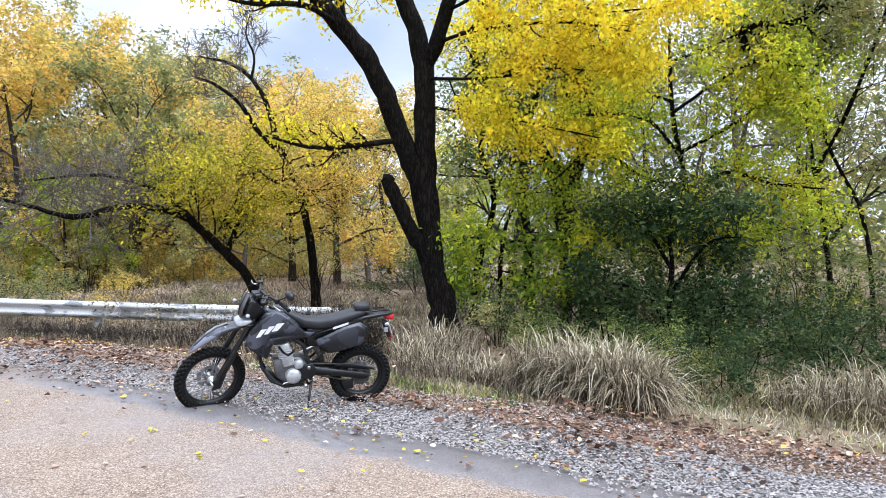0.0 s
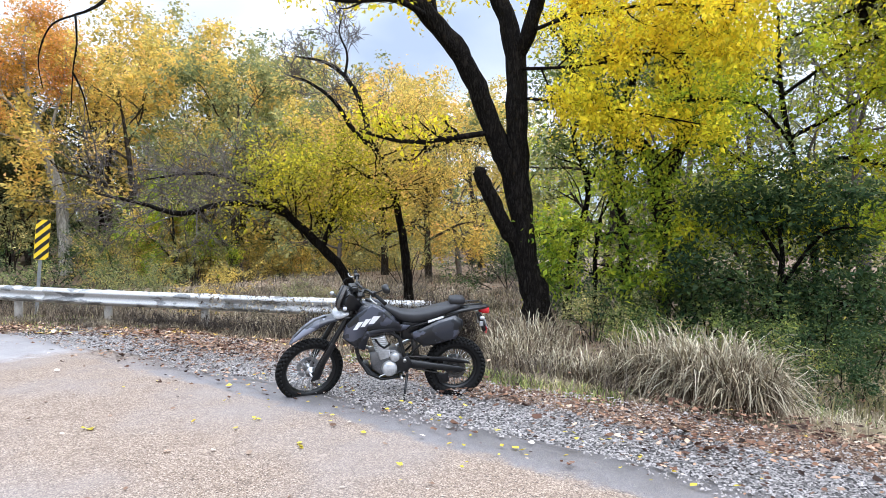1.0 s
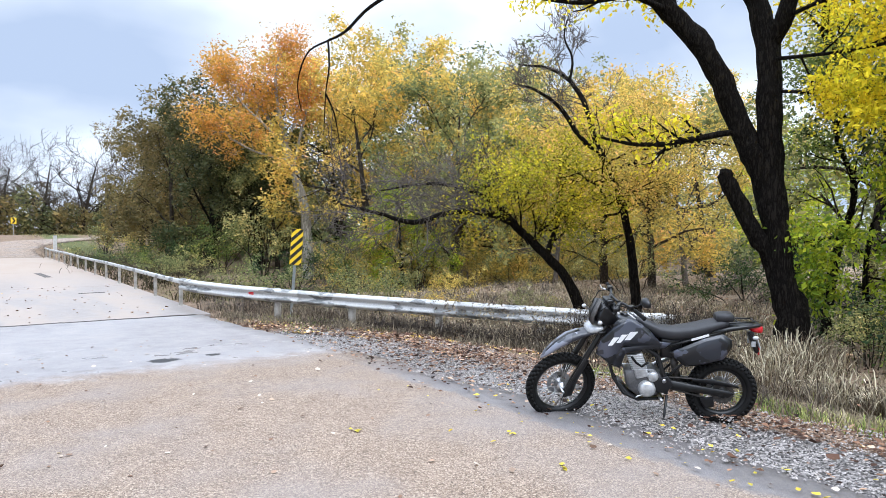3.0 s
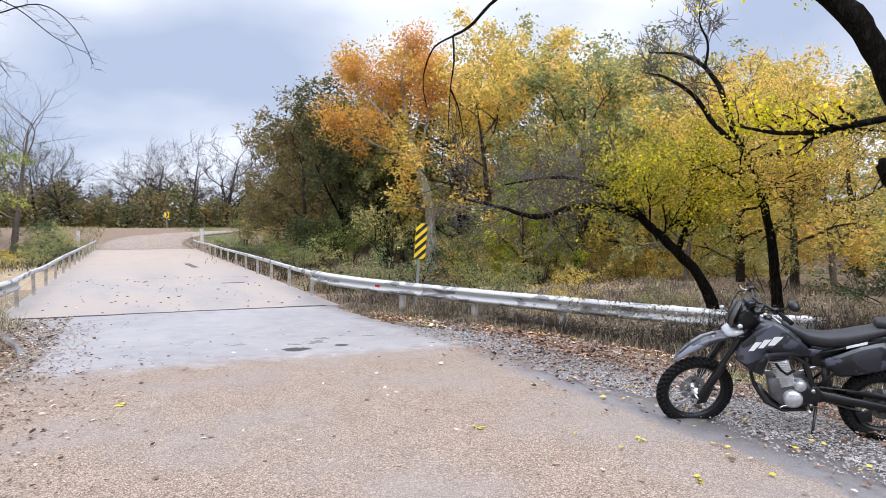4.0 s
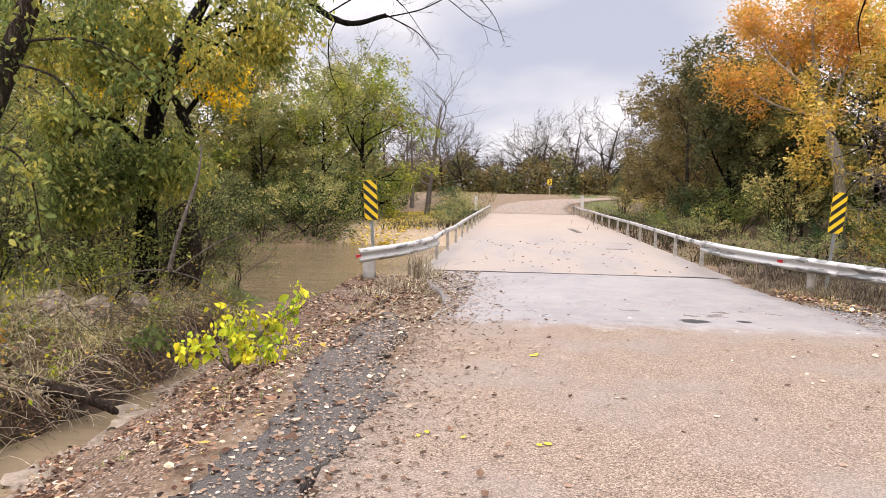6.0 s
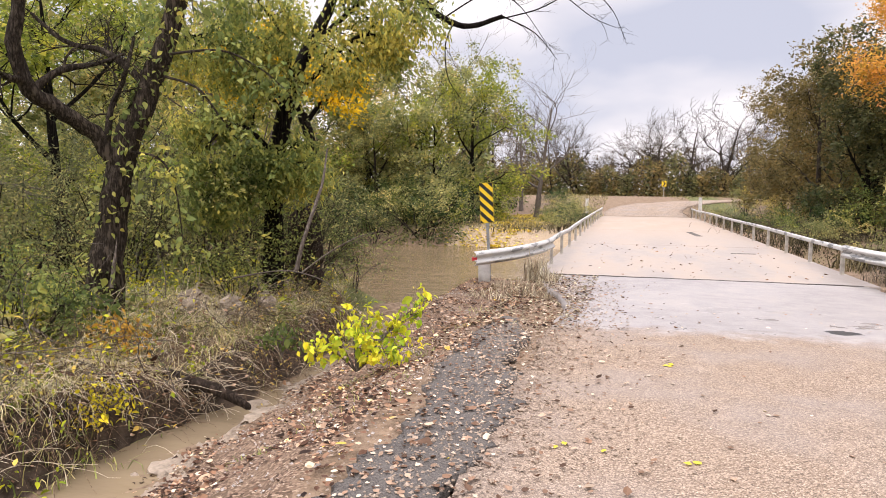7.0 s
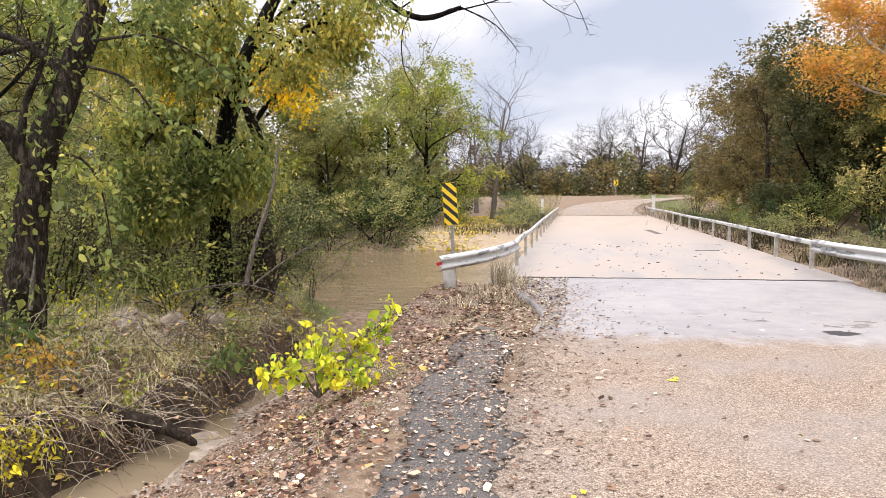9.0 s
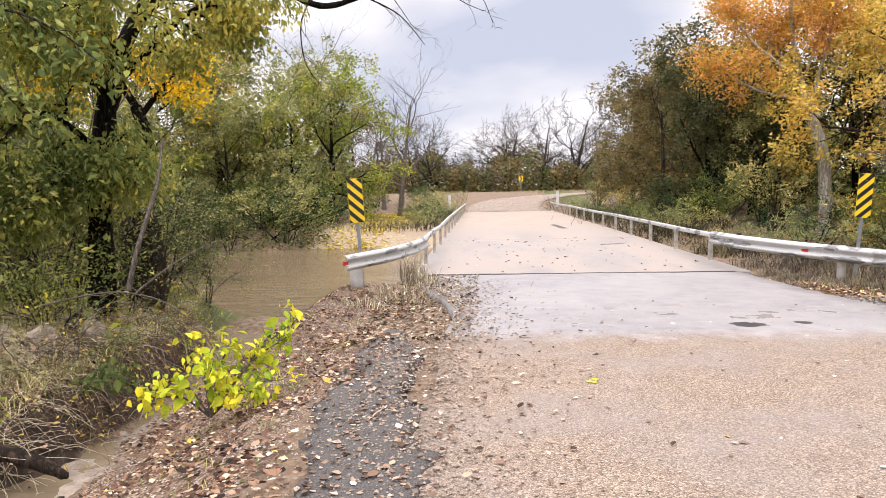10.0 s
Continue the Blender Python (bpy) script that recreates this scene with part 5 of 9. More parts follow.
    fixed("skid_plate", slab([(0.223, 0.389), (0.143, 0.286), (0.0172, 0.223), (-0.212, 0.246), (-0.212, 0.269), (0.00572, 0.258), (0.114, 0.321), (0.189, 0.412)], -0.09, 0.09, 0.006), K_PLASTIC, "black skid plate")
    fixed("pivot", tube([(-0.21, -0.13, 0.44), (-0.21, 0.13, 0.44)], 0.02, 12), K_STEEL)
    fixed("shock", tube(at_y([(-0.303, 0.675), (-0.349, 0.418)], 0.0), 0.035, 12), K_CHAIN, "rear shock absorber")

    # engine
    case = [(0.143, 0.515), (0.0401, 0.55), (-0.12, 0.55), (-0.212, 0.481), (-0.212, 0.355), (-0.143, 0.286), (0.0286, 0.28), (0.12, 0.355)]
    engine = fixed("engine", joined(slab(case, -0.12, 0.105, 0.02)), K_CASE, "silver single-cylinder engine")
    for k in range(8):
        z, x = 0.545 + 0.019 * k, 0.012 + 0.0065 * k
        fixed("cooling_fin", box(x, 0, z, 0.145, 0.25, 0.008, 0.003), K_SILVER, parent=engine, smooth=False)
    fixed("barrel", moved(box(0, 0, 0.0, 0.12, 0.235, 0.24, 0.016), Matrix.Translation((0.015, 0, 0.575)) @ Matrix.Rotation(radians(16), 4, "Y")), K_SILVER, parent=engine)
    fixed("cylinder_head", moved(box(0, 0, 0, 0.15, 0.2, 0.075, 0.018), Matrix.Translation((0.075, 0, 0.725)) @ Matrix.Rotation(radians(14), 4, "Y")), K_CHAIN, "dark cylinder head", parent=engine)
    big = (-0.0572, 0.361)
    fixed("generator_cover", moved(lathe([(0.0, 0.168), (0.05, 0.166), (0.068, 0.155), (0.078, 0.138), (0.081, 0.10)], 32, False), Matrix.Translation((big[0], 0, big[1]))), K_SILVER, "round polished engine cover", parent=engine)
    small = (-0.109, 0.481)
    fixed("side_cover", moved(lathe([(0.0, 0.15), (0.036, 0.149), (0.046, 0.138), (0.05, 0.10)], 28, False), Matrix.Translation((small[0], 0, small[1]))), K_SILVER, parent=engine)
    for k in range(6):
        a = k * 1.05
        fixed("cover_bolt", moved(lathe([(0.0, 0.15), (0.006, 0.149), (0.007, 0.13)], 8, False), Matrix.Translation((big[0] + 0.069 * math.cos(a), 0, big[1] + 0.069 * math.sin(a)))), K_STEEL, parent=engine)
    fixed("hose", tube([(0.09, 0.12, 0.67), (0.05, 0.15, 0.62), (0.0, 0.15, 0.585), (-0.06, 0.13, 0.62)], 0.011, 8), K_RUBBER, "black rubber hose", parent=engine)
    fixed("throttle_body", box(-0.06, 0, 0.73, 0.11, 0.1, 0.1, 0.02), K_CHAIN)
    fixed("airbox", box(-0.27, 0, 0.74, 0.2, 0.15, 0.2, 0.03), K_PLASTIC, "black airbox")
    fixed("radiator", box(0.27, 0.07, 0.72, 0.04, 0.1, 0.2, 0.008), K_CHAIN, "finned radiator", False)
    fixed("exhaust_pipe", tube([(0.16, -0.03, 0.76), (0.25, -0.06, 0.70), (0.25, -0.1, 0.56), (0.14, -0.13, 0.5), (-0.12, -0.14, 0.5), (-0.4, -0.15, 0.62)], 0.02, 10), K_STEEL, "steel exhaust pipe")
    fixed("muffler", loft([[(x, -0.165 + r * math.cos(a), z + 1.15 * r * math.sin(a)) for a in np.linspace(0, 2 * math.pi, 16, endpoint=False)] for x, z, r in ((-0.40, 0.63, 0.025), (-0.45, 0.66, 0.055), (-0.74, 0.80, 0.06), (-0.79, 0.825, 0.04))]), K_CHAIN, "dull metal muffler")
    fixed("front_sprocket_cover", slab([(-0.109, 0.446), (-0.246, 0.492), (-0.292, 0.401), (-0.235, 0.321), (-0.132, 0.332)], 0.112, 0.128, 0.008), K_PLASTIC)
    fixed("chain", joined(tube(at_y([(-0.212, 0.464), (-0.521, 0.446), (-0.796, 0.418)], 0.058), 0.009, 6), tube(at_y([(-0.212, 0.361), (-0.521, 0.286), (-0.75, 0.235)], 0.058), 0.009, 6)), K_CHAIN, "oily drive chain", False)
    fixed("chain_guard", slab([(-0.464, 0.452), (-0.635, 0.458), (-0.876, 0.401), (-0.899, 0.372), (-0.75, 0.389), (-0.475, 0.424)], 0.066, 0.082, 0.006), K_PLASTIC, "black chain guard")
    fixed("chain_guide", slab([(-0.544, 0.263), (-0.67, 0.275), (-0.681, 0.183), (-0.59, 0.172)], 0.045, 0.075, 0.005), K_PLASTIC)

    # bodywork
    fixed("fuel_tank", loft([ring(x, 0, z, ry, rz, 18, 2.3) for x, z, ry, rz in ((0.29, 0.98, 0.06, 0.04), (0.25, 0.955, 0.10, 0.085), (0.16, 0.935, 0.125, 0.105), (0.05, 0.905, 0.125, 0.10), (-0.06, 0.875, 0.10, 0.07), (-0.13, 0.86, 0.06, 0.04))]), K_CAMO, "grey camouflage fuel tank")
    fixed("fuel_cap", moved(lathe([(0.0, 0.022), (0.035, 0.022), (0.038, 0.0)], 20, False), Matrix.Translation((0.15, 0, 1.035)) @ Matrix.Rotation(radians(90), 4, "X")), K_PLASTIC, "black fuel cap")
    shroud = [(0.418, 0.698), (0.372, 0.836), (0.269, 0.95), (0.12, 1.04), (0.0172, 0.99), (-0.0859, 0.893), (-0.2, 0.784), (-0.063, 0.79), (0.177, 0.784), (0.246, 0.675), (0.235, 0.584), (0.303, 0.607), (0.361, 0.658)]
    lower = [(0.361, 0.675), (0.2, 0.756), (-0.12, 0.824), (-0.258, 0.813), (-0.206, 0.767), (-0.00572, 0.75), (0.155, 0.704), (0.2, 0.561), (0.292, 0.595)]
    for s in (1, -1):
        panel = fixed("shroud", slab(shroud, 0.125 * s, 0.165 * s, 0.014, 0.97), K_CAMO, "grey camouflage radiator shroud")
        fixed("shroud_trim", slab(lower, 0.12 * s, 0.15 * s, 0.008), K_CAMO, parent=panel)
        for a, b, c in ((458, 573, 12), (471, 568, 12), (484, 563, 16)):
            d = ((509 - a) / 174.7, (718 - b) / 174.7)
            k = c / 174.7
            fixed("decal", slab([(d[0] + 0.02, d[1] - 0.05), (d[0] + 0.02 - 0.6 * k, d[1] - 0.045), (d[0] - 0.03 - 0.8 * k, d[1] + 0.035), (d[0] - 0.03, d[1] + 0.03)], 0.1655 * s, 0.167 * s, 0.0008), K_WHITE, "white slanted decal", False, panel)
        side = fixed("side_panel", slab([(-0.246, 0.721), (-0.361, 0.767), (-0.555, 0.859), (-0.716, 0.904), (-0.796, 0.847), (-0.796, 0.778), (-0.727, 0.664), (-0.544, 0.607), (-0.395, 0.584), (-0.326, 0.641)], 0.10 * s, 0.155 * s, 0.022, 0.93), K_CAMO, "grey camouflage side panel")
        fixed("decal", slab([(-0.441, 0.85), (-0.595, 0.899), (-0.595, 0.876), (-0.441, 0.827)], 0.113 * s, 0.1155 * s, 0.0006), K_WHITE, "plain white bar decal", False)
    seat = [(0.03, 0.985, 0.055, 0.028), (-0.06, 0.935, 0.075, 0.055), (-0.17, 0.885, 0.09, 0.06), (-0.30, 0.872, 0.11, 0.062), (-0.45, 0.895, 0.12, 0.062), (-0.58, 0.935, 0.118, 0.055), (-0.70, 0.972, 0.105, 0.045), (-0.77, 0.985, 0.09, 0.025)]
    fixed("seat", loft([ring(x, 0, z, ry, rz, 20, 3.0) for x, z, ry, rz in seat]), K_SEAT, "long black vinyl seat")
    fixed("rear_fender", loft([ring(x, 0, z, ry, rz, 14, 3.0) for x, z, ry, rz in ((-0.62, 0.905, 0.11, 0.03), (-0.78, 0.935, 0.10, 0.03), (-0.92, 0.955, 0.085, 0.026), (-1.04, 0.965, 0.06, 0.018), (-1.08, 0.965, 0.03, 0.008))]), K_PLASTIC, "black rear fender")
    fixed("luggage_rack", joined(*[tube([(-0.64, 0.07 * s, 0.98), (-0.85, 0.075 * s, 1.0), (-1.0, 0.06 * s, 1.005)], 0.008, 8) for s in (1, -1)], tube([(-0.85, -0.08, 1.0), (-0.85, 0.08, 1.0)], 0.007, 8), tube([(-1.0, -0.06, 1.005), (-1.0, 0.06, 1.005)], 0.007, 8)), K_FRAME, "thin black luggage rack")
    fixed("tool_bag", loft([ring(x, 0, z, ry, rz, 16, 4.0) for x, z, ry, rz in ((-0.665, 1.025, 0.06, 0.02), (-0.675, 1.03, 0.08, 0.036), (-0.74, 1.035, 0.085, 0.042), (-0.81, 1.035, 0.08, 0.038), (-0.825, 1.03, 0.06, 0.02))]), K_SEAT, "small black tail bag")
    tail = fixed("tail_lamp", loft([ring(x, 0, z, ry, rz, 14, 3.0) for x, z, ry, rz in ((-0.98, 0.935, 0.035, 0.028), (-1.03, 0.93, 0.05, 0.04), (-1.075, 0.925, 0.045, 0.036), (-1.085, 0.922, 0.03, 0.022))]), M_RED, "red tail lamp")
    fixed("plate_bracket", slab([(-0.95, 0.90), (-1.0, 0.90), (-1.06, 0.72), (-1.04, 0.70), (-1.02, 0.71)], -0.045, 0.045, 0.004), K_PLASTIC, "black plate bracket")
    fixed("plate", moved(box(0, 0, 0, 0.004, 0.17, 0.10, 0.001), Matrix.Translation((-1.045, 0, 0.80)) @ Matrix.Rotation(radians(18), 4, "Y")), K_WHITE, "plain pale plate", False)
    fixed("rear_reflector", box(-1.062, 0, 0.715, 0.012, 0.05, 0.07, 0.004), M_RED, "small red reflector", False)
    for s in (1, -1):
        lamp = fixed("rear_turn_signal", tube([(-0.97, 0.05 * s, 0.885), (-0.985, 0.13 * s, 0.88)], 0.008, 8), K_PLASTIC)
        fixed("lens", loft([[(x, 0.155 * s + r * math.cos(a), 0.88 + r * math.sin(a)) for a in np.linspace(0, 2 * math.pi, 12, endpoint=False)] for x, r in ((-1.01, 0.008), (-1.005, 0.015), (-0.99, 0.019), (-0.97, 0.016), (-0.962, 0.008))]), K_CLEAR, "pale lens", parent=lamp)
        fixed("side_reflector", box(-1.0, 0.06 * s, 0.795, 0.04, 0.006, 0.05, 0.002), K_CLEAR, "", False)
    stand = fixed("kickstand", tube([(-0.24, 0.11, 0.30), (-0.215, 0.17, 0.14), (-0.19, 0.235, 0.012)], [0.014, 0.012, 0.011], 8), K_FRAME, "lowered steel kickstand")
    fixed("stand_foot", box(-0.19, 0.24, 0.045 - 0.005, 0.07, 0.05, 0.012, 0.003), K_FRAME, parent=stand)
    fixed("gear_lever", tube([(-0.10, 0.14, 0.33), (0.02, 0.16, 0.305), (0.05, 0.19, 0.30)], 0.007, 8), K_STEEL)
    return bike


motorcycle()


# ---------------------------------------------------------------- trees near the road
def rel(points, base):
    return [(p[0] - base[0], p[1] - base[1], p[2] - base[2]) for p in points]


def foot(p, sink=0.15):
    return (p[0], p[1], float(land_z(p[0], p[1])) - sink)


def main_tree():
    base = foot((11.15, 8.79, 0))
    w = Wood(11)
    t, r = w.trunk(rel([base, (11.13, 8.81, 0.18), (11.00, 9.02, 1.28), (10.92, 9.16, 2.66)], base), [0.36, 0.27, 0.22, 0.2])
    left, rl = w.trunk(rel([(10.99, 9.05, 1.62), (10.85, 9.25, 2.77), (10.72, 9.45, 3.28), (10.42, 9.70, 4.23), (10.10, 9.97, 5.10), (9.64, 10.39, 5.76), (9.06, 10.75, 6.47), (8.11, 11.27, 7.19)], base), [0.2, 0.21, 0.21, 0.2, 0.2, 0.18, 0.15, 0.08])
    right, rr = w.trunk(rel([(11.00, 9.03, 1.51), (10.94, 9.12, 2.77), (10.91, 9.17, 4.15), (10.94, 9.30, 5.43), (10.83, 9.65, 6.43), (10.81, 10.03, 7.59), (10.89, 10.25, 8.95)], base), [0.2, 0.21, 0.2, 0.19, 0.18, 0.15, 0.08])
    fork, rf = w.trunk(rel([(10.94, 9.21, 5.08), (10.95, 8.91, 5.61), (10.92, 8.58, 6.45), (10.98, 7.87, 7.44), (11.08, 6.75, 8.18)], base), [0.15, 0.15, 0.13, 0.10, 0.06])
    stub, rs = w.trunk(rel([(10.99, 9.04, 1.04), (10.75, 9.23, 1.56), (10.50, 9.42, 2.13), (10.27, 9.57, 2.63), (10.24, 9.62, 2.78), (10.20, 9.67, 2.86)], base), [0.14, 0.155, 0.15, 0.14, 0.12, 0.01])
    low, ro = w.trunk(rel([(10.53, 9.56, 3.55), (9.92, 9.88, 3.44), (9.28, 10.20, 3.31), (8.64, 10.47, 3.30), (8.07, 10.76, 3.43)], base), [0.06, 0.055, 0.045, 0.035, 0.015], 4, 7)
    over, rv = w.trunk(rel([(9.64, 10.39, 5.76), (8.69, 10.41, 5.88), (7.57, 10.54, 5.61), (6.70, 10.65, 5.54)], base), [0.07, 0.055, 0.04, 0.02], 4, 7)
    for pts, radii, n, length in ((left, rl, 5, 2.2), (right, rr, 5, 2.2), (fork, rf, 6, 2.4)):
        w.sprout(pts, radii * 0.5, length, 0, (n, 5, 5), 0.2, 0.06, 1.0, 0.6, True, 0.62)
    for pts, radii, n, length in ((low, ro, 9, 0.9), (over, rv, 9, 0.9)):
        w.sprout(pts, radii, length, 1, (n, n, 5), 0.2, -0.01, 0.9, 0.6, True, 0.2)
    # tiers of drooping sprays on the side away from the road
    w.flat, w.finest = 0.35, 3
    for pts, r in (([(10.93, 9.15, 4.27), (11.04, 7.97, 4.02), (11.16, 6.81, 3.74), (11.29, 5.64, 3.48)], 0.05), ([(10.90, 9.18, 4.84), (10.82, 7.74, 4.89), (11.18, 6.50, 4.88), (11.22, 5.23, 4.59)], 0.05), ([(10.95, 8.91, 5.56), (11.01, 7.60, 5.62), (11.07, 6.25, 5.55), (11.13, 4.81, 5.21)], 0.055), ([(10.95, 8.72, 6.15), (11.01, 7.37, 6.17), (11.21, 5.88, 6.04), (11.24, 4.37, 5.66)], 0.055), ([(10.92, 8.58, 6.68), (11.14, 6.86, 6.76), (11.43, 5.23, 6.55), (11.36, 3.85, 6.09)], 0.06)):
        line = np.array(rel(pts, base))
        line[1:-1] += w.rng.normal(0, 0.16, (len(pts) - 2, 3))
        b, rb = w.trunk(line, np.linspace(0.75 * r, 0.010, len(pts)), 4, 6)
        w.sprout(b, rb, 1.25, 0, (15, 6, 3), 0.16, -0.05, 0.95, 0.55, True, 0.12)
    w.flat, w.finest = 1.0, 9
    # a bare bough that reaches out over the rail and hangs down
    reach, rh = w.trunk(rel([(9.06, 10.75, 6.47), (7.33, 13.09, 7.66), (6.24, 13.83, 6.70), (5.50, 14.25, 6.15), (5.05, 14.48, 5.64), (4.76, 14.62, 5.46)], base), [0.08, 0.06, 0.045, 0.034, 0.028, 0.024], 5, 7)
    for pts in ([(4.76, 14.62, 5.46), (4.73, 14.52, 4.93), (4.67, 14.55, 4.40), (4.59, 14.47, 3.59)], [(4.67, 14.55, 4.40), (4.81, 14.48, 4.04), (4.86, 14.34, 3.47)], [(4.77, 14.61, 5.46), (4.43, 14.76, 5.24), (4.26, 14.83, 4.85), (4.22, 14.85, 4.48), (4.28, 14.82, 4.07)]):
        tw, rt = w.trunk(rel(pts, base), np.linspace(0.022, 0.007, len(pts)), 4, 5)
        w.sprout(tw, rt, 0.35, 2, (0, 0, 3), 0.25, -0.1, 0.6, 0.5, False, 0.3)
    return plant("tree", "large forked tree with dark, shade-toned bark and golden leaves", "tree", base, w, M_BARK, L_GOLD, 7, 0.088, 0.12, droop=0.7, narrow=0.58, most=44000, tone="golden autumn leaves")


main_tree()


def slanting_tree():
    """The tree that leans over behind the guardrail, with a long low bough."""
    base = foot((12.99, 15.74, -0.46))
    w = Wood(23)
    w.trunk(rel([base, (12.65, 16.06, 0.38), (12.04, 16.61, 1.27), (11.47, 17.08, 1.99)], base), [0.18, 0.14, 0.12, 0.105])
    a, ra = w.trunk(rel([(11.47, 17.08, 1.99), (10.79, 17.35, 2.24), (9.85, 17.77, 2.24), (8.84, 18.06, 1.97), (7.87, 18.26, 2.21), (6.81, 18.33, 2.42)], base), [0.115, 0.09, 0.075, 0.065, 0.05, 0.025], 5, 9)
    b, rb = w.trunk(rel([(11.59, 16.99, 1.88), (11.26, 17.63, 2.56), (10.64, 18.45, 3.00), (10.00, 19.22, 3.13), (8.91, 19.96, 2.92)], base), [0.09, 0.075, 0.06, 0.045, 0.02], 4, 7)
    c, rc = w.trunk(rel([(12.21, 16.47, 1.04), (12.69, 16.57, 1.83), (13.07, 16.76, 2.97), (13.14, 16.97, 3.95)], base), [0.09, 0.075, 0.055, 0.03], 4, 7)
    fine = Wood(24)
    fine.least = 0.011
    fine.sprout(a, ra * 0.5, 2.1, 0, (22, 7, 5), 0.2, 0.08, 0.9, 0.6, False, 0.1)
    fine.sprout(b, rb * 0.5, 2.1, 0, (20, 7, 5), 0.2, 0.07, 0.8, 0.6, False, 0.1)
    w.sprout(c, rc * 0.7, 1.3, 0, (10, 6, 5), 0.2, 0.03, 1.0, 0.62, True, 0.1)
    for k in range(6):
        w.grow(np.array(rel([(11.98, 16.66, 1.35)], base)[0]) + [0.3 * k - 0.6, 0.2 * k - 0.4, 0.1 * k], (0.3 * k - 0.7, 0.5 - 0.25 * k, 0.9), 1.9, 0.03, 0, (6, 5, 4), 0.2, 0.02, 0.9, 0.6)
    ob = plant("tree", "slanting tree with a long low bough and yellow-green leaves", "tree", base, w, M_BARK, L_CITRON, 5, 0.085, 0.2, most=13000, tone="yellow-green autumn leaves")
    part("fine_wood", fine.wood_mesh("fine_wood", M_TWIG), ob, "bare grey twigs")
    return ob


slanting_tree()


def half_bare_tree():
    base = foot((13.97, 14.70, -0.47))
    w = Wood(31)
    w.trunk(rel([base, (13.93, 14.76, 0.25), (13.81, 14.88, 1.53), (13.59, 15.12, 2.96), (13.27, 15.46, 3.90)], base), [0.16, 0.125, 0.11, 0.10, 0.09], 4, 9)
    a, ra = w.trunk(rel([(13.27, 15.46, 3.90), (13.11, 15.62, 4.59), (13.10, 15.91, 5.32), (12.95, 16.33, 5.97), (12.63, 16.89, 6.40), (12.26, 17.73, 6.61)], base), [0.08, 0.08, 0.07, 0.06, 0.045, 0.02], 4, 7)
    b, rb = w.trunk(rel([(13.29, 15.44, 3.87), (12.60, 15.56, 4.29), (12.06, 15.79, 5.06), (11.44, 16.07, 5.50), (10.89, 16.27, 5.63)], base), [0.075, 0.065, 0.055, 0.04, 0.02], 4, 7)
    c, rc = w.trunk(rel([(12.95, 16.33, 5.97), (13.07, 16.35, 6.63), (12.97, 16.58, 7.27), (13.22, 16.63, 7.98)], base), [0.045, 0.035, 0.025, 0.01], 4, 5)
    e, re = w.trunk(rel([(13.45, 15.27, 3.43), (13.63, 14.49, 3.58), (14.19, 13.35, 4.02), (14.50, 12.43, 3.88)], base), [0.07, 0.055, 0.04, 0.02], 4, 7)
    fine = Wood(32)
    fine.least = 0.011
    for pts, radii in ((a, ra), (b, rb), (c, rc)):
        fine.sprout(pts, radii * 0.5, 1.3, 0, (11, 6, 4), 0.22, 0.08, 0.8, 0.6, False, 0.25)
    w.sprout(e, re * 0.7, 1.3, 0, (9, 6, 4), 0.2, 0.02, 0.9, 0.6, True, 0.1)
    for k in range(7):
        d = (math.cos(k * 0.9), math.sin(k * 0.9), 0.25)
        w.grow(np.array(rel([(13.38, 15.35, 3.66)], base)[0]) + [0, 0, -0.25 * k], d, 1.9, 0.035, 0, (6, 5, 4), 0.2, 0.02, 0.9, 0.6)
    ob = plant("tree", "slender tree with bare crooked top branches and yellow leaves below", "tree", base, w, M_BARK, L_BRASS, 5, 0.085, 0.18, most=16000, tone="yellow autumn leaves")
    part("fine_wood", fine.wood_mesh("fine_wood", M_TWIG), ob, "bare grey twigs")
    return ob


half_bare_tree()


def wood_edge_tree(label, seed, pts, radii, boughs, leaf, size=0.092, per=6, most=20000, kids=(9, 6, 5), length=1.9, bark=None, rise=0.03, droop=0.35, start=0.2, flat=1.0):
    base = foot(pts[0])
    w = Wood(seed)
    w.flat, w.finest = flat, 3
    w.trunk(rel([base] + pts[1:], base), radii, 4, 10)
    for line, ra in boughs:
        way = np.array(rel(line, base))
        way[1:-1] += w.rng.normal(0, 0.15, (len(line) - 2, 3))
        b, rb = w.trunk(way, ra, 4, 7)
        w.sprout(b, rb * 0.7, length, 0, kids, 0.2, rise, 0.95, 0.6, True, start)
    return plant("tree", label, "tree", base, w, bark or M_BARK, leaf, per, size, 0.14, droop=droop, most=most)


wood_edge_tree("leaning dark-barked tree at the wood's edge with golden leaves", 41, [(16.97, 7.60, -0.55), (16.85, 7.93, 0.73), (16.73, 8.26, 2.17), (16.59, 8.60, 3.08)], [0.34, 0.27, 0.24, 0.2],
    [([(16.59, 8.60, 3.08), (16.07, 9.30, 4.50), (15.56, 9.90, 5.37), (15.17, 10.22, 6.51), (15.05, 10.02, 8.06)], [0.2, 0.17, 0.14, 0.1, 0.05]),
     ([(16.68, 8.38, 2.70), (16.48, 7.79, 4.46), (16.12, 7.59, 5.98), (16.01, 7.31, 7.48)], [0.2, 0.19, 0.17, 0.1]),
     ([(16.07, 9.30, 4.50), (15.51, 8.59, 5.67), (15.31, 7.76, 6.10), (15.23, 6.48, 6.46)], [0.12, 0.1, 0.07, 0.03])], L_GOLD, most=15000)
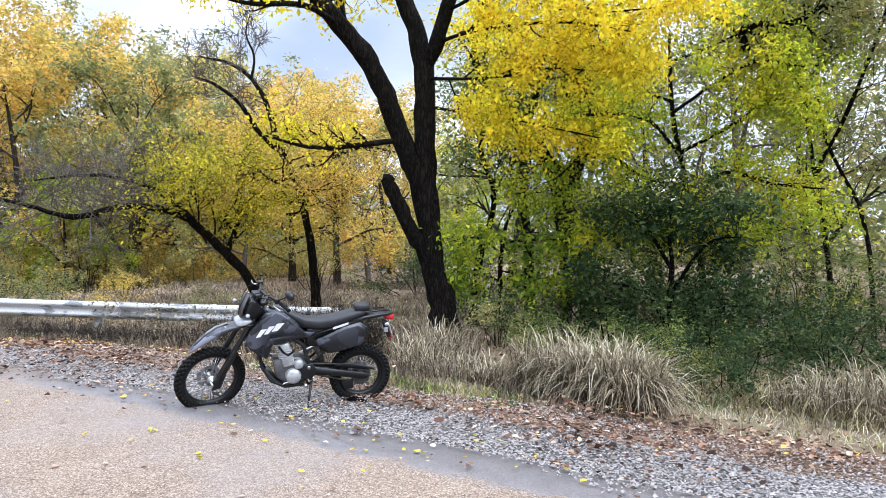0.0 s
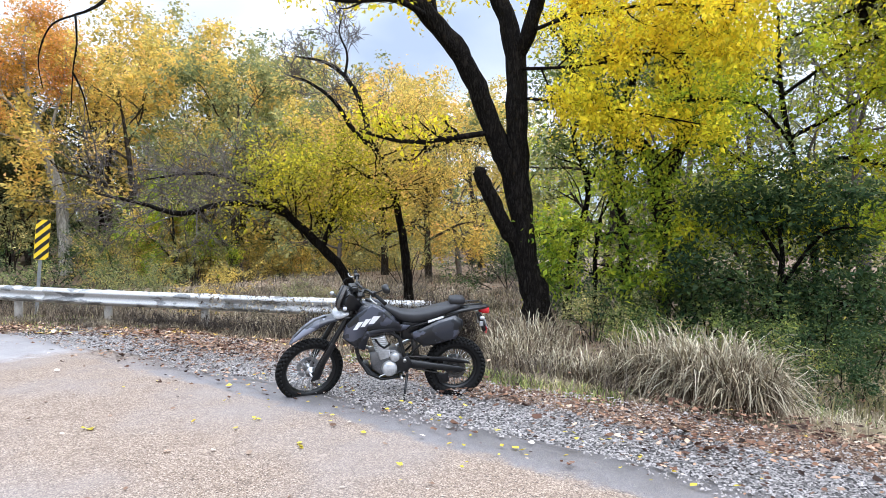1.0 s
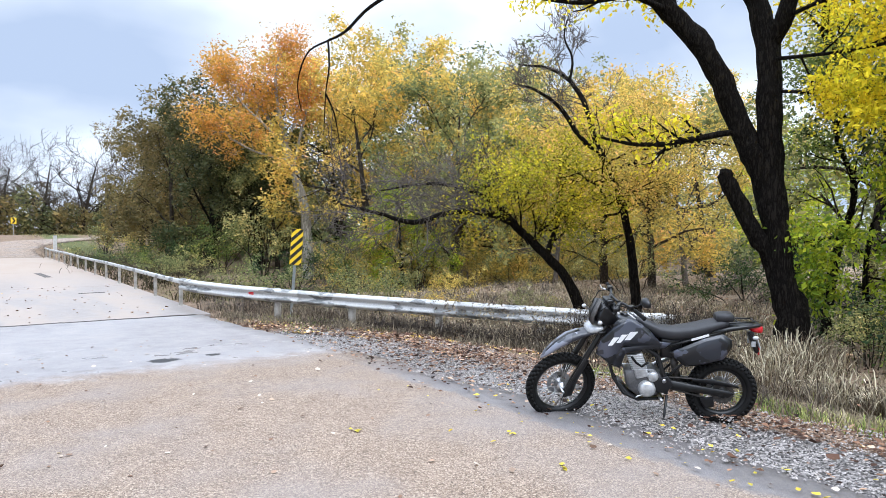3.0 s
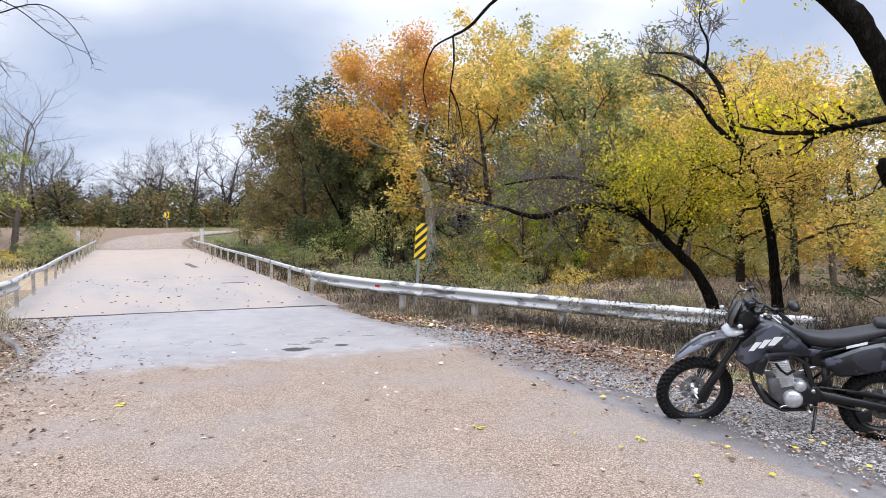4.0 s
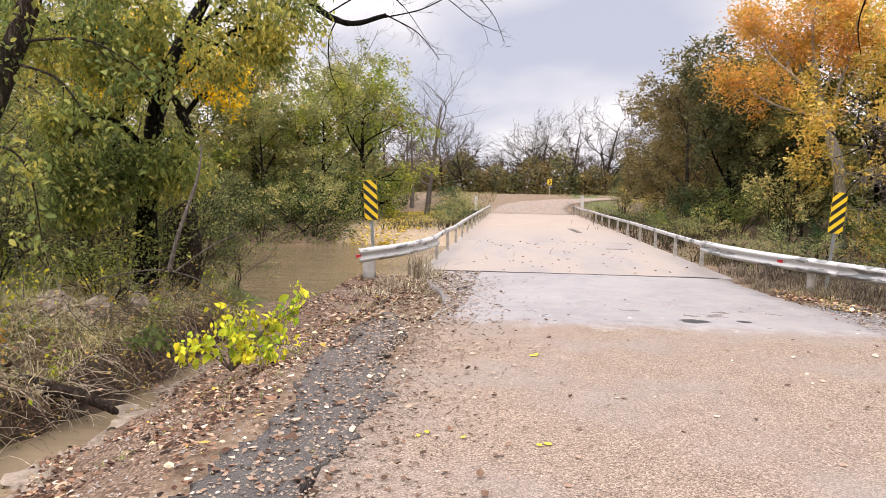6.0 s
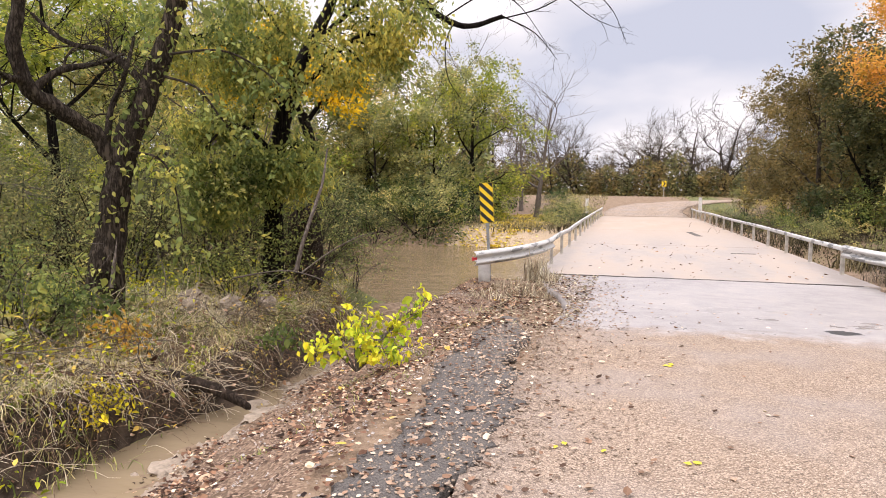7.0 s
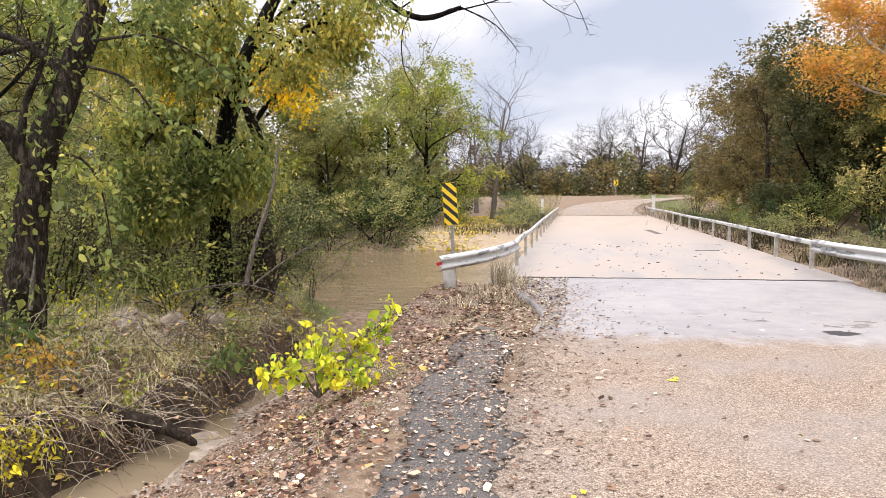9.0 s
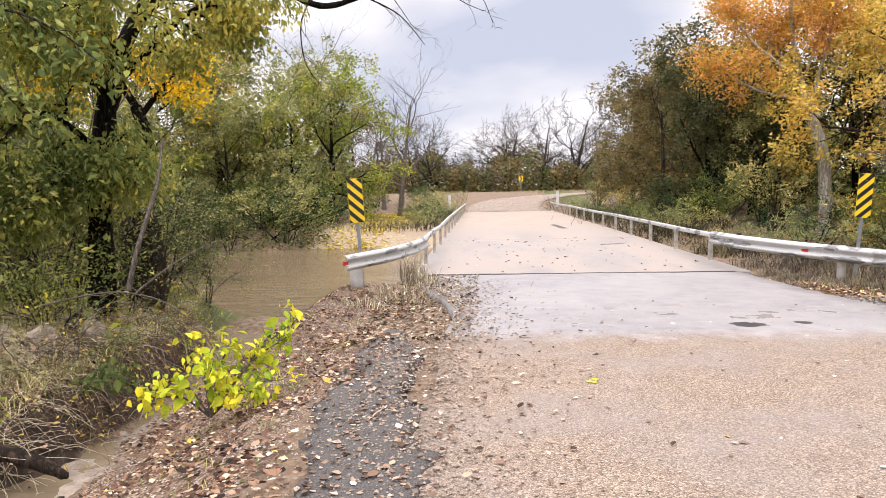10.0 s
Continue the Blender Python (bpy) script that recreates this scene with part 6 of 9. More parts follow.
wood_edge_tree("tall thin tree in the wood with yellow-green leaves", 42, [(14.73, 4.33, -0.5), (14.70, 4.48, 1.33), (14.63, 4.79, 2.80), (14.56, 5.11, 4.40), (14.54, 5.20, 6.12)], [0.085, 0.07, 0.06, 0.05, 0.03],
    [([(14.63, 4.79, 2.80), (13.46, 5.40, 3.09), (12.53, 6.05, 3.03), (11.75, 6.69, 2.77)], [0.04, 0.035, 0.03, 0.012]), ([(14.66, 4.67, 2.43), (13.80, 3.80, 2.72), (13.31, 2.93, 2.78), (12.97, 2.08, 2.58)], [0.04, 0.035, 0.03, 0.012]),
     ([(14.61, 4.92, 3.41), (13.42, 5.52, 3.91), (12.68, 6.24, 4.02), (11.89, 6.89, 3.90)], [0.04, 0.035, 0.03, 0.012]), ([(14.61, 4.92, 3.53), (13.80, 3.83, 3.85), (13.41, 2.97, 4.00), (12.97, 2.20, 3.93)], [0.04, 0.035, 0.03, 0.012]),
     ([(14.57, 5.09, 4.40), (13.76, 4.05, 4.76), (13.38, 3.18, 4.92), (12.95, 2.40, 4.74)], [0.04, 0.03, 0.025, 0.012]), ([(14.56, 5.12, 4.64), (13.90, 5.68, 5.06), (13.29, 5.99, 5.44)], [0.035, 0.03, 0.012]),
     ([(14.55, 5.16, 5.50), (14.05, 4.13, 5.85), (13.69, 3.14, 5.95)], [0.03, 0.025, 0.012]), ([(14.68, 4.58, 1.94), (13.57, 4.95, 2.09), (12.83, 5.43, 1.96), (12.25, 5.93, 1.67)], [0.03, 0.025, 0.02, 0.01]), ([(14.65, 4.74, 2.67), (13.75, 4.10, 2.27), (13.04, 3.47, 1.92)], [0.03, 0.025, 0.012])], L_LIME, 0.09, 6, 42000, (13, 6, 3), 1.15, droop=0.7, flat=0.35, rise=-0.05)
wood_edge_tree("spreading tree at the wood's edge with lime and yellow leaves", 43, [(15.98, 1.93, -0.31), (15.97, 2.13, 1.37), (15.96, 2.44, 3.19)], [0.065, 0.055, 0.045],
    [([(15.96, 2.44, 3.19), (15.52, 2.88, 4.85), (15.08, 3.29, 5.76), (14.79, 3.93, 6.60)], [0.045, 0.04, 0.035, 0.02]),
     ([(15.96, 2.43, 3.07), (15.58, 1.83, 4.53), (15.19, 1.47, 5.77), (14.98, 1.12, 6.76)], [0.045, 0.04, 0.03, 0.015]),
     ([(15.20, 3.08, 5.58), (14.56, 2.43, 6.08), (13.98, 1.84, 6.15)], [0.04, 0.035, 0.02])], L_OLIVE, 0.1, most=13000)
wood_edge_tree("understorey sapling with deep green leaves darkened for canopy shade", 44, [(12.13, 4.55, -0.61), (12.14, 4.51, 0.23), (12.14, 4.49, 1.28)], [0.07, 0.06, 0.045],
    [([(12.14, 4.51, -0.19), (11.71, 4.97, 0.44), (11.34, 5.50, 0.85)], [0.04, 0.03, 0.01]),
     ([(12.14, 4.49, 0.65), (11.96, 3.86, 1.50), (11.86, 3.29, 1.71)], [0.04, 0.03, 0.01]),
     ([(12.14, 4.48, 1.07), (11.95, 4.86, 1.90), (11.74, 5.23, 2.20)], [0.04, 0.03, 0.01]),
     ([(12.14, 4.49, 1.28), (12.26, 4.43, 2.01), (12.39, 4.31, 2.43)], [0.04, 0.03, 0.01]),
     ([(12.14, 4.51, -0.09), (11.89, 3.73, 0.31), (11.78, 3.08, 0.56)], [0.04, 0.03, 0.01])], L_DEEP_SHADE, 0.1, 5, 8000, (8, 5, 4), 0.95)
wood_edge_tree("slim dark trunk among the brush with green leaves", 45, [(17.26, 9.58, -0.4), (17.22, 9.68, 1.30), (17.14, 9.84, 2.75)], [0.18, 0.15, 0.13],
    [([(17.14, 9.84, 2.75), (16.63, 9.98, 4.30), (16.25, 10.08, 5.51), (16.04, 9.83, 6.82)], [0.13, 0.1, 0.08, 0.04])], L_GREEN, most=7000)
wood_edge_tree("slim crooked dark tree beside the large forked tree", 46, [(13.88, 9.65, -0.12), (13.97, 9.49, 1.20), (14.07, 9.30, 1.90)], [0.12, 0.1, 0.08],
    [([(14.07, 9.30, 1.90), (13.97, 9.05, 2.85), (13.66, 9.21, 3.51), (13.54, 9.01, 4.28)], [0.08, 0.06, 0.05, 0.02])], L_GREEN, most=5000)
wood_edge_tree("low leaning tree with yellow-green sprays", 50, [(12.89, 8.31, -0.13), (12.85, 8.38, 0.88), (12.90, 8.29, 1.89)], [0.06, 0.05, 0.04],
    [([(12.88, 8.33, 1.26), (11.91, 8.66, 1.63), (11.33, 8.87, 1.51)], [0.025, 0.02, 0.008]), ([(12.89, 8.31, 1.51), (12.55, 7.38, 1.77), (12.39, 6.44, 1.61)], [0.025, 0.02, 0.008]), ([(12.90, 8.29, 1.89), (12.58, 7.80, 2.49), (12.45, 7.10, 2.59)], [0.025, 0.02, 0.008]), ([(12.87, 8.35, 0.88), (12.55, 7.63, 0.92), (12.46, 6.82, 0.73)], [0.02, 0.015, 0.008]), ([(12.87, 8.35, 0.63), (12.21, 8.54, 0.78), (11.66, 8.71, 0.68)], [0.02, 0.015, 0.008])], L_LIME, 0.11, 4, 4800, (10, 6, 3), 0.8, droop=0.7, flat=0.4, rise=-0.04)
wood_edge_tree("dark ivied trunk deep in the wood", 47, [(15.78, 7.94, -0.24), (15.76, 7.99, 1.21), (15.67, 8.21, 2.51), (15.74, 8.03, 3.37)], [0.15, 0.13, 0.11, 0.10],
    [([(15.74, 8.03, 3.37), (15.75, 7.45, 4.34), (15.67, 7.38, 5.23), (15.56, 7.39, 5.95)], [0.08, 0.1, 0.2, 0.17]), ([(15.74, 8.03, 3.23), (15.16, 8.41, 3.90), (14.44, 9.01, 4.54), (13.70, 9.56, 5.02)], [0.1, 0.09, 0.07, 0.03])], L_GREEN, most=4000)
wood_edge_tree("thin dark tree with a bent bough and dull leaves", 48, [(16.98, 1.21, 0.01), (16.98, 1.35, 1.37), (16.98, 1.59, 2.50)], [0.055, 0.05, 0.04],
    [([(16.98, 1.59, 2.50), (16.57, 2.16, 3.86), (16.15, 2.49, 5.05), (15.96, 2.40, 6.09)], [0.04, 0.035, 0.03, 0.015]), ([(13.85, 3.50, 5.33), (13.88, 3.21, 5.57), (13.72, 2.80, 5.86), (13.47, 2.18, 5.97)], [0.07, 0.08, 0.065, 0.03])], L_OLIVE, most=6000)


def ivy_tree():
    """The forked tree on the bank beyond the stream."""
    base = foot((-8.47, 10.21, 0.37))
    w = Wood(51)
    a, ra = w.trunk(rel([base, (-8.35, 10.31, 1.07), (-8.23, 10.42, 2.02), (-8.01, 10.60, 2.83), (-7.78, 10.78, 3.65), (-7.60, 10.91, 4.47), (-7.46, 11.01, 5.36)], base), [0.27, 0.2, 0.165, 0.15, 0.14, 0.13, 0.1])
    b, rb = w.trunk(rel([(-8.24, 10.41, 1.87), (-8.42, 10.26, 2.31), (-8.64, 9.91, 2.63), (-8.84, 9.57, 2.90), (-8.87, 9.39, 3.43), (-8.72, 9.41, 4.13), (-8.59, 9.40, 4.75)], base), [0.09, 0.105, 0.1, 0.095, 0.085, 0.07, 0.04])
    for line, r in (([(-8.82, 9.59, 2.87), (-8.67, 9.88, 3.18), (-8.53, 10.29, 3.31), (-8.42, 10.78, 3.54)], 0.06), ([(-8.37, 10.30, 2.24), (-8.44, 10.50, 2.76), (-8.49, 10.85, 3.26), (-8.58, 11.17, 3.86)], 0.05), ([(-8.88, 9.53, 3.00), (-8.83, 9.14, 3.00), (-8.80, 8.72, 3.17)], 0.06), ([(-7.96, 10.64, 3.06), (-8.71, 10.80, 3.56), (-9.38, 10.73, 3.74), (-9.94, 10.73, 4.16)], 0.06)):
        tw, rt = w.trunk(rel(line, base), np.linspace(r, 0.02, len(line)), 4, 7)
        w.sprout(tw, rt * 0.7, 0.9, 0, (8, 5, 4), 0.25, 0.03, 0.9, 0.6, False, 0.2)
    w.sprout(a, ra * 0.35, 1.2, 0, (6, 5, 4), 0.2, 0.02, 0.95, 0.6, True, 0.75)
    # ivy and lichen along the trunk
    for k in np.linspace(0, len(a) - 2, 70).astype(int):
        round_it = unit(w.rng.normal(size=(4, 3)) * [1, 1, 0.1])
        w.sites.append(a[k] + (a[k + 1] - a[k]) * w.rng.uniform(0, 1, (4, 1)) + round_it * (ra[k] + 0.02))
    # leaves that hang before the trunk
    for line in ([(-7.67, 10.61, 3.18), (-7.11, 10.52, 3.00), (-6.79, 10.50, 2.64), (-6.57, 10.52, 2.36)], [(-7.61, 10.65, 3.48), (-6.77, 10.51, 3.47), (-6.22, 10.50, 3.24), (-5.88, 10.57, 2.96)], [(-8.08, 10.41, 2.16), (-7.57, 10.31, 2.08), (-7.24, 10.18, 1.72), (-7.06, 10.07, 1.04)]):
        tw, rt = w.trunk(rel(line, base), np.linspace(0.02, 0.006, len(line)), 4, 5)
        w.sprout(tw, rt, 0.5, 1, (0, 9, 3), 0.25, -0.12, 0.9, 0.6, True, 0.3)
    return plant("tree", "forked tree with furrowed bark and bare inner branches on the bank", "tree", base, w, M_BARK_GREY, L_WILLOW, 3, 0.09, 0.08, droop=0.9, narrow=0.6, most=6400, tone="sparse yellow-green leaves", oval=True)


ivy_tree()


def willow_tree():
    """The drooping green tree over the creek, with a bare bough across the sky."""
    base = foot((-8.03, 14.18, 0.31))
    w = Wood(61)
    a, ra = w.trunk(rel([base, (-8.02, 14.19, 1.03), (-7.97, 14.21, 2.06), (-7.80, 14.30, 3.18), (-7.48, 14.47, 4.19), (-7.10, 14.65, 5.01), (-6.91, 14.73, 6.01)], base), [0.22, 0.17, 0.15, 0.15, 0.12, 0.1, 0.07])
    w.finest = 3
    lines = [([(-7.76, 14.33, 3.28), (-6.95, 14.28, 3.99), (-6.40, 14.27, 4.40), (-5.95, 14.18, 4.42)], 0.06), ([(-7.48, 14.47, 4.19), (-6.70, 14.44, 4.82), (-6.15, 14.37, 5.14), (-5.65, 14.32, 5.05)], 0.06),
             ([(-7.85, 14.28, 3.08), (-7.95, 13.31, 3.72), (-8.07, 12.53, 4.12), (-8.14, 11.76, 3.96)], 0.06), ([(-7.93, 14.23, 2.26), (-8.07, 13.47, 2.71), (-8.17, 12.94, 2.76), (-8.25, 12.41, 2.36)], 0.05),
             ([(-7.67, 14.38, 3.58), (-7.50, 13.67, 4.32), (-7.55, 12.85, 4.76)], 0.06), ([(-7.98, 14.21, 1.75), (-7.65, 13.95, 2.2), (-7.45, 13.75, 2.15)], 0.045), ([(-8.00, 14.20, 1.55), (-8.22, 13.50, 1.85), (-8.38, 13.04, 1.56)], 0.04)]
    for line, r in lines:
        tw, rt = w.trunk(rel(line, base), np.linspace(r, 0.015, len(line)), 4, 7)
        w.sprout(tw, rt, 0.95, 0, (11, 6, 4), 0.2, -0.14, 0.9, 0.62, True, 0.12)
    w.finest = 9
    s, rs = w.trunk(rel([(-7.10, 14.65, 5.01), (-7.19, 16.02, 6.24), (-6.46, 17.92, 6.12), (-5.93, 18.60, 5.74), (-5.34, 18.77, 5.57), (-4.59, 18.94, 5.80)], base), [0.1, 0.1, 0.09, 0.08, 0.065, 0.05], 5, 8)
    for line in ([(-5.15, 18.81, 5.63), (-3.86, 19.27, 5.98), (-2.82, 19.61, 6.49), (-2.14, 19.86, 6.10), (-1.79, 19.87, 5.35)], [(-5.93, 18.60, 5.74), (-4.84, 18.88, 6.37), (-3.46, 19.33, 6.40), (-2.54, 19.63, 5.83), (-2.00, 19.76, 5.60)], [(-5.70, 18.67, 5.64), (-5.83, 18.43, 5.10), (-5.72, 18.25, 4.32), (-5.40, 18.23, 3.82)], [(-4.59, 18.94, 5.80), (-3.83, 19.08, 5.41), (-3.30, 19.15, 4.78)], [(-6.22, 18.31, 5.93), (-5.23, 18.38, 6.34), (-4.26, 18.59, 6.05), (-3.51, 18.72, 5.08)]):
        tw, rt = w.trunk(rel(line, base), np.linspace(0.02, 0.006, len(line)), 5, 5)
        w.sprout(tw, rt, 0.8, 1, (0, 8, 3), 0.25, -0.02, 0.7, 0.6, False, 0.15)
    return plant("tree", "drooping green tree over the creek with a bare bough", "tree", base, w, M_BARK, L_WILLOW, 7, 0.095, 0.12, droop=1.1, narrow=0.46, most=27000, tone="hanging yellow-green leaves")


willow_tree()
wood_edge_tree("bright golden tree beyond the bank", 71, [(-10.13, 20.33, 0.11), (-10.12, 20.33, 2.39), (-10.38, 20.22, 3.75)], [0.2, 0.16, 0.13],
    [([(-10.38, 20.22, 3.75), (-10.70, 19.86, 4.77), (-10.86, 19.56, 5.60)], [0.1, 0.08, 0.03]), ([(-10.32, 20.25, 3.45), (-9.75, 20.27, 4.34), (-9.26, 20.24, 4.62)], [0.08, 0.06, 0.03]), ([(-10.65, 20.10, 4.20), (-11.27, 19.36, 4.43), (-11.91, 18.78, 4.81)], [0.08, 0.06, 0.03])], L_SAFFRON, 0.11, 7, 16000, (7, 5, 4), 1.3, M_BARK)


def sycamore():
    base = foot((14.77, 38.93, 0.87))
    w = Wood(81)
    w.trunk(rel([base, (14.61, 39.00, 2.81), (14.08, 39.22, 4.91), (13.68, 39.38, 6.35)], base), [0.34, 0.28, 0.24, 0.2], 4, 10)
    for line, r in (([(13.68, 39.38, 6.35), (13.37, 39.50, 7.95), (13.14, 39.59, 9.87), (13.28, 39.54, 11.46)], 0.15), ([(13.80, 39.33, 6.03), (12.69, 39.23, 7.24), (11.17, 39.23, 8.57), (10.15, 39.13, 9.88)], 0.09), ([(13.99, 39.26, 5.07), (14.21, 38.74, 6.94), (14.37, 38.34, 8.15), (14.52, 37.95, 9.96)], 0.09), ([(13.93, 39.28, 5.71), (12.08, 38.92, 5.92), (10.40, 38.85, 6.62), (9.25, 38.77, 7.62)], 0.07), ([(13.56, 39.43, 6.67), (12.10, 41.03, 9.75), (11.16, 41.34, 10.88)], 0.08), ([(13.68, 39.38, 6.51), (14.88, 39.98, 9.73), (14.56, 40.11, 11.36)], 0.08)):
        b, rb = w.trunk(rel(line, base), np.linspace(r, 0.05, len(line)), 4, 7)
        w.sprout(b, rb * 0.6, 2.0, 0, (8, 5, 4), 0.2, 0.08, 0.9, 0.6, True, 0.38)
    return plant("tree", "tall sycamore with pale bark and amber autumn leaves", "tree", base, w, M_BARK_PALE, L_AMBER, 9, 0.15, 0.3, most=60000, simple=True, narrow=0.65, tone="amber and orange leaves")


sycamore()


# ---------------------------------------------------------------- trees and brush further off
def far_tree(name, label, category, seed, h, wide, leaf, bark, size, per, most, leafy=True, kids=(6, 5, 4), low=0.3, rise=0.06, tone="", bare_top=False, coarse=False):
    w = Wood(seed)
    w.least = 0.022 if coarse else 0.004
    w.finest = 3 if not leafy else 2
    lean = w.rng.normal(0, 0.05, 2) * h
    t, r = w.trunk([(0, 0, -0.2), (lean[0] * 0.3, lean[1] * 0.3, h * 0.2), (lean[0] * 0.6, lean[1] * 0.6, h * 0.45), (lean[0], lean[1], h * 0.75), (lean[0] * 1.3, lean[1] * 1.3, h * 0.95)], np.array([0.028, 0.021, 0.016, 0.009, 0.003]) * h, 4, 8)
    n = 9
    for k in range(n):
        f = low + (0.92 - low) * k / (n - 1)
        i = min(int(f / 0.95 * (len(t) - 1)), len(t) - 1)
        a = k * 2.4 + w.rng.uniform(-0.4, 0.4)
        up = 0.25 + 0.9 * f
        reach = wide * (0.62 - 0.42 * abs(f - 0.5)) * w.rng.uniform(0.85, 1.2)
        w.grow(t[i], (math.cos(a), math.sin(a), up), reach, r[i] * 0.55, 0, kids, 0.2, rise, 0.9, 0.58, leafy and not (bare_top and f > 0.7))
    return plant(name, label, category, (0, 0, -60), w, bark, leaf if leafy else None, per, size, 0.26, narrow=0.68, most=most, tone=tone, simple=True)


def shrub(name, label, category, seed, h, wide, leaf, bark, size, per, most, stems=9, kids=(5, 4), leafy=True, droop=0.35, scatter=0.1, tone=""):
    w = Wood(seed)
    w.finest = 1 if leafy else 9
    for k in range(stems):
        a = k * 2.4 + w.rng.uniform(-0.5, 0.5)
        s = w.rng.uniform(0.1, 0.9)
        p = (0.15 * wide * math.cos(a) * s, 0.15 * wide * math.sin(a) * s, -0.1)
        w.grow(p, (math.cos(a) * s * wide / h * 0.9, math.sin(a) * s * wide / h * 0.9, 1.0), h * w.rng.uniform(0.65, 1.05), 0.012 * h, 0, kids, 0.16, 0.02, 0.75, 0.5, leafy)
    return plant(name, label, category, (0, 0, -60), w, bark, leaf if leafy else None, per, size, scatter, droop=droop, most=most, foliage="foliage", stem="wood", tone=tone, simple=True)


KINDS = {
    "gold": far_tree("tree", "autumn tree with yellow leaves in the far wood", "tree", 101, 11, 7.5, L_BRASS, M_BARK_GREY, 0.22, 11, 14500),
    "lime": far_tree("tree", "tree turning from green to yellow in the far wood", "tree", 102, 10, 7, L_LIME, M_BARK, 0.195, 10, 12500, low=0.14),
    "olive": far_tree("tree", "dull green broad tree in the far wood", "tree", 103, 11, 7.5, L_OLIVE, M_BARK_GREY, 0.22, 11, 14000, low=0.14),
    "green": far_tree("tree", "leafy green tree beside the creek", "tree", 104, 10.5, 7, L_CREEK, M_BARK, 0.205, 10, 12500, low=0.15),
    "dusk": far_tree("tree", "dense dark evergreen tree", "tree", 105, 9.5, 7, L_DUSK, M_BARK, 0.225, 12, 15500, low=0.1, kids=(7, 6, 4)),
    "rust": far_tree("tree", "thinning tree with brownish leaves", "tree", 106, 9.5, 7, L_RUST, M_BARK_GREY, 0.215, 11, 15000, low=0.1, kids=(7, 6, 4)),
    "bare": far_tree("tree", "leafless tree with fine grey twigs", "tree", 107, 10, 8, None, M_TWIG, 0.2, 0, 0, False, (6, 4, 4)),
    "bare_far": far_tree("tree", "leafless grey tree on the skyline", "tree", 108, 10, 8, None, M_BARK_GREY, 0.15, 0, 0, False, (6, 4, 3), coarse=True, low=0.25),
    "drab_far": far_tree("tree", "thin brown tree on the skyline", "tree", 109, 9.0, 8.0, L_DRAB, M_BARK_GREY, 0.13, 8, 9000, True, (7, 5, 4), low=0.15, coarse=True, tone="thin brown leaves"),
    "brush_green": shrub("shrub", "leafy green brush at the wood's edge", "shrub", 111, 2.4, 2.6, L_GREEN, M_BARK_GREY, 0.105, 7, 2800),
    "brush_fine": shrub("shrub", "fine-leaved green and yellow shrub", "shrub", 116, 2.6, 2.8, L_MOSS, M_BARK_GREY, 0.078, 9, 5200),
    "brush_olive": shrub("shrub", "olive and brown autumn brush", "shrub", 112, 2.8, 2.8, L_OLIVE, M_BARK_GREY, 0.11, 7, 2800),
    "brush_gold": shrub("shrub", "low shrub with yellow leaves", "shrub", 113, 2.6, 2.6, L_BRASS, M_BARK_GREY, 0.10, 6, 3000),
    "brush_dark": shrub("shrub", "tangled evergreen brush in shade-darkened green", "shrub", 114, 2.2, 2.8, L_DEEP_SHADE, M_BARK, 0.10, 9, 3000),
    "brush_bare": shrub("shrub", "leafless tangle of grey brushwood", "shrub", 115, 2.2, 2.4, None, M_TWIG, 0.1, 0, 0, 9, (5, 4), False),
}


def plant_at(kind, x, y, size=1.0, turn=0.0, squash=1.0):
    src = KINDS[kind]
    m = Matrix.Translation((x, y, float(land_z(x, y)) - 0.1)) @ Matrix.Rotation(turn, 4, "Z")
    ob = copy_thing(src, m)
    ob.scale = (size * squash, size * squash, size)
    return tagged(ob, group="wood round the creek")


def stand(kinds, where, rng, size=(0.85, 1.2)):
    for x, y in where:
        plant_at(kinds[int(rng.integers(len(kinds)))], x, y, float(rng.uniform(*size)), float(rng.uniform(0, 6.28)), float(rng.uniform(0.9, 1.15)))


rng = np.random.default_rng(77)
# right bank beyond the bridge: dark and brownish trees by the road
for kind, x, y, s in (("dusk", 12.6, 50.0, 0.92), ("rust", 12.0, 58.5, 0.98), ("rust", 11.5, 68.0, 0.92), ("dusk", 17.5, 56.0, 1.02), ("rust", 16.5, 66.0, 1.0), ("rust", 15.0, 76.0, 0.85), ("olive", 19, 82, 0.85), ("rust", 15.5, 61.0, 1.1), ("bare", 14, 99, 0.9), ("rust", 21.0, 73.0, 1.1), ("bare", 15.0, 80, 0.75), ("dusk", 14.5, 46.0, 0.85)):
    plant_at(kind, x, y, s, x * 1.7, 1.05)
# behind the sycamore and the slanting tree
for kind, x, y, s in (("gold", 18.6, 38.0, 0.95), ("olive", 25.5, 42.0, 1.12), ("gold", 24, 33, 0.72), ("gold", 20.5, 46, 1.15), ("olive", 30.5, 37.5, 1.0), ("gold", 28.5, 29.5, 0.7), ("gold", 32, 25, 0.74), ("lime", 17.5, 33, 0.5), ("bare", 26, 22, 0.6), ("bare", 22.5, 27, 0.55), ("lime", 30, 19, 0.6), ("dusk", 22, 50, 1.0), ("olive", 15.5, 45.5, 0.6), ("olive", 29, 47, 1.2), ("gold", 25, 39, 1.05), ("olive", 34, 43, 1.2), ("gold", 36, 33, 0.95)):
    plant_at(kind, x, y, s, x * 2.3, 1.0)
for kind, (x, y, z), s in (("olive", (20.48, 32.80, 4.64), 0.98), ("gold", (23.55, 21.96, 4.52), 0.66), ("gold", (23.67, 24.84, 4.63), 0.7)):
    plant_at(kind, x, y, s, x * 1.3, 1.0)
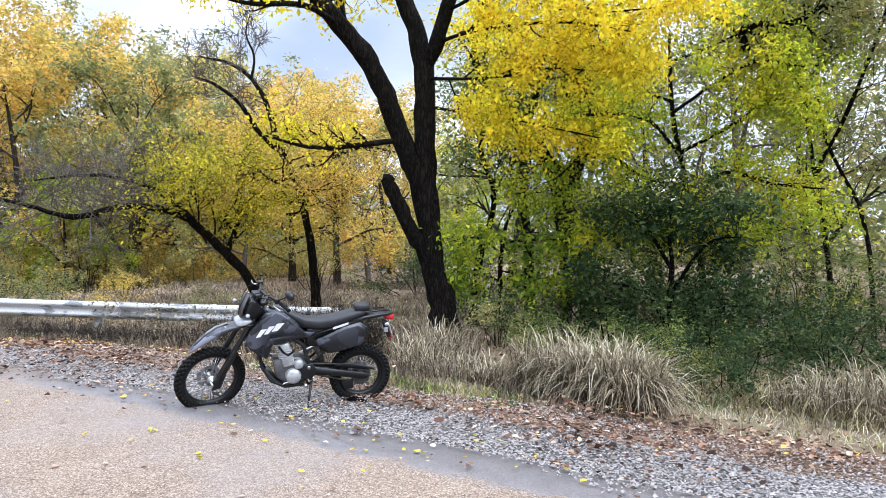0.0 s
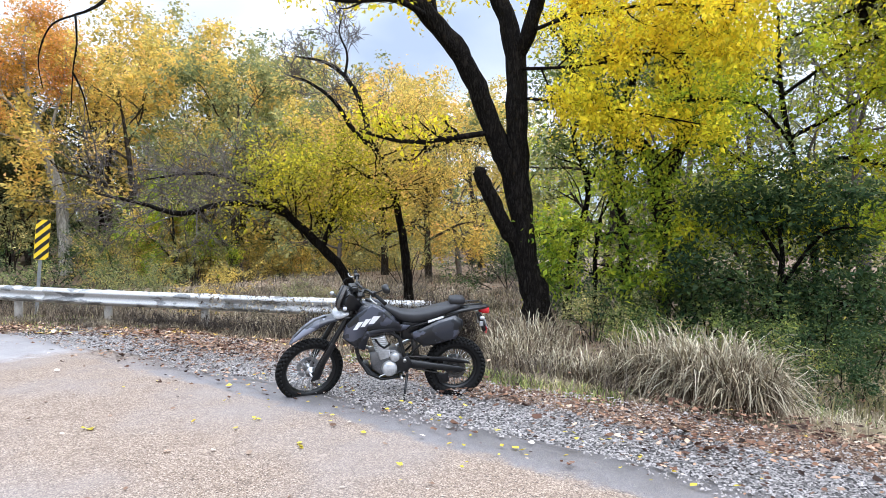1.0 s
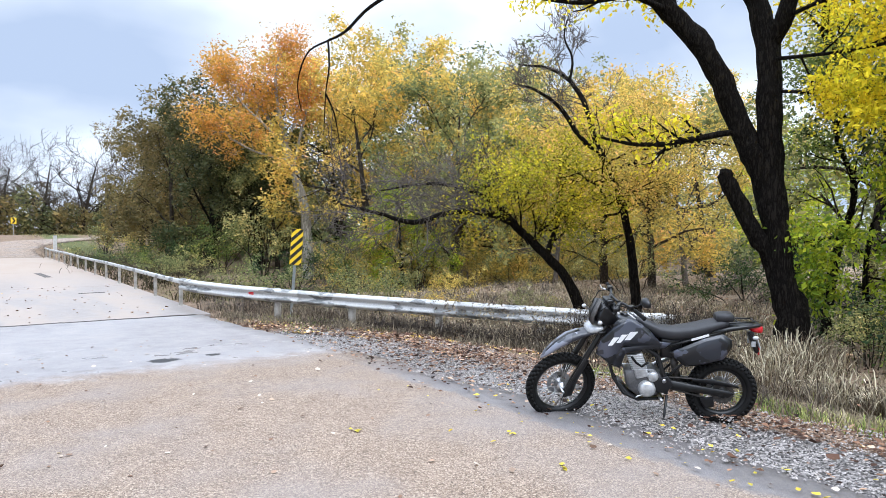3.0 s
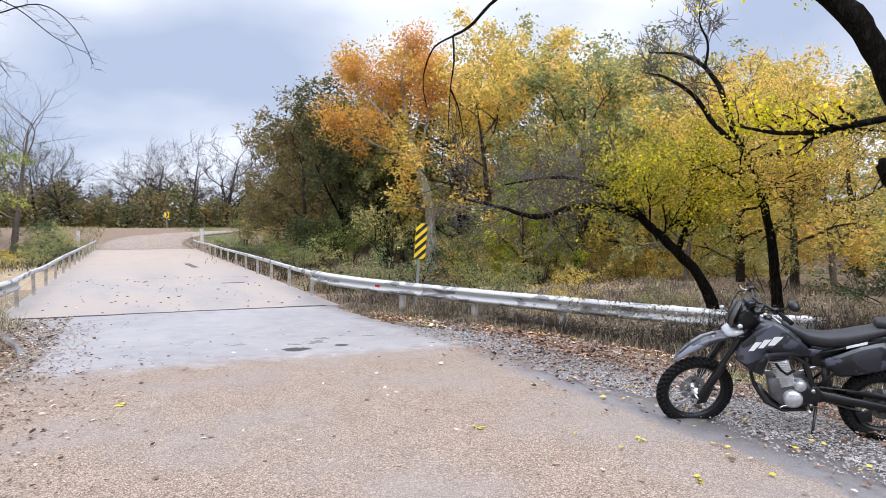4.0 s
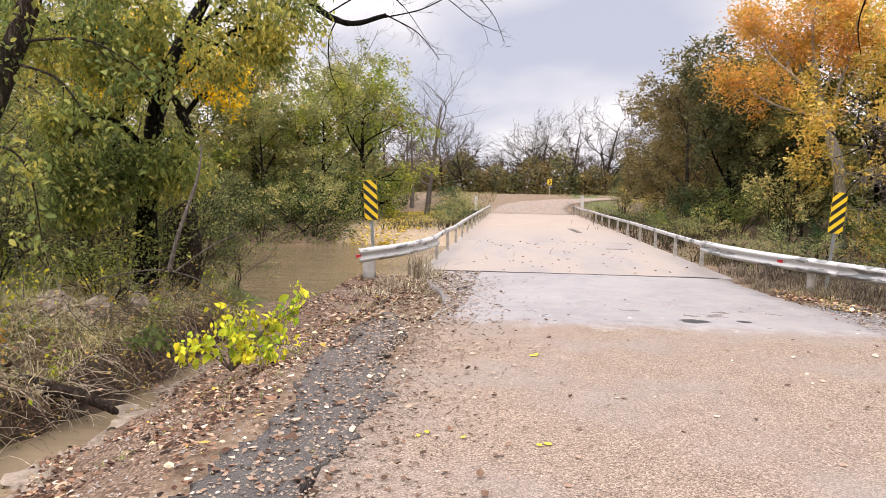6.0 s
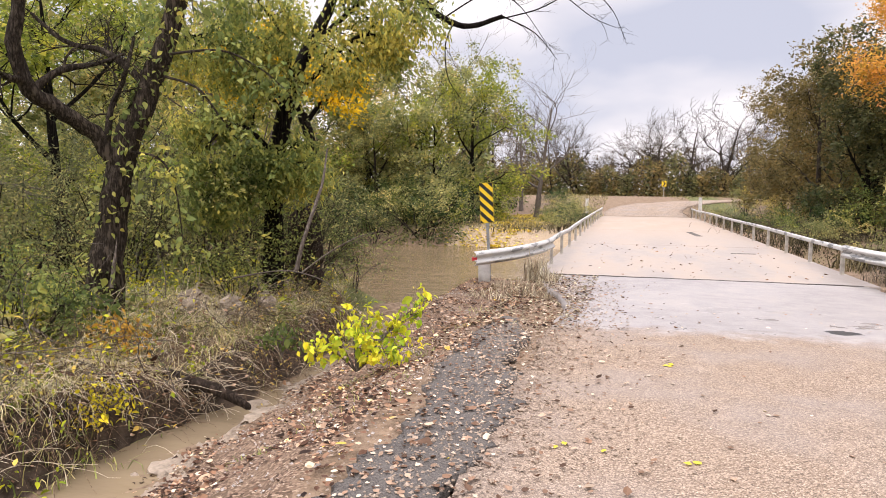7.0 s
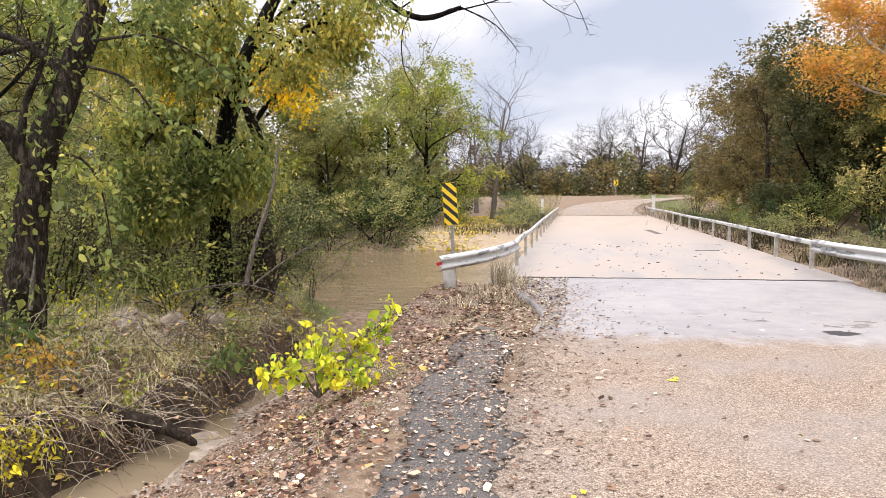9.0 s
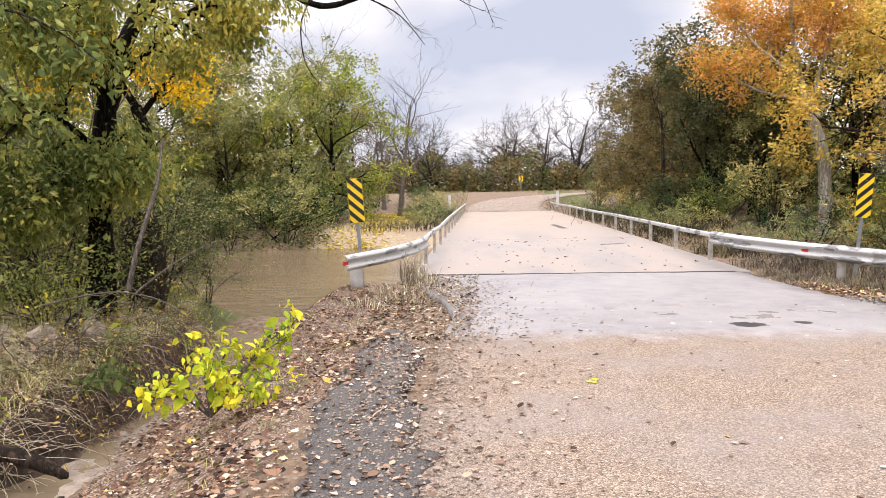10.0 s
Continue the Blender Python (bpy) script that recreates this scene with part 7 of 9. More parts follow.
# the wood on the right
# the last four, mostly out of view, are added to block low sky light
for kind, x, y, s in (("olive", 22, 12.5, 0.75), ("olive", 25, 8.0, 0.72), ("olive", 27, 3.0, 0.8), ("bare", 19, 4.0, 0.8), ("bare", 20.5, 9.5, 0.7), ("bare", 18, -1.5, 0.8), ("bare", 25, -2, 0.85), ("olive", 23, -7, 0.8), ("olive", 17.5, -6.5, 0.8), ("olive", 29, -3, 1.0), ("olive", 20, -10, 0.9), ("green", 14.5, -9, 0.9)):
    plant_at(kind, x, y, s, x * 3.1, 1.0)
# the far bank on the left
for kind, x, y, s in (("green", -12.8, 53, 0.86), ("olive", -15.5, 48.5, 0.84), ("olive", -18, 46, 0.9), ("green", -23, 44.5, 0.95), ("olive", -29, 42, 1.0), ("green", -14.2, 59, 0.92), ("green", -14.2, 47.5, 0.66), ("olive", -17.0, 44.5, 0.55), ("olive", -20.5, 43.2, 0.6), ("lime", -25.5, 42.0, 0.65), ("bare", -9.0, 61, 1.0), ("bare", -15.5, 54, 1.15), ("olive", -34, 38, 1.1), ("gold", -21, 51, 0.95), ("bare", -26, 50, 1.2), ("bare", -11.5, 70, 0.9), ("rust", -15, 75, 0.85)):
    plant_at(kind, x, y, s, x * 1.9, 1.0)
# the wood on the left behind the stream
for kind, x, y, s in (("green", -14, 15.5, 0.62), ("olive", -16, 20.5, 0.7), ("green", -20, 17.5, 0.7), ("olive", -19, 25, 0.75), ("olive", -24, 21.5, 0.7), ("bare", -15, 12.5, 0.6), ("green", -26, 29, 1.0), ("bare", -22, 12, 0.8), ("bare", -12.5, 18.5, 0.6)):
    plant_at(kind, x, y, s, x * 2.9, 1.0)
# the skyline past the bend
for i, x in enumerate(np.linspace(-40, 40, 24)):
    plant_at(("bare_far", "drab_far", "drab_far")[i % 3], float(x), float(109 + 4 * math.sin(i * 2.1)), float(0.74 + 0.2 * math.sin(i * 1.7)), i * 1.1, 1.1)
for x, y, s in ((6.5, 107.0, 1.0), (11.0, 106.0, 1.05), (-9.0, 104.0, 0.8), (1.2, 108.0, 0.85)):
    plant_at("bare_far", x, y, s, x * 1.1, 1.15)

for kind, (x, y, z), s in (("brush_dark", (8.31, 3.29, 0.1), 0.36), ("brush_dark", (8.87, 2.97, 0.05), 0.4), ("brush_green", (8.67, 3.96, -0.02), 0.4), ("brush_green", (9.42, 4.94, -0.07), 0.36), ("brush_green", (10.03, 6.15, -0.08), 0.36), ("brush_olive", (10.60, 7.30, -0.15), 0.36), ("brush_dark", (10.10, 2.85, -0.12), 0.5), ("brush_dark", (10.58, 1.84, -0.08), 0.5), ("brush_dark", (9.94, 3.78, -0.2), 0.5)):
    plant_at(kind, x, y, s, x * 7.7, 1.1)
# brush along the verges past the bridge
for i, (x, y, s) in enumerate(((5.8, 64, 0.25), (7.5, 67, 0.3), (6.6, 71, 0.25), (9.6, 75, 0.5), (-6.6, 64, 0.5), (-6.5, 61, 0.5), (-7.6, 69, 0.6), (-13, 74, 0.8), (-13, 66, 0.9), (-6.6, 57, 0.5), (-6.4, 53, 0.5), (-6.2, 49, 0.5), (-5.2, 60, 0.4), (13, 101, 1.0), (-10, 84, 0.9), (-8.5, 80, 0.6))):
    plant_at(("brush_olive", "brush_bare", "brush_dark", "brush_green")[i % 4], x, y, s, i * 1.3, 1.2)
for i, (x, y, s) in enumerate(((5.0, 23.5, 0.3), (6.6, 21.8, 0.34), (5.2, 38.5, 0.4), (6.2, 41, 0.45), (7.6, 37.2, 0.5), (5.2, 45, 0.4), (8.6, 35, 0.5), (9.8, 33.6, 0.55), (6.4, 36.2, 0.45), (5.4, 50, 0.4), (5.6, 55, 0.45), (7.0, 48, 0.6))):
    plant_at(("brush_olive", "brush_dark", "brush_bare", "brush_green")[i % 4], x, y, s, i * 2.1, 1.3)
for i, (x, y, s) in enumerate(((4.6, 19.7, 0.4), (5.4, 20.2, 0.42), (6.3, 20.3, 0.42), (7.2, 20.5, 0.45), (5.0, 20.9, 0.4), (8.2, 20.3, 0.45), (-4.8, 44, 0.5), (-5.0, 47, 0.55), (-4.7, 50.5, 0.5), (-5.2, 41.5, 0.4), (-5.0, 54, 0.5))):
    plant_at(("brush_bare", "brush_olive", "brush_bare", "brush_dark")[i % 4], x, y, s, i * 2.7, 1.3)
plant_at("brush_bare", 3.75, 62.8, 0.72, 1.0, 0.9)
for kind, x, y, s in (("brush_dark", -5.3, 52.0, 0.6), ("brush_olive", -5.8, 57.0, 0.65), ("brush_dark", -6.4, 60.5, 0.75), ("brush_olive", -5.0, 47.5, 0.5), ("brush_dark", -7.2, 64.0, 0.8), ("brush_bare", -4.9, 55.0, 0.55)):
    plant_at(kind, x, y, s, x * 3.3, 1.2)
for i, (x, y, s) in enumerate(((9.6, 13.2, 0.34), (10.8, 15.6, 0.3), (12.5, 19.5, 0.4), (9.0, 17.4, 0.36), (15.0, 17.2, 0.42), (10.2, 21.5, 0.42), (16.5, 21.5, 0.5), (13.5, 22.8, 0.45), (11.5, 11.8, 0.32), (8.4, 19.2, 0.32))):
    plant_at(("brush_bare", "brush_olive", "brush_bare", "brush_gold")[i % 4], x, y, s, i * 1.9, 1.2)
for i in range(16):
    plant_at(("brush_olive", "brush_dark", "brush_fine", "brush_green", "brush_dark")[i % 5], -12.6 - 1.3 * i, 39.9 + 1.1 * math.sin(i * 2.3), 1.0 + 0.35 * math.sin(i * 1.7), i * 1.3, 1.25)
for kind, x, y, s in (("brush_dark", 21.0, 16.0, 0.8), ("brush_bare", 23.0, 18.5, 0.9), ("brush_dark", 24.0, 14.8, 0.9), ("brush_olive", 20.0, 20.0, 0.7), ("brush_bare", 18.5, 13.5, 0.6), ("brush_olive", 19.5, 11.2, 0.6), ("brush_dark", 26.0, 19.0, 1.0), ("brush_bare", 17.2, 17.5, 0.5)):
    plant_at(kind, x, y, s, x * 2.1, 1.2)
# brush in belts
for x, y, s in ((9.6, 46, 1.0), (11, 42.5, 1.1), (13, 36.5, 1.15), (10.5, 53, 1.1), (9.5, 62, 0.9), (16, 35.0, 1.2), (8.8, 70, 0.9), (12.5, 40, 1.2), (18.5, 33.5, 1.1)):
    stand(("brush_dark", "brush_olive", "brush_gold", "brush_green"), [(x, y)], rng, (s, s * 1.1))
stand(("brush_gold", "brush_olive", "brush_gold", "brush_bare"), [(float(x), float(y)) for x, y in zip(rng.uniform(14, 34, 26), rng.uniform(29, 37, 26))], rng)
stand(("brush_dark", "brush_olive", "brush_dark", "brush_bare"), [(float(x), float(y)) for x, y in zip(rng.uniform(15, 24, 14), rng.uniform(-6, 14, 14))], rng, (0.6, 0.95))
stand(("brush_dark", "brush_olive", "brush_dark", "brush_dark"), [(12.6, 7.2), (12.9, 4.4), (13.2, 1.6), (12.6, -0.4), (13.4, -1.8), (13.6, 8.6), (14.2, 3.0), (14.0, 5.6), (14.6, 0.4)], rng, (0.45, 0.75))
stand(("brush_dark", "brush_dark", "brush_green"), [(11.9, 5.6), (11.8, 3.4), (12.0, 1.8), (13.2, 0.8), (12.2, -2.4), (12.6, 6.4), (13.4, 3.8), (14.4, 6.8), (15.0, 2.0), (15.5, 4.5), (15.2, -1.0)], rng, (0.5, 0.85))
stand(("brush_olive", "brush_green", "brush_dark", "brush_dark"), [(float(x), float(y)) for x, y in zip(rng.uniform(-30, -12.3, 26), rng.uniform(42.5, 48, 26))], rng, (1.0, 1.7))
stand(("brush_fine",), [(-9.3, 15.4), (-10.4, 17.0), (-8.8, 17.6), (-11.6, 14.2), (-11.2, 18.6), (-12.5, 16.4), (-13.5, 19.4), (-10.2, 13.0), (-12.0, 12.0), (-14.5, 17.6), (-13.2, 10.4), (-11.2, 10.6), (-10.6, 8.2), (-16, 14.6)], rng, (0.75, 1.05))
for src in KINDS.values():
    for ob in (*src.children_recursive, src):
        bpy.data.objects.remove(ob)


# ---------------------------------------------------------------- ground cover: grass, weeds, litter, stones
rng = np.random.default_rng(5)


def strewn(n, x0, x1, y0, y1, lift=0.0, power=1.0):
    x = x0 + (x1 - x0) * rng.uniform(0, 1, n) ** power
    return on_land(x, rng.uniform(y0, y1, n), lift)


def off_bend(p):
    """Only the points beside the road that bends away past the bridge."""
    line = np.array(fine_bend)
    near = np.sqrt(((p[:, None, :2] - line[None]) ** 2).sum(-1)).min(1)
    return p[near > 3.6]


def clumped(groups, each, x0, x1, y0, y1, spread):
    """Roots gathered in clumps of uneven size."""
    cx, cy = rng.uniform(x0, x1, groups), rng.uniform(y0, y1, groups)
    k = rng.integers(groups, size=groups * each)
    s = (spread * rng.lognormal(0, 0.4, groups))[k]
    return on_land(cx[k] + s * rng.normal(size=len(k)), cy[k] + s * rng.normal(size=len(k)), -0.02)


def stuff(name, label, category, me):
    return thing(name, label, category, kind="stuff", me=me)


def pave_z(x, y):
    """The height of whatever lies on top: pavement or land."""
    z = land_z(x, y)
    on = (x > -2.5 - 0.8 * ease(13.5, 18.0, y)) & (x < 3.75) & (y < 18.9)
    tar = (x > -3.6) & ~on & (y < 12)
    return np.where(on, np.maximum(z, road_z(y) + 0.002), np.where(tar, np.maximum(z, road_z(y) + 0.004), z))


def top(x, y, lift):
    return np.stack([x, y, pave_z(x, y) + lift], -1)


def arching_mesh(name, roots, a, height, reach, width, rng, material):
    """Long blades that rise, arch over and hang; a: the way each leans, reach: how far its tip goes out."""
    n = len(roots)
    a = a + rng.normal(0, 0.9, n)
    out = np.stack([np.cos(a), np.sin(a), np.zeros(n)], -1)
    side = np.stack([-np.sin(a), np.cos(a), np.zeros(n)], -1)
    h = (height * rng.uniform(0.5, 1.15, n))[:, None]
    far = (reach * rng.uniform(0.15, 1.3, n))[:, None]
    hang = rng.uniform(0.7, 1.75, n)[:, None]
    w = (width * rng.uniform(0.6, 1.3, n))[:, None] * 0.5
    sway = side * (h * rng.normal(0, 0.10, n)[:, None])
    rows = []
    for t, k in ((0.0, 0.8), (0.3, 1.0), (0.55, 1.0), (0.78, 0.75), (1.0, 0.1)):
        c = roots + out * far * t**1.6 + sway * t * t + np.array([0, 0, 1.0]) * h * (1.75 * t - hang * t**2.3)
        rows += [c - side * w * k, c + side * w * k]
    v = np.stack(rows, 1).reshape(-1, 3)
    i = np.arange(n)[:, None] * 10
    return quick_mesh(name, v, np.concatenate([i + [q, q + 1, q + 3, q + 2] for q in (0, 2, 4, 6)], 1).reshape(-1, 4), material)


def grass_clump(x, y, n, h, wide, label, lean=0.8, inner=None, outer=None, width=0.008, droop=1.0, arch=0.0):
    """A tussock: a dense brown heart under long arching blades."""
    r = np.random.default_rng(int(abs(x * 97 + y * 31)) + n)
    g = float(land_z(x, y))
    ob = thing("grass_clump", label, "grass", Matrix.Translation((x, y, g)), "dry grass tussocks")
    if arch:
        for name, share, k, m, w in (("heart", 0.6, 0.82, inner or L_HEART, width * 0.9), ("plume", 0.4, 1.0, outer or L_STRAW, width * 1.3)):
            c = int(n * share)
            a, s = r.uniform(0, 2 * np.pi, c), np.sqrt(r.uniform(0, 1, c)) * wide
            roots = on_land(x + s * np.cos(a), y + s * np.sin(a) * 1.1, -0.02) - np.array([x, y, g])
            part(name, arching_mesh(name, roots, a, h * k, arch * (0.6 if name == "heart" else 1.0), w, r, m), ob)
        return ob
    for name, share, k, m, w, ln in (("heart", 0.62, 0.85, inner or L_VINE, width * 0.8, lean), ("plume", 0.38, 1.15, outer or L_STRAW, width * 1.25, lean * 1.2)):
        c = int(n * share)
        a, s = r.uniform(0, 2 * np.pi, c), np.sqrt(r.uniform(0, 1, c)) * wide
        roots = on_land(x + s * np.cos(a), y + s * np.sin(a) * 0.8, -0.02) - np.array([x, y, g])
        part(name, blades_mesh(name, roots, h * k, w, ln, r, m, droop), ob)
    return ob


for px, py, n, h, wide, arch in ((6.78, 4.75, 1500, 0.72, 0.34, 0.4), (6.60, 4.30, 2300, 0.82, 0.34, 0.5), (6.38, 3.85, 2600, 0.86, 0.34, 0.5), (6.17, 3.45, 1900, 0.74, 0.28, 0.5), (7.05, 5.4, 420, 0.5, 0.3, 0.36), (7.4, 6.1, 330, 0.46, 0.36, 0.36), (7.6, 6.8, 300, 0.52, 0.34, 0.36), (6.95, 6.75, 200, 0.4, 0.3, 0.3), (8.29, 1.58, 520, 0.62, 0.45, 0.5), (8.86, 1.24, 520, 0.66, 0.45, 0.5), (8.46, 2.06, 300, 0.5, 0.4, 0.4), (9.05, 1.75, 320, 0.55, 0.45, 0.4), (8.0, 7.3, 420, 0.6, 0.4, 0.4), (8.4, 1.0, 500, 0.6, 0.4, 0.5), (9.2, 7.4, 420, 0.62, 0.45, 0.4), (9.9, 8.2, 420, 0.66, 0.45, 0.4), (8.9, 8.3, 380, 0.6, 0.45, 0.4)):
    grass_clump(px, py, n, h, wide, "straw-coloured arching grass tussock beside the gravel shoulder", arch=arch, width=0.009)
for px, py, n, h, wide in ((-3.55, 17.9, 260, 0.7, 0.26), (-3.8, 16.2, 170, 0.3, 0.4), (-3.3, 15.3, 160, 0.26, 0.4), (-4.0, 14.8, 150, 0.26, 0.4), (-3.1, 16.8, 130, 0.24, 0.3), (-3.25, 17.6, 220, 0.34, 0.25), (-2.95, 15.9, 120, 0.16, 0.35), (-3.2, 18.4, 160, 0.4, 0.2)):
    grass_clump(px, py, n, h, wide, "dry brown grass tuft at the guardrail end", inner=L_VINE, outer=L_STRAW, width=0.008, arch=0.3)

stuff("verge_weeds", "dull brown weeds thick along the verge", "weeds", blades_mesh("verge_weeds", np.concatenate([clumped(60, 45, 5.9, 8.5, 4.0, 10.0, 0.25), clumped(80, 40, 6.8, 11, -4, 9, 0.3)]), 0.36, 0.009, 0.7, rng, L_WEED))
stuff("matted_grass", "flattened dry grass on the verge beside the gravel", "grass", blades_mesh("matted_grass", np.concatenate([clumped(70, 45, 5.6, 8.2, -2.5, 4.6, 0.22), strewn(2600, 5.6, 8.4, -2.5, 4.6)]), 0.13, 0.008, 1.3, rng, L_STRAW))
stuff("hollow_weeds", "dull green weeds in the shaded hollow", "weeds", blades_mesh("hollow_weeds", clumped(70, 45, 7.4, 11.5, -4, 6, 0.3), 0.4, 0.011, 0.8, rng, L_DRYGRASS))
def rail_x(y):
    return np.interp(y, (9.3, 12.3, 15.1, 16.8, 18.3, 19.8), (8.5, 7.05, 5.8, 4.95, 4.15, 3.6))


gy = rng.uniform(8.5, 18.8, 4500)
gx = rail_x(gy) - 1.5 * rng.uniform(0, 1, 4500) ** 1.5 * np.abs(np.sin(gy * 2.3) * 0.5 + 0.6)
stuff("rail_weeds", "short withered weeds before the guardrail", "weeds", blades_mesh("rail_weeds", on_land(gx, gy, -0.02), 0.2, 0.008, 0.9, rng, L_WEED))
gy = rng.uniform(8.5, 18.8, 4200)
gx = rail_x(gy) - 0.3 - 1.7 * rng.uniform(0, 1, 4200)
stuff("rail_leaves", "russet leaves blown against the weeds", "leaves", litter_mesh("rail_leaves", on_land(gx, gy, 0.012), rng, L_FALLEN, 0.055))
gy = rng.uniform(8.0, 20.5, 7000)
gx = rail_x(gy) + 0.1 + 3.0 * rng.uniform(0, 1, 7000)
stuff("bank_weeds", "mixed dry weeds and grass behind the guardrail", "weeds", blades_mesh("bank_weeds", on_land(gx, gy, -0.02), 0.42 * (0.6 + 0.5 * np.abs(np.sin(gx * 3.1 + gy * 2.3))), 0.011, 0.8, rng, L_WEED))
def stalk_weeds(name, label, n, seed):
    """Tall dead weeds: dark stems with short side twigs, thickest where the rail sinks into them."""
    w = Wood(seed)
    for _ in range(n):
        y = 8.4 + 6.0 * w.rng.uniform(0, 1) ** 1.8
        x = float(rail_x(y)) - 0.12 - 0.55 * w.rng.uniform(0, 1) ** 1.4
        p = np.array([x, y, float(land_z(x, y)) - 0.03])
        d = unit(np.array([w.rng.normal(0, 0.18), w.rng.normal(0, 0.18), 1.0]))
        h = (0.32 + 0.52 * float(ease(12.0, 10.0, y))) * w.rng.uniform(0.55, 1.15)
        w.limb([p, p + d * h * 0.5, p + d * h], [0.006, 0.005, 0.003], 3)
        for k in range(5):
            q = p + d * h * w.rng.uniform(0.4, 1.0)
            e = unit(d + w.rng.normal(0, 0.6, 3)) * h * 0.22
            w.limb([q, q + e], [0.003, 0.002], 3)
            w.sites.append(np.stack([q + e * u for u in (0.5, 0.8, 1.0)]))
    sites = np.concatenate(w.sites)
    stuff(name, label, "weeds", w.wood_mesh(name, M_STALK_DARK))
    stuff("weed_heads", "dark shrivelled seed heads on dead weeds", "weeds", leaves_at("weed_heads", sites[::2], w.rng, L_DARKWEED, 0.032, 0.2, 0.6, simple=True))


M_STALK_DARK = bark_material("dead_weed_stalk", (0.02, 0.016, 0.013), (0.12, 0.095, 0.075), 30.0, 0.003)
L_DARKWEED = leaf_material("shrivelled_weed_heads", [(0.0, (0.014, 0.012, 0.011)), (0.5, (0.05, 0.042, 0.036)), (1.0, (0.15, 0.12, 0.09))], 0.6, 0.15, 0.7, 0.8, 1.2)
stalk_weeds("dead_weed_stalks", "dark dead weed stalks standing before the guardrail", 950, 88)
# withered weeds in front of and behind the long guardrail
n = 4200
mid_t = rng.uniform(0, 1, 90)[rng.integers(90, size=n)]
t = np.clip(mid_t + rng.normal(0, 0.008, n), 0, 1)
tall = (0.16 + 0.34 * ease(0.5, 0.15, t)) * (0.6 + 0.7 * np.abs(np.sin(mid_t * 311)))
gx, gy = 8.7 - 4.9 * t + rng.normal(0, 0.18, n) + 0.12 + 0.55 * np.sin(mid_t * 173), 8.3 + 10.5 * t + rng.normal(0, 0.16, n)
ok = gx > 5.25 - 1.6 * ease(13, 18, gy)
stuff("weeds", "withered brown weeds crowding the guardrail", "weeds", blades_mesh("weeds", on_land(gx[ok], gy[ok], -0.02), tall[ok], 0.009, 0.8, rng, L_WEED))
n = 260
t = rng.uniform(0, 0.45, n)
gx, gy = 8.3 - 4.9 * t + rng.normal(0, 0.3, n) + 0.35, 8.3 + 10.5 * t + rng.normal(0, 0.3, n)
roots = on_land(gx, gy)
stuff("seed_heads", "dark dry seed heads on tall weed stalks", "weeds", leaves_at("seed_heads", np.repeat(roots, 9, 0) + rng.normal(0, 0.02, (n * 9, 3)) + np.array([0, 0, 1]) * rng.uniform(0.2, 0.8, (n * 9, 1)), rng, L_WEED, 0.05, 0.2, 0.5))
stuff("verge_grass", "mixed dry and green verge grass below the trees", "grass", blades_mesh("verge_grass", np.concatenate([clumped(60, 30, 5.7, 9.5, -4, 9, 0.3), strewn(2500, 9, 14, -4, 14), strewn(800, 5.5, 6.1, 4.5, 9)]), 0.18, 0.010, 0.7, rng, L_WEED))
stuff("green_grass", "short green grass along the verge", "grass", blades_mesh("green_grass", np.concatenate([strewn(1300, 5.4, 6.0, 4.5, 8.5), strewn(1500, 6.2, 12, -3, 9), clumped(14, 40, 4.2, 5.6, 14, 18.5, 0.2)]), 0.13, 0.01, 0.6, rng, L_GRASS))
stuff("flat_weeds", "clumps of withered weeds on the flat behind the guardrail", "weeds", blades_mesh("flat_weeds", np.concatenate([clumped(150, 45, 7.5, 20, 9.5, 25, 0.3), clumped(80, 45, 13, 25, 10, 22, 0.4)]), 0.42, 0.014, 0.9, rng, L_WEED))
stuff("flat_straw", "pale dry grass on the flat behind the guardrail", "grass", blades_mesh("flat_straw", clumped(110, 40, 8, 21, 9.5, 25, 0.3), 0.42, 0.012, 1.0, rng, L_STRAW))
stuff("flat_green", "dull green weeds on the flat behind the guardrail", "weeds", blades_mesh("flat_green", clumped(60, 40, 8, 20, 9.5, 24, 0.25), 0.32, 0.014, 0.9, rng, L_DRYGRASS))
stuff("flat_leaves", "pale dead leaves strewn on the flat behind the guardrail", "leaves", litter_mesh("flat_leaves", strewn(4200, 8, 20, 9.5, 26, 0.02), rng, L_FADED, 0.09))
path = clumped(60, 70, -10.6, -7.2, 38.5, 66, 0.6)
stuff("path_leaves", "yellow leaves strewn on the far bank", "leaves", litter_mesh("path_leaves", path + [0, 0, 0.05], rng, L_YELLOWED, 0.13))
stuff("bank_brush", "pale dry grass on the far creek bank", "grass", blades_mesh("bank_brush", np.concatenate([clumped(110, 40, 9, 26, 18, 34, 0.4), strewn(1500, 5, 12, 40, 60)]), 0.4, 0.02, 0.9, rng, L_WEED))
stuff("bridge_weeds", "dull weeds on the slope beside the bridge", "weeds", blades_mesh("bridge_weeds", clumped(120, 40, 3.9, 11, 34, 60, 0.5), 0.55, 0.03, 0.6, rng, L_BRAMBLE))
brush = clumped(60, 90, 4.1, 8.5, 22, 50, 0.45)
brush[:, 2] += np.abs(rng.normal(0, 0.35, len(brush)))
stuff("bramble", "dark tangled bramble along the bridge verge", "weeds", leaves_at("bramble", brush, rng, L_BRAMBLE, 0.1))
stuff("far_verge", "rough grass on the verges past the bridge", "grass", blades_mesh("far_verge", np.concatenate([off_bend(strewn(2800, 3.8, 14, 60, 100)), strewn(2600, -10, -3.8, 58, 100), strewn(2200, -14, -3.8, 42, 58), strewn(1500, -30, -4, 90, 106)]), 0.3, 0.035, 0.9, rng, L_DRYGRASS))

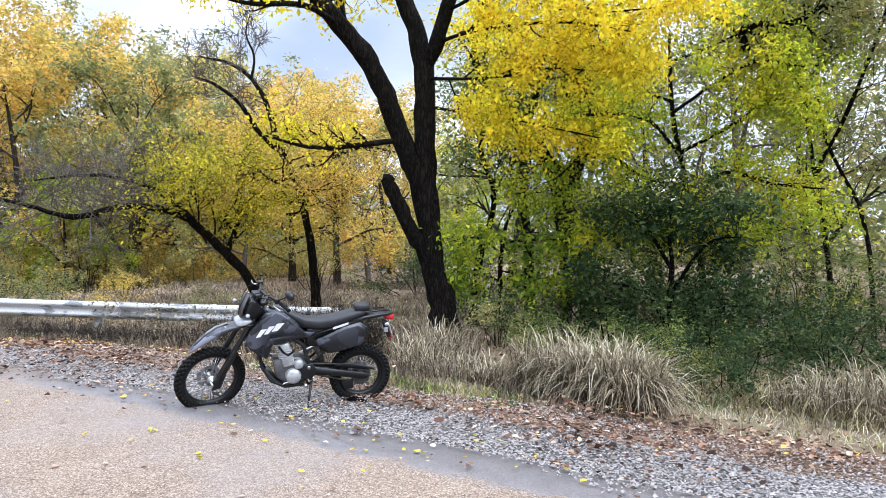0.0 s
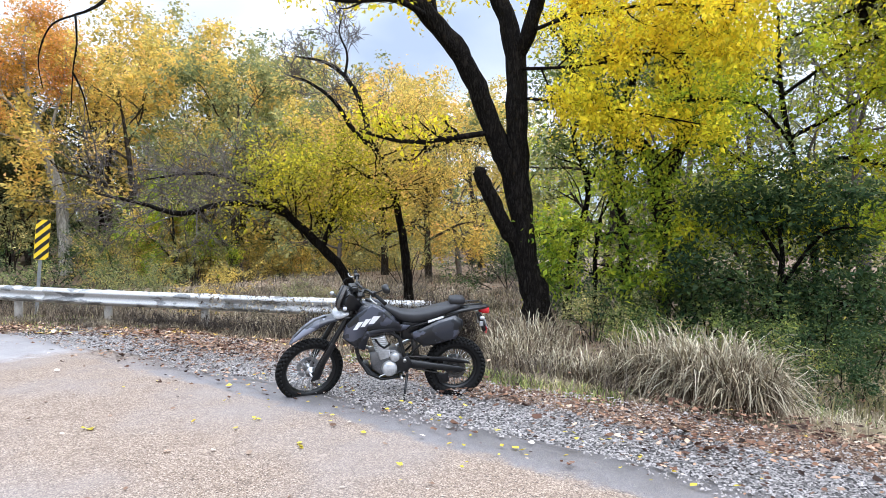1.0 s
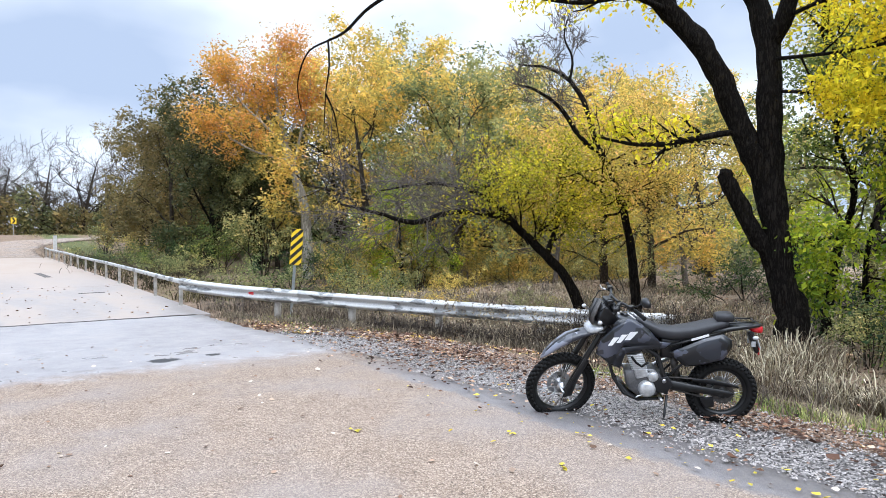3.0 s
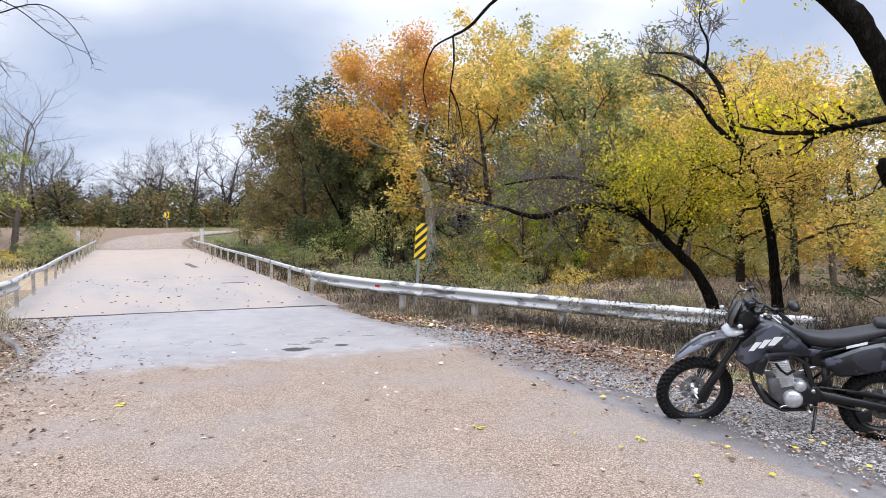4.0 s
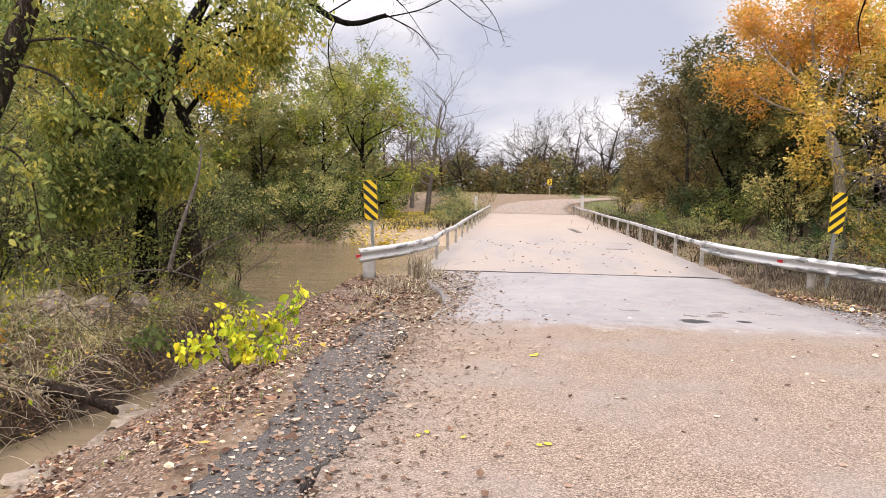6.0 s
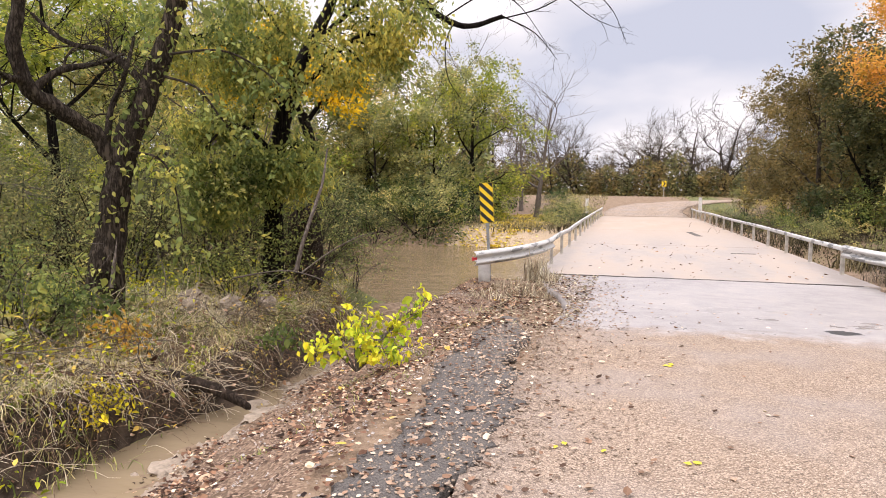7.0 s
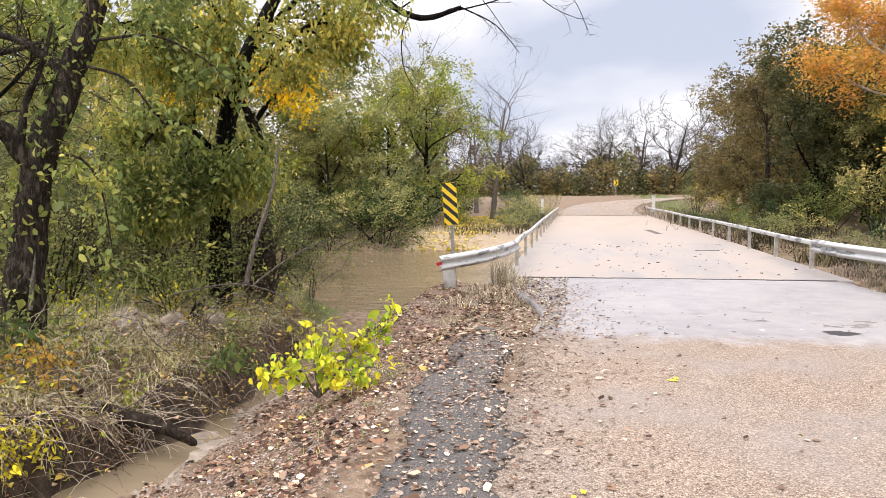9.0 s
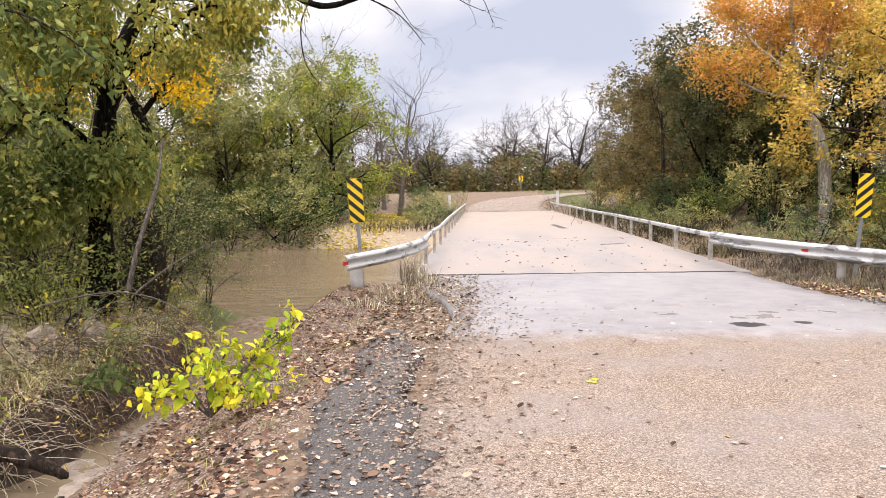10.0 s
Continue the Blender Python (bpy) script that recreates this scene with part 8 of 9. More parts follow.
# the bank beyond the stream
def bank_x(y, back):
    return stream_x(y) - stream_half(y) - back


stuff("bank_grass", "long green and yellow grass on the stream bank", "grass", blades_mesh("bank_grass", np.concatenate([clumped(80, 60, -14, -7.4, 3, 19, 0.28), clumped(110, 60, -9.4, -6.9, 6.5, 17, 0.2)]), 0.34, 0.013, 0.9, rng, L_GRASS, 0.9))
stuff("bank_straw", "tangled dry stalks hanging over the cut bank", "grass", blades_mesh("bank_straw", np.concatenate([clumped(110, 60, -9.3, -7.1, 6, 17, 0.2), clumped(40, 60, -12.5, -7.6, 3, 19, 0.3)]), 0.34, 0.010, 1.3, rng, L_STRAW, 1.1))
my = rng.uniform(7.0, 16.5, 9000)
mx = bank_x(my, 0.35 + 2.0 * rng.uniform(0, 1, 9000))
stuff("bank_mat", "flattened straw-coloured grass over the bank top", "grass", blades_mesh("bank_mat", on_land(mx, my, -0.01), 0.3, 0.012, 1.3, rng, L_PALESTRAW, 0.8))
for px, py, h in (((-8.96, 12.55) + (0.4,)), ((-8.47, 10.86) + (0.35,)), ((-7.30, 13.10) + (0.3,)), ((-8.45, 17.44) + (0.4,)), ((-8.42, 20.31) + (0.4,)), ((-7.96, 15.29) + (0.4,)), ((-10.51, 12.65) + (0.5,)), ((-8.63, 9.46) + (0.4,)), ((-8.10, 8.50) + (0.4,)), ((-6.98, 12.23) + (0.34,)), ((-7.42, 12.58) + (0.3,)), ((-7.01, 12.75) + (0.34,)), ((-7.28, 14.64) + (0.3,)), ((-9.40, 13.97) + (0.45,)), ((-10.50, 14.21) + (0.45,)), ((-8.74, 14.53) + (0.4,))):
    grass_clump(px, py, 240, h, 0.2, "fresh green grass tuft on the stream bank", 0.9, L_GRASS, L_GRASS, 0.011, 0.8)


def vines(name, label, n, groups, seed, material, reach, r0=0.0035, near=0.0, far=1.7, pull=0.22):
    """Thin bent stems that spring from the bank and hang towards the water."""
    w = Wood(seed)
    gy = w.rng.uniform(4, 15.5, groups)
    gb = w.rng.uniform(near, far, groups)
    for _ in range(n):
        k = int(w.rng.integers(groups))
        y = gy[k] + w.rng.normal(0, 0.22)
        x = float(bank_x(y, gb[k])) + w.rng.normal(0, 0.16)
        p = np.array([x, y, float(land_z(x, y)) - 0.02])
        d = unit(np.array([w.rng.normal(0.35, 0.7), w.rng.normal(0, 0.8), w.rng.uniform(0.1, 1.3)]))
        length, pts = reach * w.rng.uniform(0.4, 1.4), [p]
        for _ in range(6):
            d = unit(d + w.rng.normal(0, 0.22, 3) + [0.05, 0, -pull])
            q = pts[-1] + d * length / 6
            q[2] = max(q[2], min(float(land_z(q[0], q[1])) + 0.015, pts[-1][2] + 0.1))
            pts.append(q)
        w.limb(pts, np.linspace(r0, r0 * 0.5, 7), 3)
        w.sites += [np.array(pts[3:])]
    return thing(name, label, "vines", kind="stuff", me=w.wood_mesh(name, material)), np.concatenate(w.sites)


M_VINE = bark_material("brown_vine_bark", (0.06, 0.038, 0.025), (0.30, 0.21, 0.135), 30.0, 0.003)
M_STALK = bark_material("bleached_stalk", (0.42, 0.34, 0.24), (0.80, 0.70, 0.54), 30.0, 0.003)
_, tips = vines("vine_tangle", "dense brown vines tangled over the undercut bank", 1000, 46, 611, M_VINE, 0.8, 0.0045)
vines("hanging_roots", "dark roots and runners hanging over the undercut bank", 1200, 60, 613, M_VINE, 0.65, 0.0045, 0.2, 0.6, 0.4)
vines("hanging_straw", "pale dead runners hanging over the undercut bank", 500, 40, 614, M_STALK, 0.6, 0.003, 0.25, 0.6, 0.4)
_, tips2 = vines("dead_stalks", "bleached dead stalks caught in the bank tangle", 1500, 70, 612, M_STALK, 0.75, 0.0042)
pick = rng.integers(len(tips), size=1100)
stuff("vine_leaves", "small yellow and brown leaves clinging to the bank tangle", "leaves", leaves_at("vine_leaves", tips[pick] + rng.normal(0, 0.03, (1100, 3)), rng, L_BRASS, 0.05, 0.5, 0.55, True))
pick = rng.integers(len(tips2), size=900)
stuff("vine_litter", "dead leaves caught among the vines", "leaves", leaves_at("vine_litter", tips2[pick] + rng.normal(0, 0.05, (900, 3)), rng, L_FALLEN, 0.055, 0.3, 0.6, True))
by = rng.uniform(5, 16, 3600)
bx = bank_x(by, rng.uniform(0.05, 1.5, 3600))
stuff("bank_litter", "brown dead leaves lodged on the cut bank", "leaves", litter_mesh("bank_litter", on_land(bx, by, 0.015), rng, L_FALLEN, 0.055, 0.5))
edge = clumped(60, 60, -32, -10.8, 37.4, 41.5, 0.6)
edge[:, 2] += np.abs(rng.normal(0, 0.55, len(edge)))
stuff("waterline_brush", "low tangled brush along the creek's far edge", "weeds", leaves_at("waterline_brush", edge, rng, L_MOSS, 0.2))
stuff("abutment_weeds", "brown weeds beside the bridge end", "weeds", blades_mesh("abutment_weeds", np.concatenate([strewn(500, -9, -4, 41, 46), strewn(1500, 3.9, 9, 22, 27)]), 0.5, 0.03, 0.8, rng, L_BRAMBLE))
creeper = clumped(70, 55, -12, -7.3, 3, 17, 0.22)
creeper[:, 2] += np.abs(rng.normal(0, 0.2, len(creeper)))
stuff("creepers", "green creepers and seedlings on the bank", "weeds", leaves_at("creepers", creeper, rng, L_OLIVE, 0.07, 0.4, 0.6, True))
leafy = clumped(90, 45, -10.5, -7.0, 5, 17, 0.2)
leafy[:, 2] += np.abs(rng.normal(0, 0.22, len(leafy)))
stuff("seedlings", "bright green seedlings crowding the bank top", "weeds", leaves_at("seedlings", leafy, rng, L_LIME, 0.06, 0.5, 0.6, True))
shoots = clumped(12, 40, -4.9, -3.6, 7, 13, 0.16)
stuff("verge_shoots", "small green shoots among the dead leaves", "weeds", blades_mesh("verge_shoots", shoots, 0.09, 0.008, 0.8, rng, L_GRASS))
# fallen leaves
n = 16500
left = strewn(n, -6.1, -3.2, 2, 18, 0.012)
lump = np.sin(left[:, 0] * 3.1 + left[:, 1] * 1.7) + np.sin(left[:, 1] * 2.9 - left[:, 0] * 1.3) + np.sin(left[:, 0] * 7 + left[:, 1] * 5)
left = left[lump + rng.normal(0, 0.9, n) > -0.1]
left[:, 2] = pave_z(left[:, 0], left[:, 1]) + 0.012
edge_x = -3.2 + np.abs(rng.normal(0, 0.8, 2600))
edge_y = rng.uniform(2, 18, 2600)
cx, cy = -3.7 + 1.5 * rng.uniform(0, 1, 3000) ** 1.7, rng.uniform(11.5, 18.8, 3000)
stuff("corner_leaves", "dead leaves blown into the corner before the bridge", "leaves", litter_mesh("corner_leaves", top(cx[:1200], cy[:1200], 0.01), rng, L_FALLEN, 0.05))
stuff("corner_litter", "pale dry litter and straw before the bridge", "leaves", litter_mesh("corner_litter", top(cx[1200:], cy[1200:], 0.008), rng, L_STRAW, 0.045))
stuff("leaf_litter", "brown and pale dead leaves on the stony left verge", "leaves", litter_mesh("leaf_litter", left, rng, L_FALLEN, 0.048))
stuff("faded_leaves", "faded dead leaves over the asphalt strip and road edge", "leaves", litter_mesh("faded_leaves", top(edge_x, edge_y, 0.006), rng, L_FADED, 0.042))
px, py = rng.uniform(-6.0, -3.3, 4500), rng.uniform(3, 16, 4500)
stuff("verge_stones", "small tan stones in the soil of the left verge", "gravel", stones_mesh("verge_stones", on_land(px, py, 0.003), 0.010, rng, M_PEBBLE))
py = rng.uniform(6.5, 13, 900)
px = stream_x(py) + stream_half(py) + 0.1 + rng.normal(0, 0.14, 900)
stuff("stream_stones", "wet stones along the stream edge", "rocks", stones_mesh("stream_stones", on_land(px, py, 0.0), 0.034, rng, M_LIMESTONE))
bx = 5.15 + rng.normal(0, 0.34, 7000)
by = rng.uniform(0, 17, 7000)
patchy = np.sin(by * 2.3 + bx * 3.1) + np.sin(by * 1.1 - bx * 5.0 + 1.3) + 0.9 * rng.normal(size=7000) > 0.75
bx, by = bx[patchy], by[patchy]
bx = bx - 0.9 * ease(13, 17, by)
drift_x = np.concatenate([rng.normal(4.75, 0.35, 420), rng.normal(4.85, 0.3, 380)])
drift_y = np.concatenate([rng.normal(3.3, 0.5, 420), rng.normal(10.2, 1.1, 380)])
spill = np.concatenate([np.stack([x + rng.normal(0, sx, n), y + rng.normal(0, sy, n)], -1) for (x, y), sx, sy, n in (((4.74, 9.77), 0.3, 0.7, 260), ((4.69, 10.51), 0.25, 0.6, 200), ((4.49, 7.83), 0.2, 0.4, 130), ((4.80, 5.67), 0.16, 0.3, 110), ((4.81, 3.81), 0.16, 0.4, 170), ((5.50, 3.62), 0.2, 0.4, 150), ((5.46, 2.25), 0.22, 0.4, 200), ((4.55, 11.21), 0.4, 1.0, 260), ((3.91, 9.79), 0.4, 1.4, 320))])
loose = np.stack([rng.uniform(3.4, 5.3, 800), rng.uniform(2, 14, 800)], -1)
spill = np.concatenate([spill, loose])
stuff("spilled_leaves", "russet leaves spilled over the gravel shoulder", "leaves", litter_mesh("spilled_leaves", top(spill[:, 0], spill[:, 1], 0.012), rng, L_FALLEN, 0.044))
stuff("leaf_drift", "russet dead leaves drifted along the gravel shoulder", "leaves", litter_mesh("leaf_drift", np.concatenate([top(bx, by, 0.012), top(drift_x, drift_y, 0.02)]), rng, L_FALLEN, 0.044))
stuff("wood_floor_leaves", "dead leaves on the floor of the wood", "leaves", litter_mesh("wood_floor_leaves", np.concatenate([strewn(3500, 8, 22, -5, 20, 0.01), strewn(2600, 9, 26, 15, 42, 0.02), strewn(1500, -14, -7.2, 3, 18, 0.01)]), rng, L_FALLEN, 0.11))
sx, sy = rng.uniform(-2.6, 4.9, 340), rng.uniform(1.5, 15, 340)
stuff("scattered_leaves", "stray brown leaves scattered over the road", "leaves", litter_mesh("scattered_leaves", top(sx, sy, 0.006), rng, L_FADED, 0.042, 0.15))
dx, dy = rng.uniform(-3.0, 3.2, 130), DECK_Y0 + rng.uniform(0.1, 12, 130)
stuff("deck_leaves", "dark crumpled leaves on the bridge deck", "leaves", litter_mesh("deck_leaves", np.stack([dx, dy, np.full(130, DECK_Z + 0.006)], -1), rng, L_FALLEN, 0.06))

yellow = [litter_mesh("fallen_leaf", np.zeros((1, 3)), np.random.default_rng(k), L_YELLOWED, 0.048, 0.2) for k in range(4)]
spots = [(2.51, 5.74), (3.24, 6.27), (1.70, 7.46), (2.49, 5.72), (3.79, 3.28), (4.12, 4.00), (4.05, 4.17), (4.03, 6.72), (4.00, 6.00), (4.00, 5.89), (3.73, 5.93), (3.85, 4.81), (2.74, 6.63), (2.67, 4.82), (3.52, 4.39), (4.19, 3.83), (5.22, 2.74), (5.34, 1.44), (2.52, 5.77), (3.32, 5.28), (1.69, 7.46), (2.69, 6.58), (3.77, 4.78), (3.97, 4.09), (4.16, 3.98), (3.47, 4.36), (1.67, 7.47), (2.75, 6.62), (3.22, 6.31), (2.49, 5.73), (-1.14, 9.66), (-2.03, 6.98), (-1.18, 6.88), (1.68, 7.50), (-1.16, 9.65), (0.412, 6.25), (-1.97, 7.00), (-1.12, 9.67), (-1.12, 6.90), (-2.66, 6.54), (-1.73, 6.93), (-4.44, 8.00), (-1.13, 9.68), (-0.512, 8.23)]
for k, (x, y) in enumerate(spots):
    z = float(pave_z(np.array(x), np.array(y))) + 0.006
    thing("fallen_leaf", "bright yellow fallen leaf lying on the road", "leaf", pose(x, y, z, 0, 0, k * 77), "yellow leaves on the road", me=yellow[k % 4])

# stones of the shoulders
gy = rng.uniform(0.5, 14, 12000)
gx = 3.62 + 0.12 * np.sin(gy * 1.9) + 1.75 * rng.uniform(0, 1, 12000)
stuff("gravel", "loose grey and pale gravel on the road shoulder", "gravel", stones_mesh("gravel", top(gx, gy, 0.003), 0.0095, rng, M_PEBBLE))
gy = rng.uniform(2.0, 17, 9000)
gx = -2.55 + 0.1 * np.sin(gy * 2.7) + rng.normal(0, 0.42, 9000) - 0.25 * ease(7, 10.5, gy)
stuff("edge_gravel", "tan loose chippings along the crumbling road edge", "gravel", stones_mesh("edge_gravel", top(gx, gy, 0.003), 0.010, rng, M_PEBBLE_TAN))
yx, yy = rng.normal(3.55, 0.5, 70), rng.uniform(2.5, 9, 70)
stuff("yellow_leaves", "small yellow leaves dotted along the wet road edge", "leaves", litter_mesh("yellow_leaves", top(yx, yy, 0.006), rng, L_YELLOWED, 0.04))


def boulder(x, y, z, size, seed, label):
    bm = bmesh.new()
    bmesh.ops.create_icosphere(bm, subdivisions=3, radius=1.0)
    off = Vector((seed * 3.1, seed * 1.7, 0))
    for v in bm.verts:
        v.co *= 1 + 0.6 * noise.noise(v.co * 1.3 + off) + 0.22 * noise.noise(v.co * 4 + off)
        v.co.x, v.co.y, v.co.z = v.co.x * size[0], v.co.y * size[1], v.co.z * size[2]
    me = bpy.data.meshes.new("rock")
    bm.to_mesh(me)
    bm.free()
    me.materials.append(M_LIMESTONE)
    return thing("rock", label, "rock", pose(x, y, z, 0, 0, seed * 40), "rocks by the stream", me=me)


for (x, y), size, seed, label in (((-8.02, 11.63), (0.21, 0.16, 0.17), 1, "pale limestone lump half buried in the cut bank"), ((-7.75, 11.2), (0.2, 0.16, 0.14), 1.5, "pale limestone lump half buried in the cut bank"), ((-7.2, 12.4), (0.2, 0.14, 0.2), 2.5, "broken pale limestone in the cut bank"), ((-7.48, 11.83), (0.22, 0.14, 0.18), 2, "broken pale limestone in the cut bank"), ((-6.26, 10.51), (0.16, 0.22, 0.06), 3, "flat wet stone at the stream's edge"), ((-5.83, 9.71), (0.12, 0.2, 0.05), 4, "flat wet stone at the stream's edge"), ((-6.24, 11.26), (0.12, 0.1, 0.06), 5, "flat wet stone at the stream's edge"), *(((float(stream_x(y) + stream_half(y)) + 0.06, y), (0.2 + 0.06 * math.sin(7 * y), 0.3 + 0.08 * math.cos(5 * y), 0.05), 6 + k, "pale worn stone shelf along the water") for k, y in enumerate((8.3, 10.2)))):
    boulder(x, y, float(land_z(x, y)) + (0.1 if seed < 3 else (0.015 if seed < 6 else -0.015)), size, seed, label)


def log(points, radii, seed, label):
    base = points[0]
    w = Wood(seed)
    w.trunk(rel(points, base), radii, 5, 12)
    return thing("log", label, "log", Matrix.Translation(base), me=w.wood_mesh("log", M_DEADWOOD))


log([(-7.22, 9.82, -0.63), (-6.81, 9.75, -0.69), (-6.47, 9.75, -0.75), (-6.15, 9.72, -0.83), (-5.96, 9.72, -0.93), (-5.95, 9.73, -0.94)], [0.07, 0.085, 0.075, 0.06, 0.04, 0.005], 201, "dark rotten log jutting from the bank")
log([(-7.84, 13.30) + (0.02,), (-7.63, 12.69) + (-0.15,), (-7.39, 12.14) + (-0.5,)], [0.01, 0.10, 0.14], 202, "broken root stump on the stream bank")
log([(-8.2, 15.7, -0.3), (-8.15, 15.75, 0.3), (-8.12, 15.7, 0.95), (-8.1, 15.72, 1.1), (-8.1, 15.72, 1.12)], [0.5, 0.36, 0.33, 0.28, 0.02], 203, "thick dark stump on the creek bank")
log([(5.24, 16.32) + (-0.28,), (6.35, 14.61) + (-0.27,), (6.68, 14.03) + (-0.3,)], [0.05, 0.06, 0.04], 204, "dark fallen branch below the guardrail")


def branch_tangle(where, n, length, seed, label, mat):
    w = Wood(seed)
    for x, y, z in where:
        for _ in range(n):
            d = w.rng.normal(size=3) * [1, 1, 0.45] + [0, 0, 0.35]
            w.grow((w.rng.normal(0, 0.35) + x - where[0][0], w.rng.normal(0, 0.6) + y - where[0][1], z - where[0][2]), d, length * w.rng.uniform(0.5, 1.2), 0.008, 1, (3, 3, 2), 0.25, -0.05, 0.8, 0.6, False)
    return thing("brushwood", label, "branches", Matrix.Translation(where[0]), kind="stuff", me=w.wood_mesh("brushwood", mat))


for k, (x, y, h) in enumerate(((-8.6, 16.6, 1.9), (-7.9, 14.6, 1.5), (-9.2, 13.6, 2.2), (-8.0, 18.0, 1.3), (-9.6, 11.6, 1.4), (-8.3, 8.8, 0.9), (-8.7, 7.4, 1.0), (-7.9, 12.6, 0.9))):
    w = Wood(500 + k)
    for q in range(8):
        a = q * 2.4 + k
        w.grow((0.12 * math.cos(a), 0.12 * math.sin(a), -0.1), (0.45 * math.cos(a), 0.45 * math.sin(a), 1.0), h, 0.014, 0, (6, 4), 0.18, 0.0, 0.8, 0.5)
    plant("shrub", ("olive shrub", "green shrub")[k % 2] + " with small leaves on the stream bank", "shrub", (x, y, float(land_z(x, y))), w, M_BARK_GREY, (L_OLIVE, L_WILLOW)[k % 2], 5, 0.055, 0.07, "shrubs on the bank", most=5000, foliage="foliage", stem="wood")
branch_tangle([(-7.2, y, float(land_z(-7.2, y)) + 0.1) for y in np.arange(5.0, 13.5, 1.2)], 5, 0.8, 301, "tangle of thin dead twigs over the cut bank", M_TWIG)
branch_tangle([(-8.3, y, float(land_z(-8.3, y)) + 0.1) for y in np.arange(6.5, 15, 1.4)], 4, 1.3, 302, "dead sticks leaning in the bank undergrowth", M_TWIG)


for pts, r, label in (([(-6.40, 11.88, 0.47), (-6.28, 11.94, 1.00), (-6.14, 12.23, 1.74), (-6.14, 12.45, 2.33)], (0.035, 0.03, 0.022, 0.012), "slim pale sapling stem on the bank"), ([(-6.18, 11.65, 0.48), (-5.83, 11.71, 0.75), (-5.42, 11.78, 0.99), (-5.10, 11.80, 1.09)], (0.014, 0.012, 0.009, 0.004), "bent grey dead branch on the bank"), ([(-7.08, 11.26, 0.4), (-6.39, 11.43, 0.52), (-5.82, 11.50, 0.41), (-5.39, 11.47, 0.12)], (0.012, 0.010, 0.008, 0.004), "arched dead branch over the bank"), ([(-8.23, 8.76, 0.14), (-7.98, 8.73, 0.04), (-7.75, 8.69, -0.04)], (0.018, 0.016, 0.012), "pale broken stick in the undergrowth"), ([(-8.20, 10.12, 0.36), (-8.16, 10.15, 0.72), (-8.15, 10.19, 1.00)], (0.03, 0.022, 0.004), "pale splinter of torn wood beside the trunk")):
    w = Wood(701)
    b, rb = w.trunk(rel(pts, pts[0]), r, 5, 6)
    thing("branch", label, "branch", Matrix.Translation(pts[0]), me=w.wood_mesh("branch", M_TWIG))


def sapling(base, seed, label, leaf, tips, size, per):
    w = Wood(seed)
    for tip in tips:
        b = np.array(base)
        m = b + (np.array(tip) - b) * 0.5 + [0, 0, 0.12]
        pts, r = w.trunk(rel([base, tuple(m), tip], base), [0.012, 0.009, 0.004], 4, 6)
        w.sprout(pts, r, 0.30, 2, (0, 0, 7), 0.2, 0.0, 0.8, 0.6, True, 0.3)
    return plant("sapling", label, "shrub", base, w, M_TWIG, leaf, per, size, 0.05, droop=1.0, narrow=0.6, tone="limp bright yellow-green leaves", oval=True)


sapling((-4.61, 9.84, -0.42), 401, "low sapling with bright yellow-green leaves beside the stream", L_LEMON, [(-4.77, 9.99, 0.26), (-4.51, 10.20, 0.23), (-4.20, 10.10, 0.07), (-3.99, 10.06, -0.13), (-3.92, 10.50, 0.38), (-4.88, 9.61, -0.05), (-4.98, 9.46, -0.15), (-4.31, 9.64, -0.14), (-4.51, 9.67, 0.08), (-4.20, 9.89, -0.2), (-3.99, 10.37, 0.23)], 0.082, 4)
sapling((-7.36, 9.05, -0.53), 402, "small yellow-leaved shoot on the cut bank", L_LIME, [(-7.51, 8.64, -0.74), (-7.33, 8.67, -0.85), (-7.45, 8.42, -0.9), (-7.21, 8.79, -0.76)], 0.07, 2)
sapling((-7.88, 9.39, -0.2), 403, "leafy green shoots on the stream bank", L_GREEN, [(-8.08, 9.20, 0.23), (-7.87, 9.40, 0.34), (-8.25, 8.88, 0.02), (-8.27, 9.15, 0.36), (-7.69, 9.56, 0.19)], 0.08, 3)


sapling((-6.95, 8.35, -0.85), 404, "spindly shoot with small yellow leaves over the stream", L_CITRON, [(-7.05, 8.1, -0.55), (-6.8, 8.3, -0.5), (-6.7, 8.55, -0.62), (-7.1, 8.5, -0.4), (-6.9, 8.7, -0.5), (-6.75, 8.1, -0.65)], 0.05, 4)
sapling((-7.4, 9.3, -0.35), 405, "withered shoot with rusty leaves on the cut bank", L_AMBER, [(-7.5, 9.1, 0.0), (-7.25, 9.3, 0.05), (-7.35, 9.55, -0.02), (-7.1, 9.2, -0.15), (-7.6, 9.4, 0.1)], 0.055, 4)
sapling((-8.5, 9.1, 0.0), 406, "leafy green bush on the bank top", L_WILLOW, [(-8.7, 8.9, 0.55), (-8.3, 9.0, 0.5), (-8.5, 9.4, 0.6), (-8.2, 9.3, 0.4), (-8.8, 9.2, 0.7), (-8.1, 8.8, 0.3)], 0.075, 5)
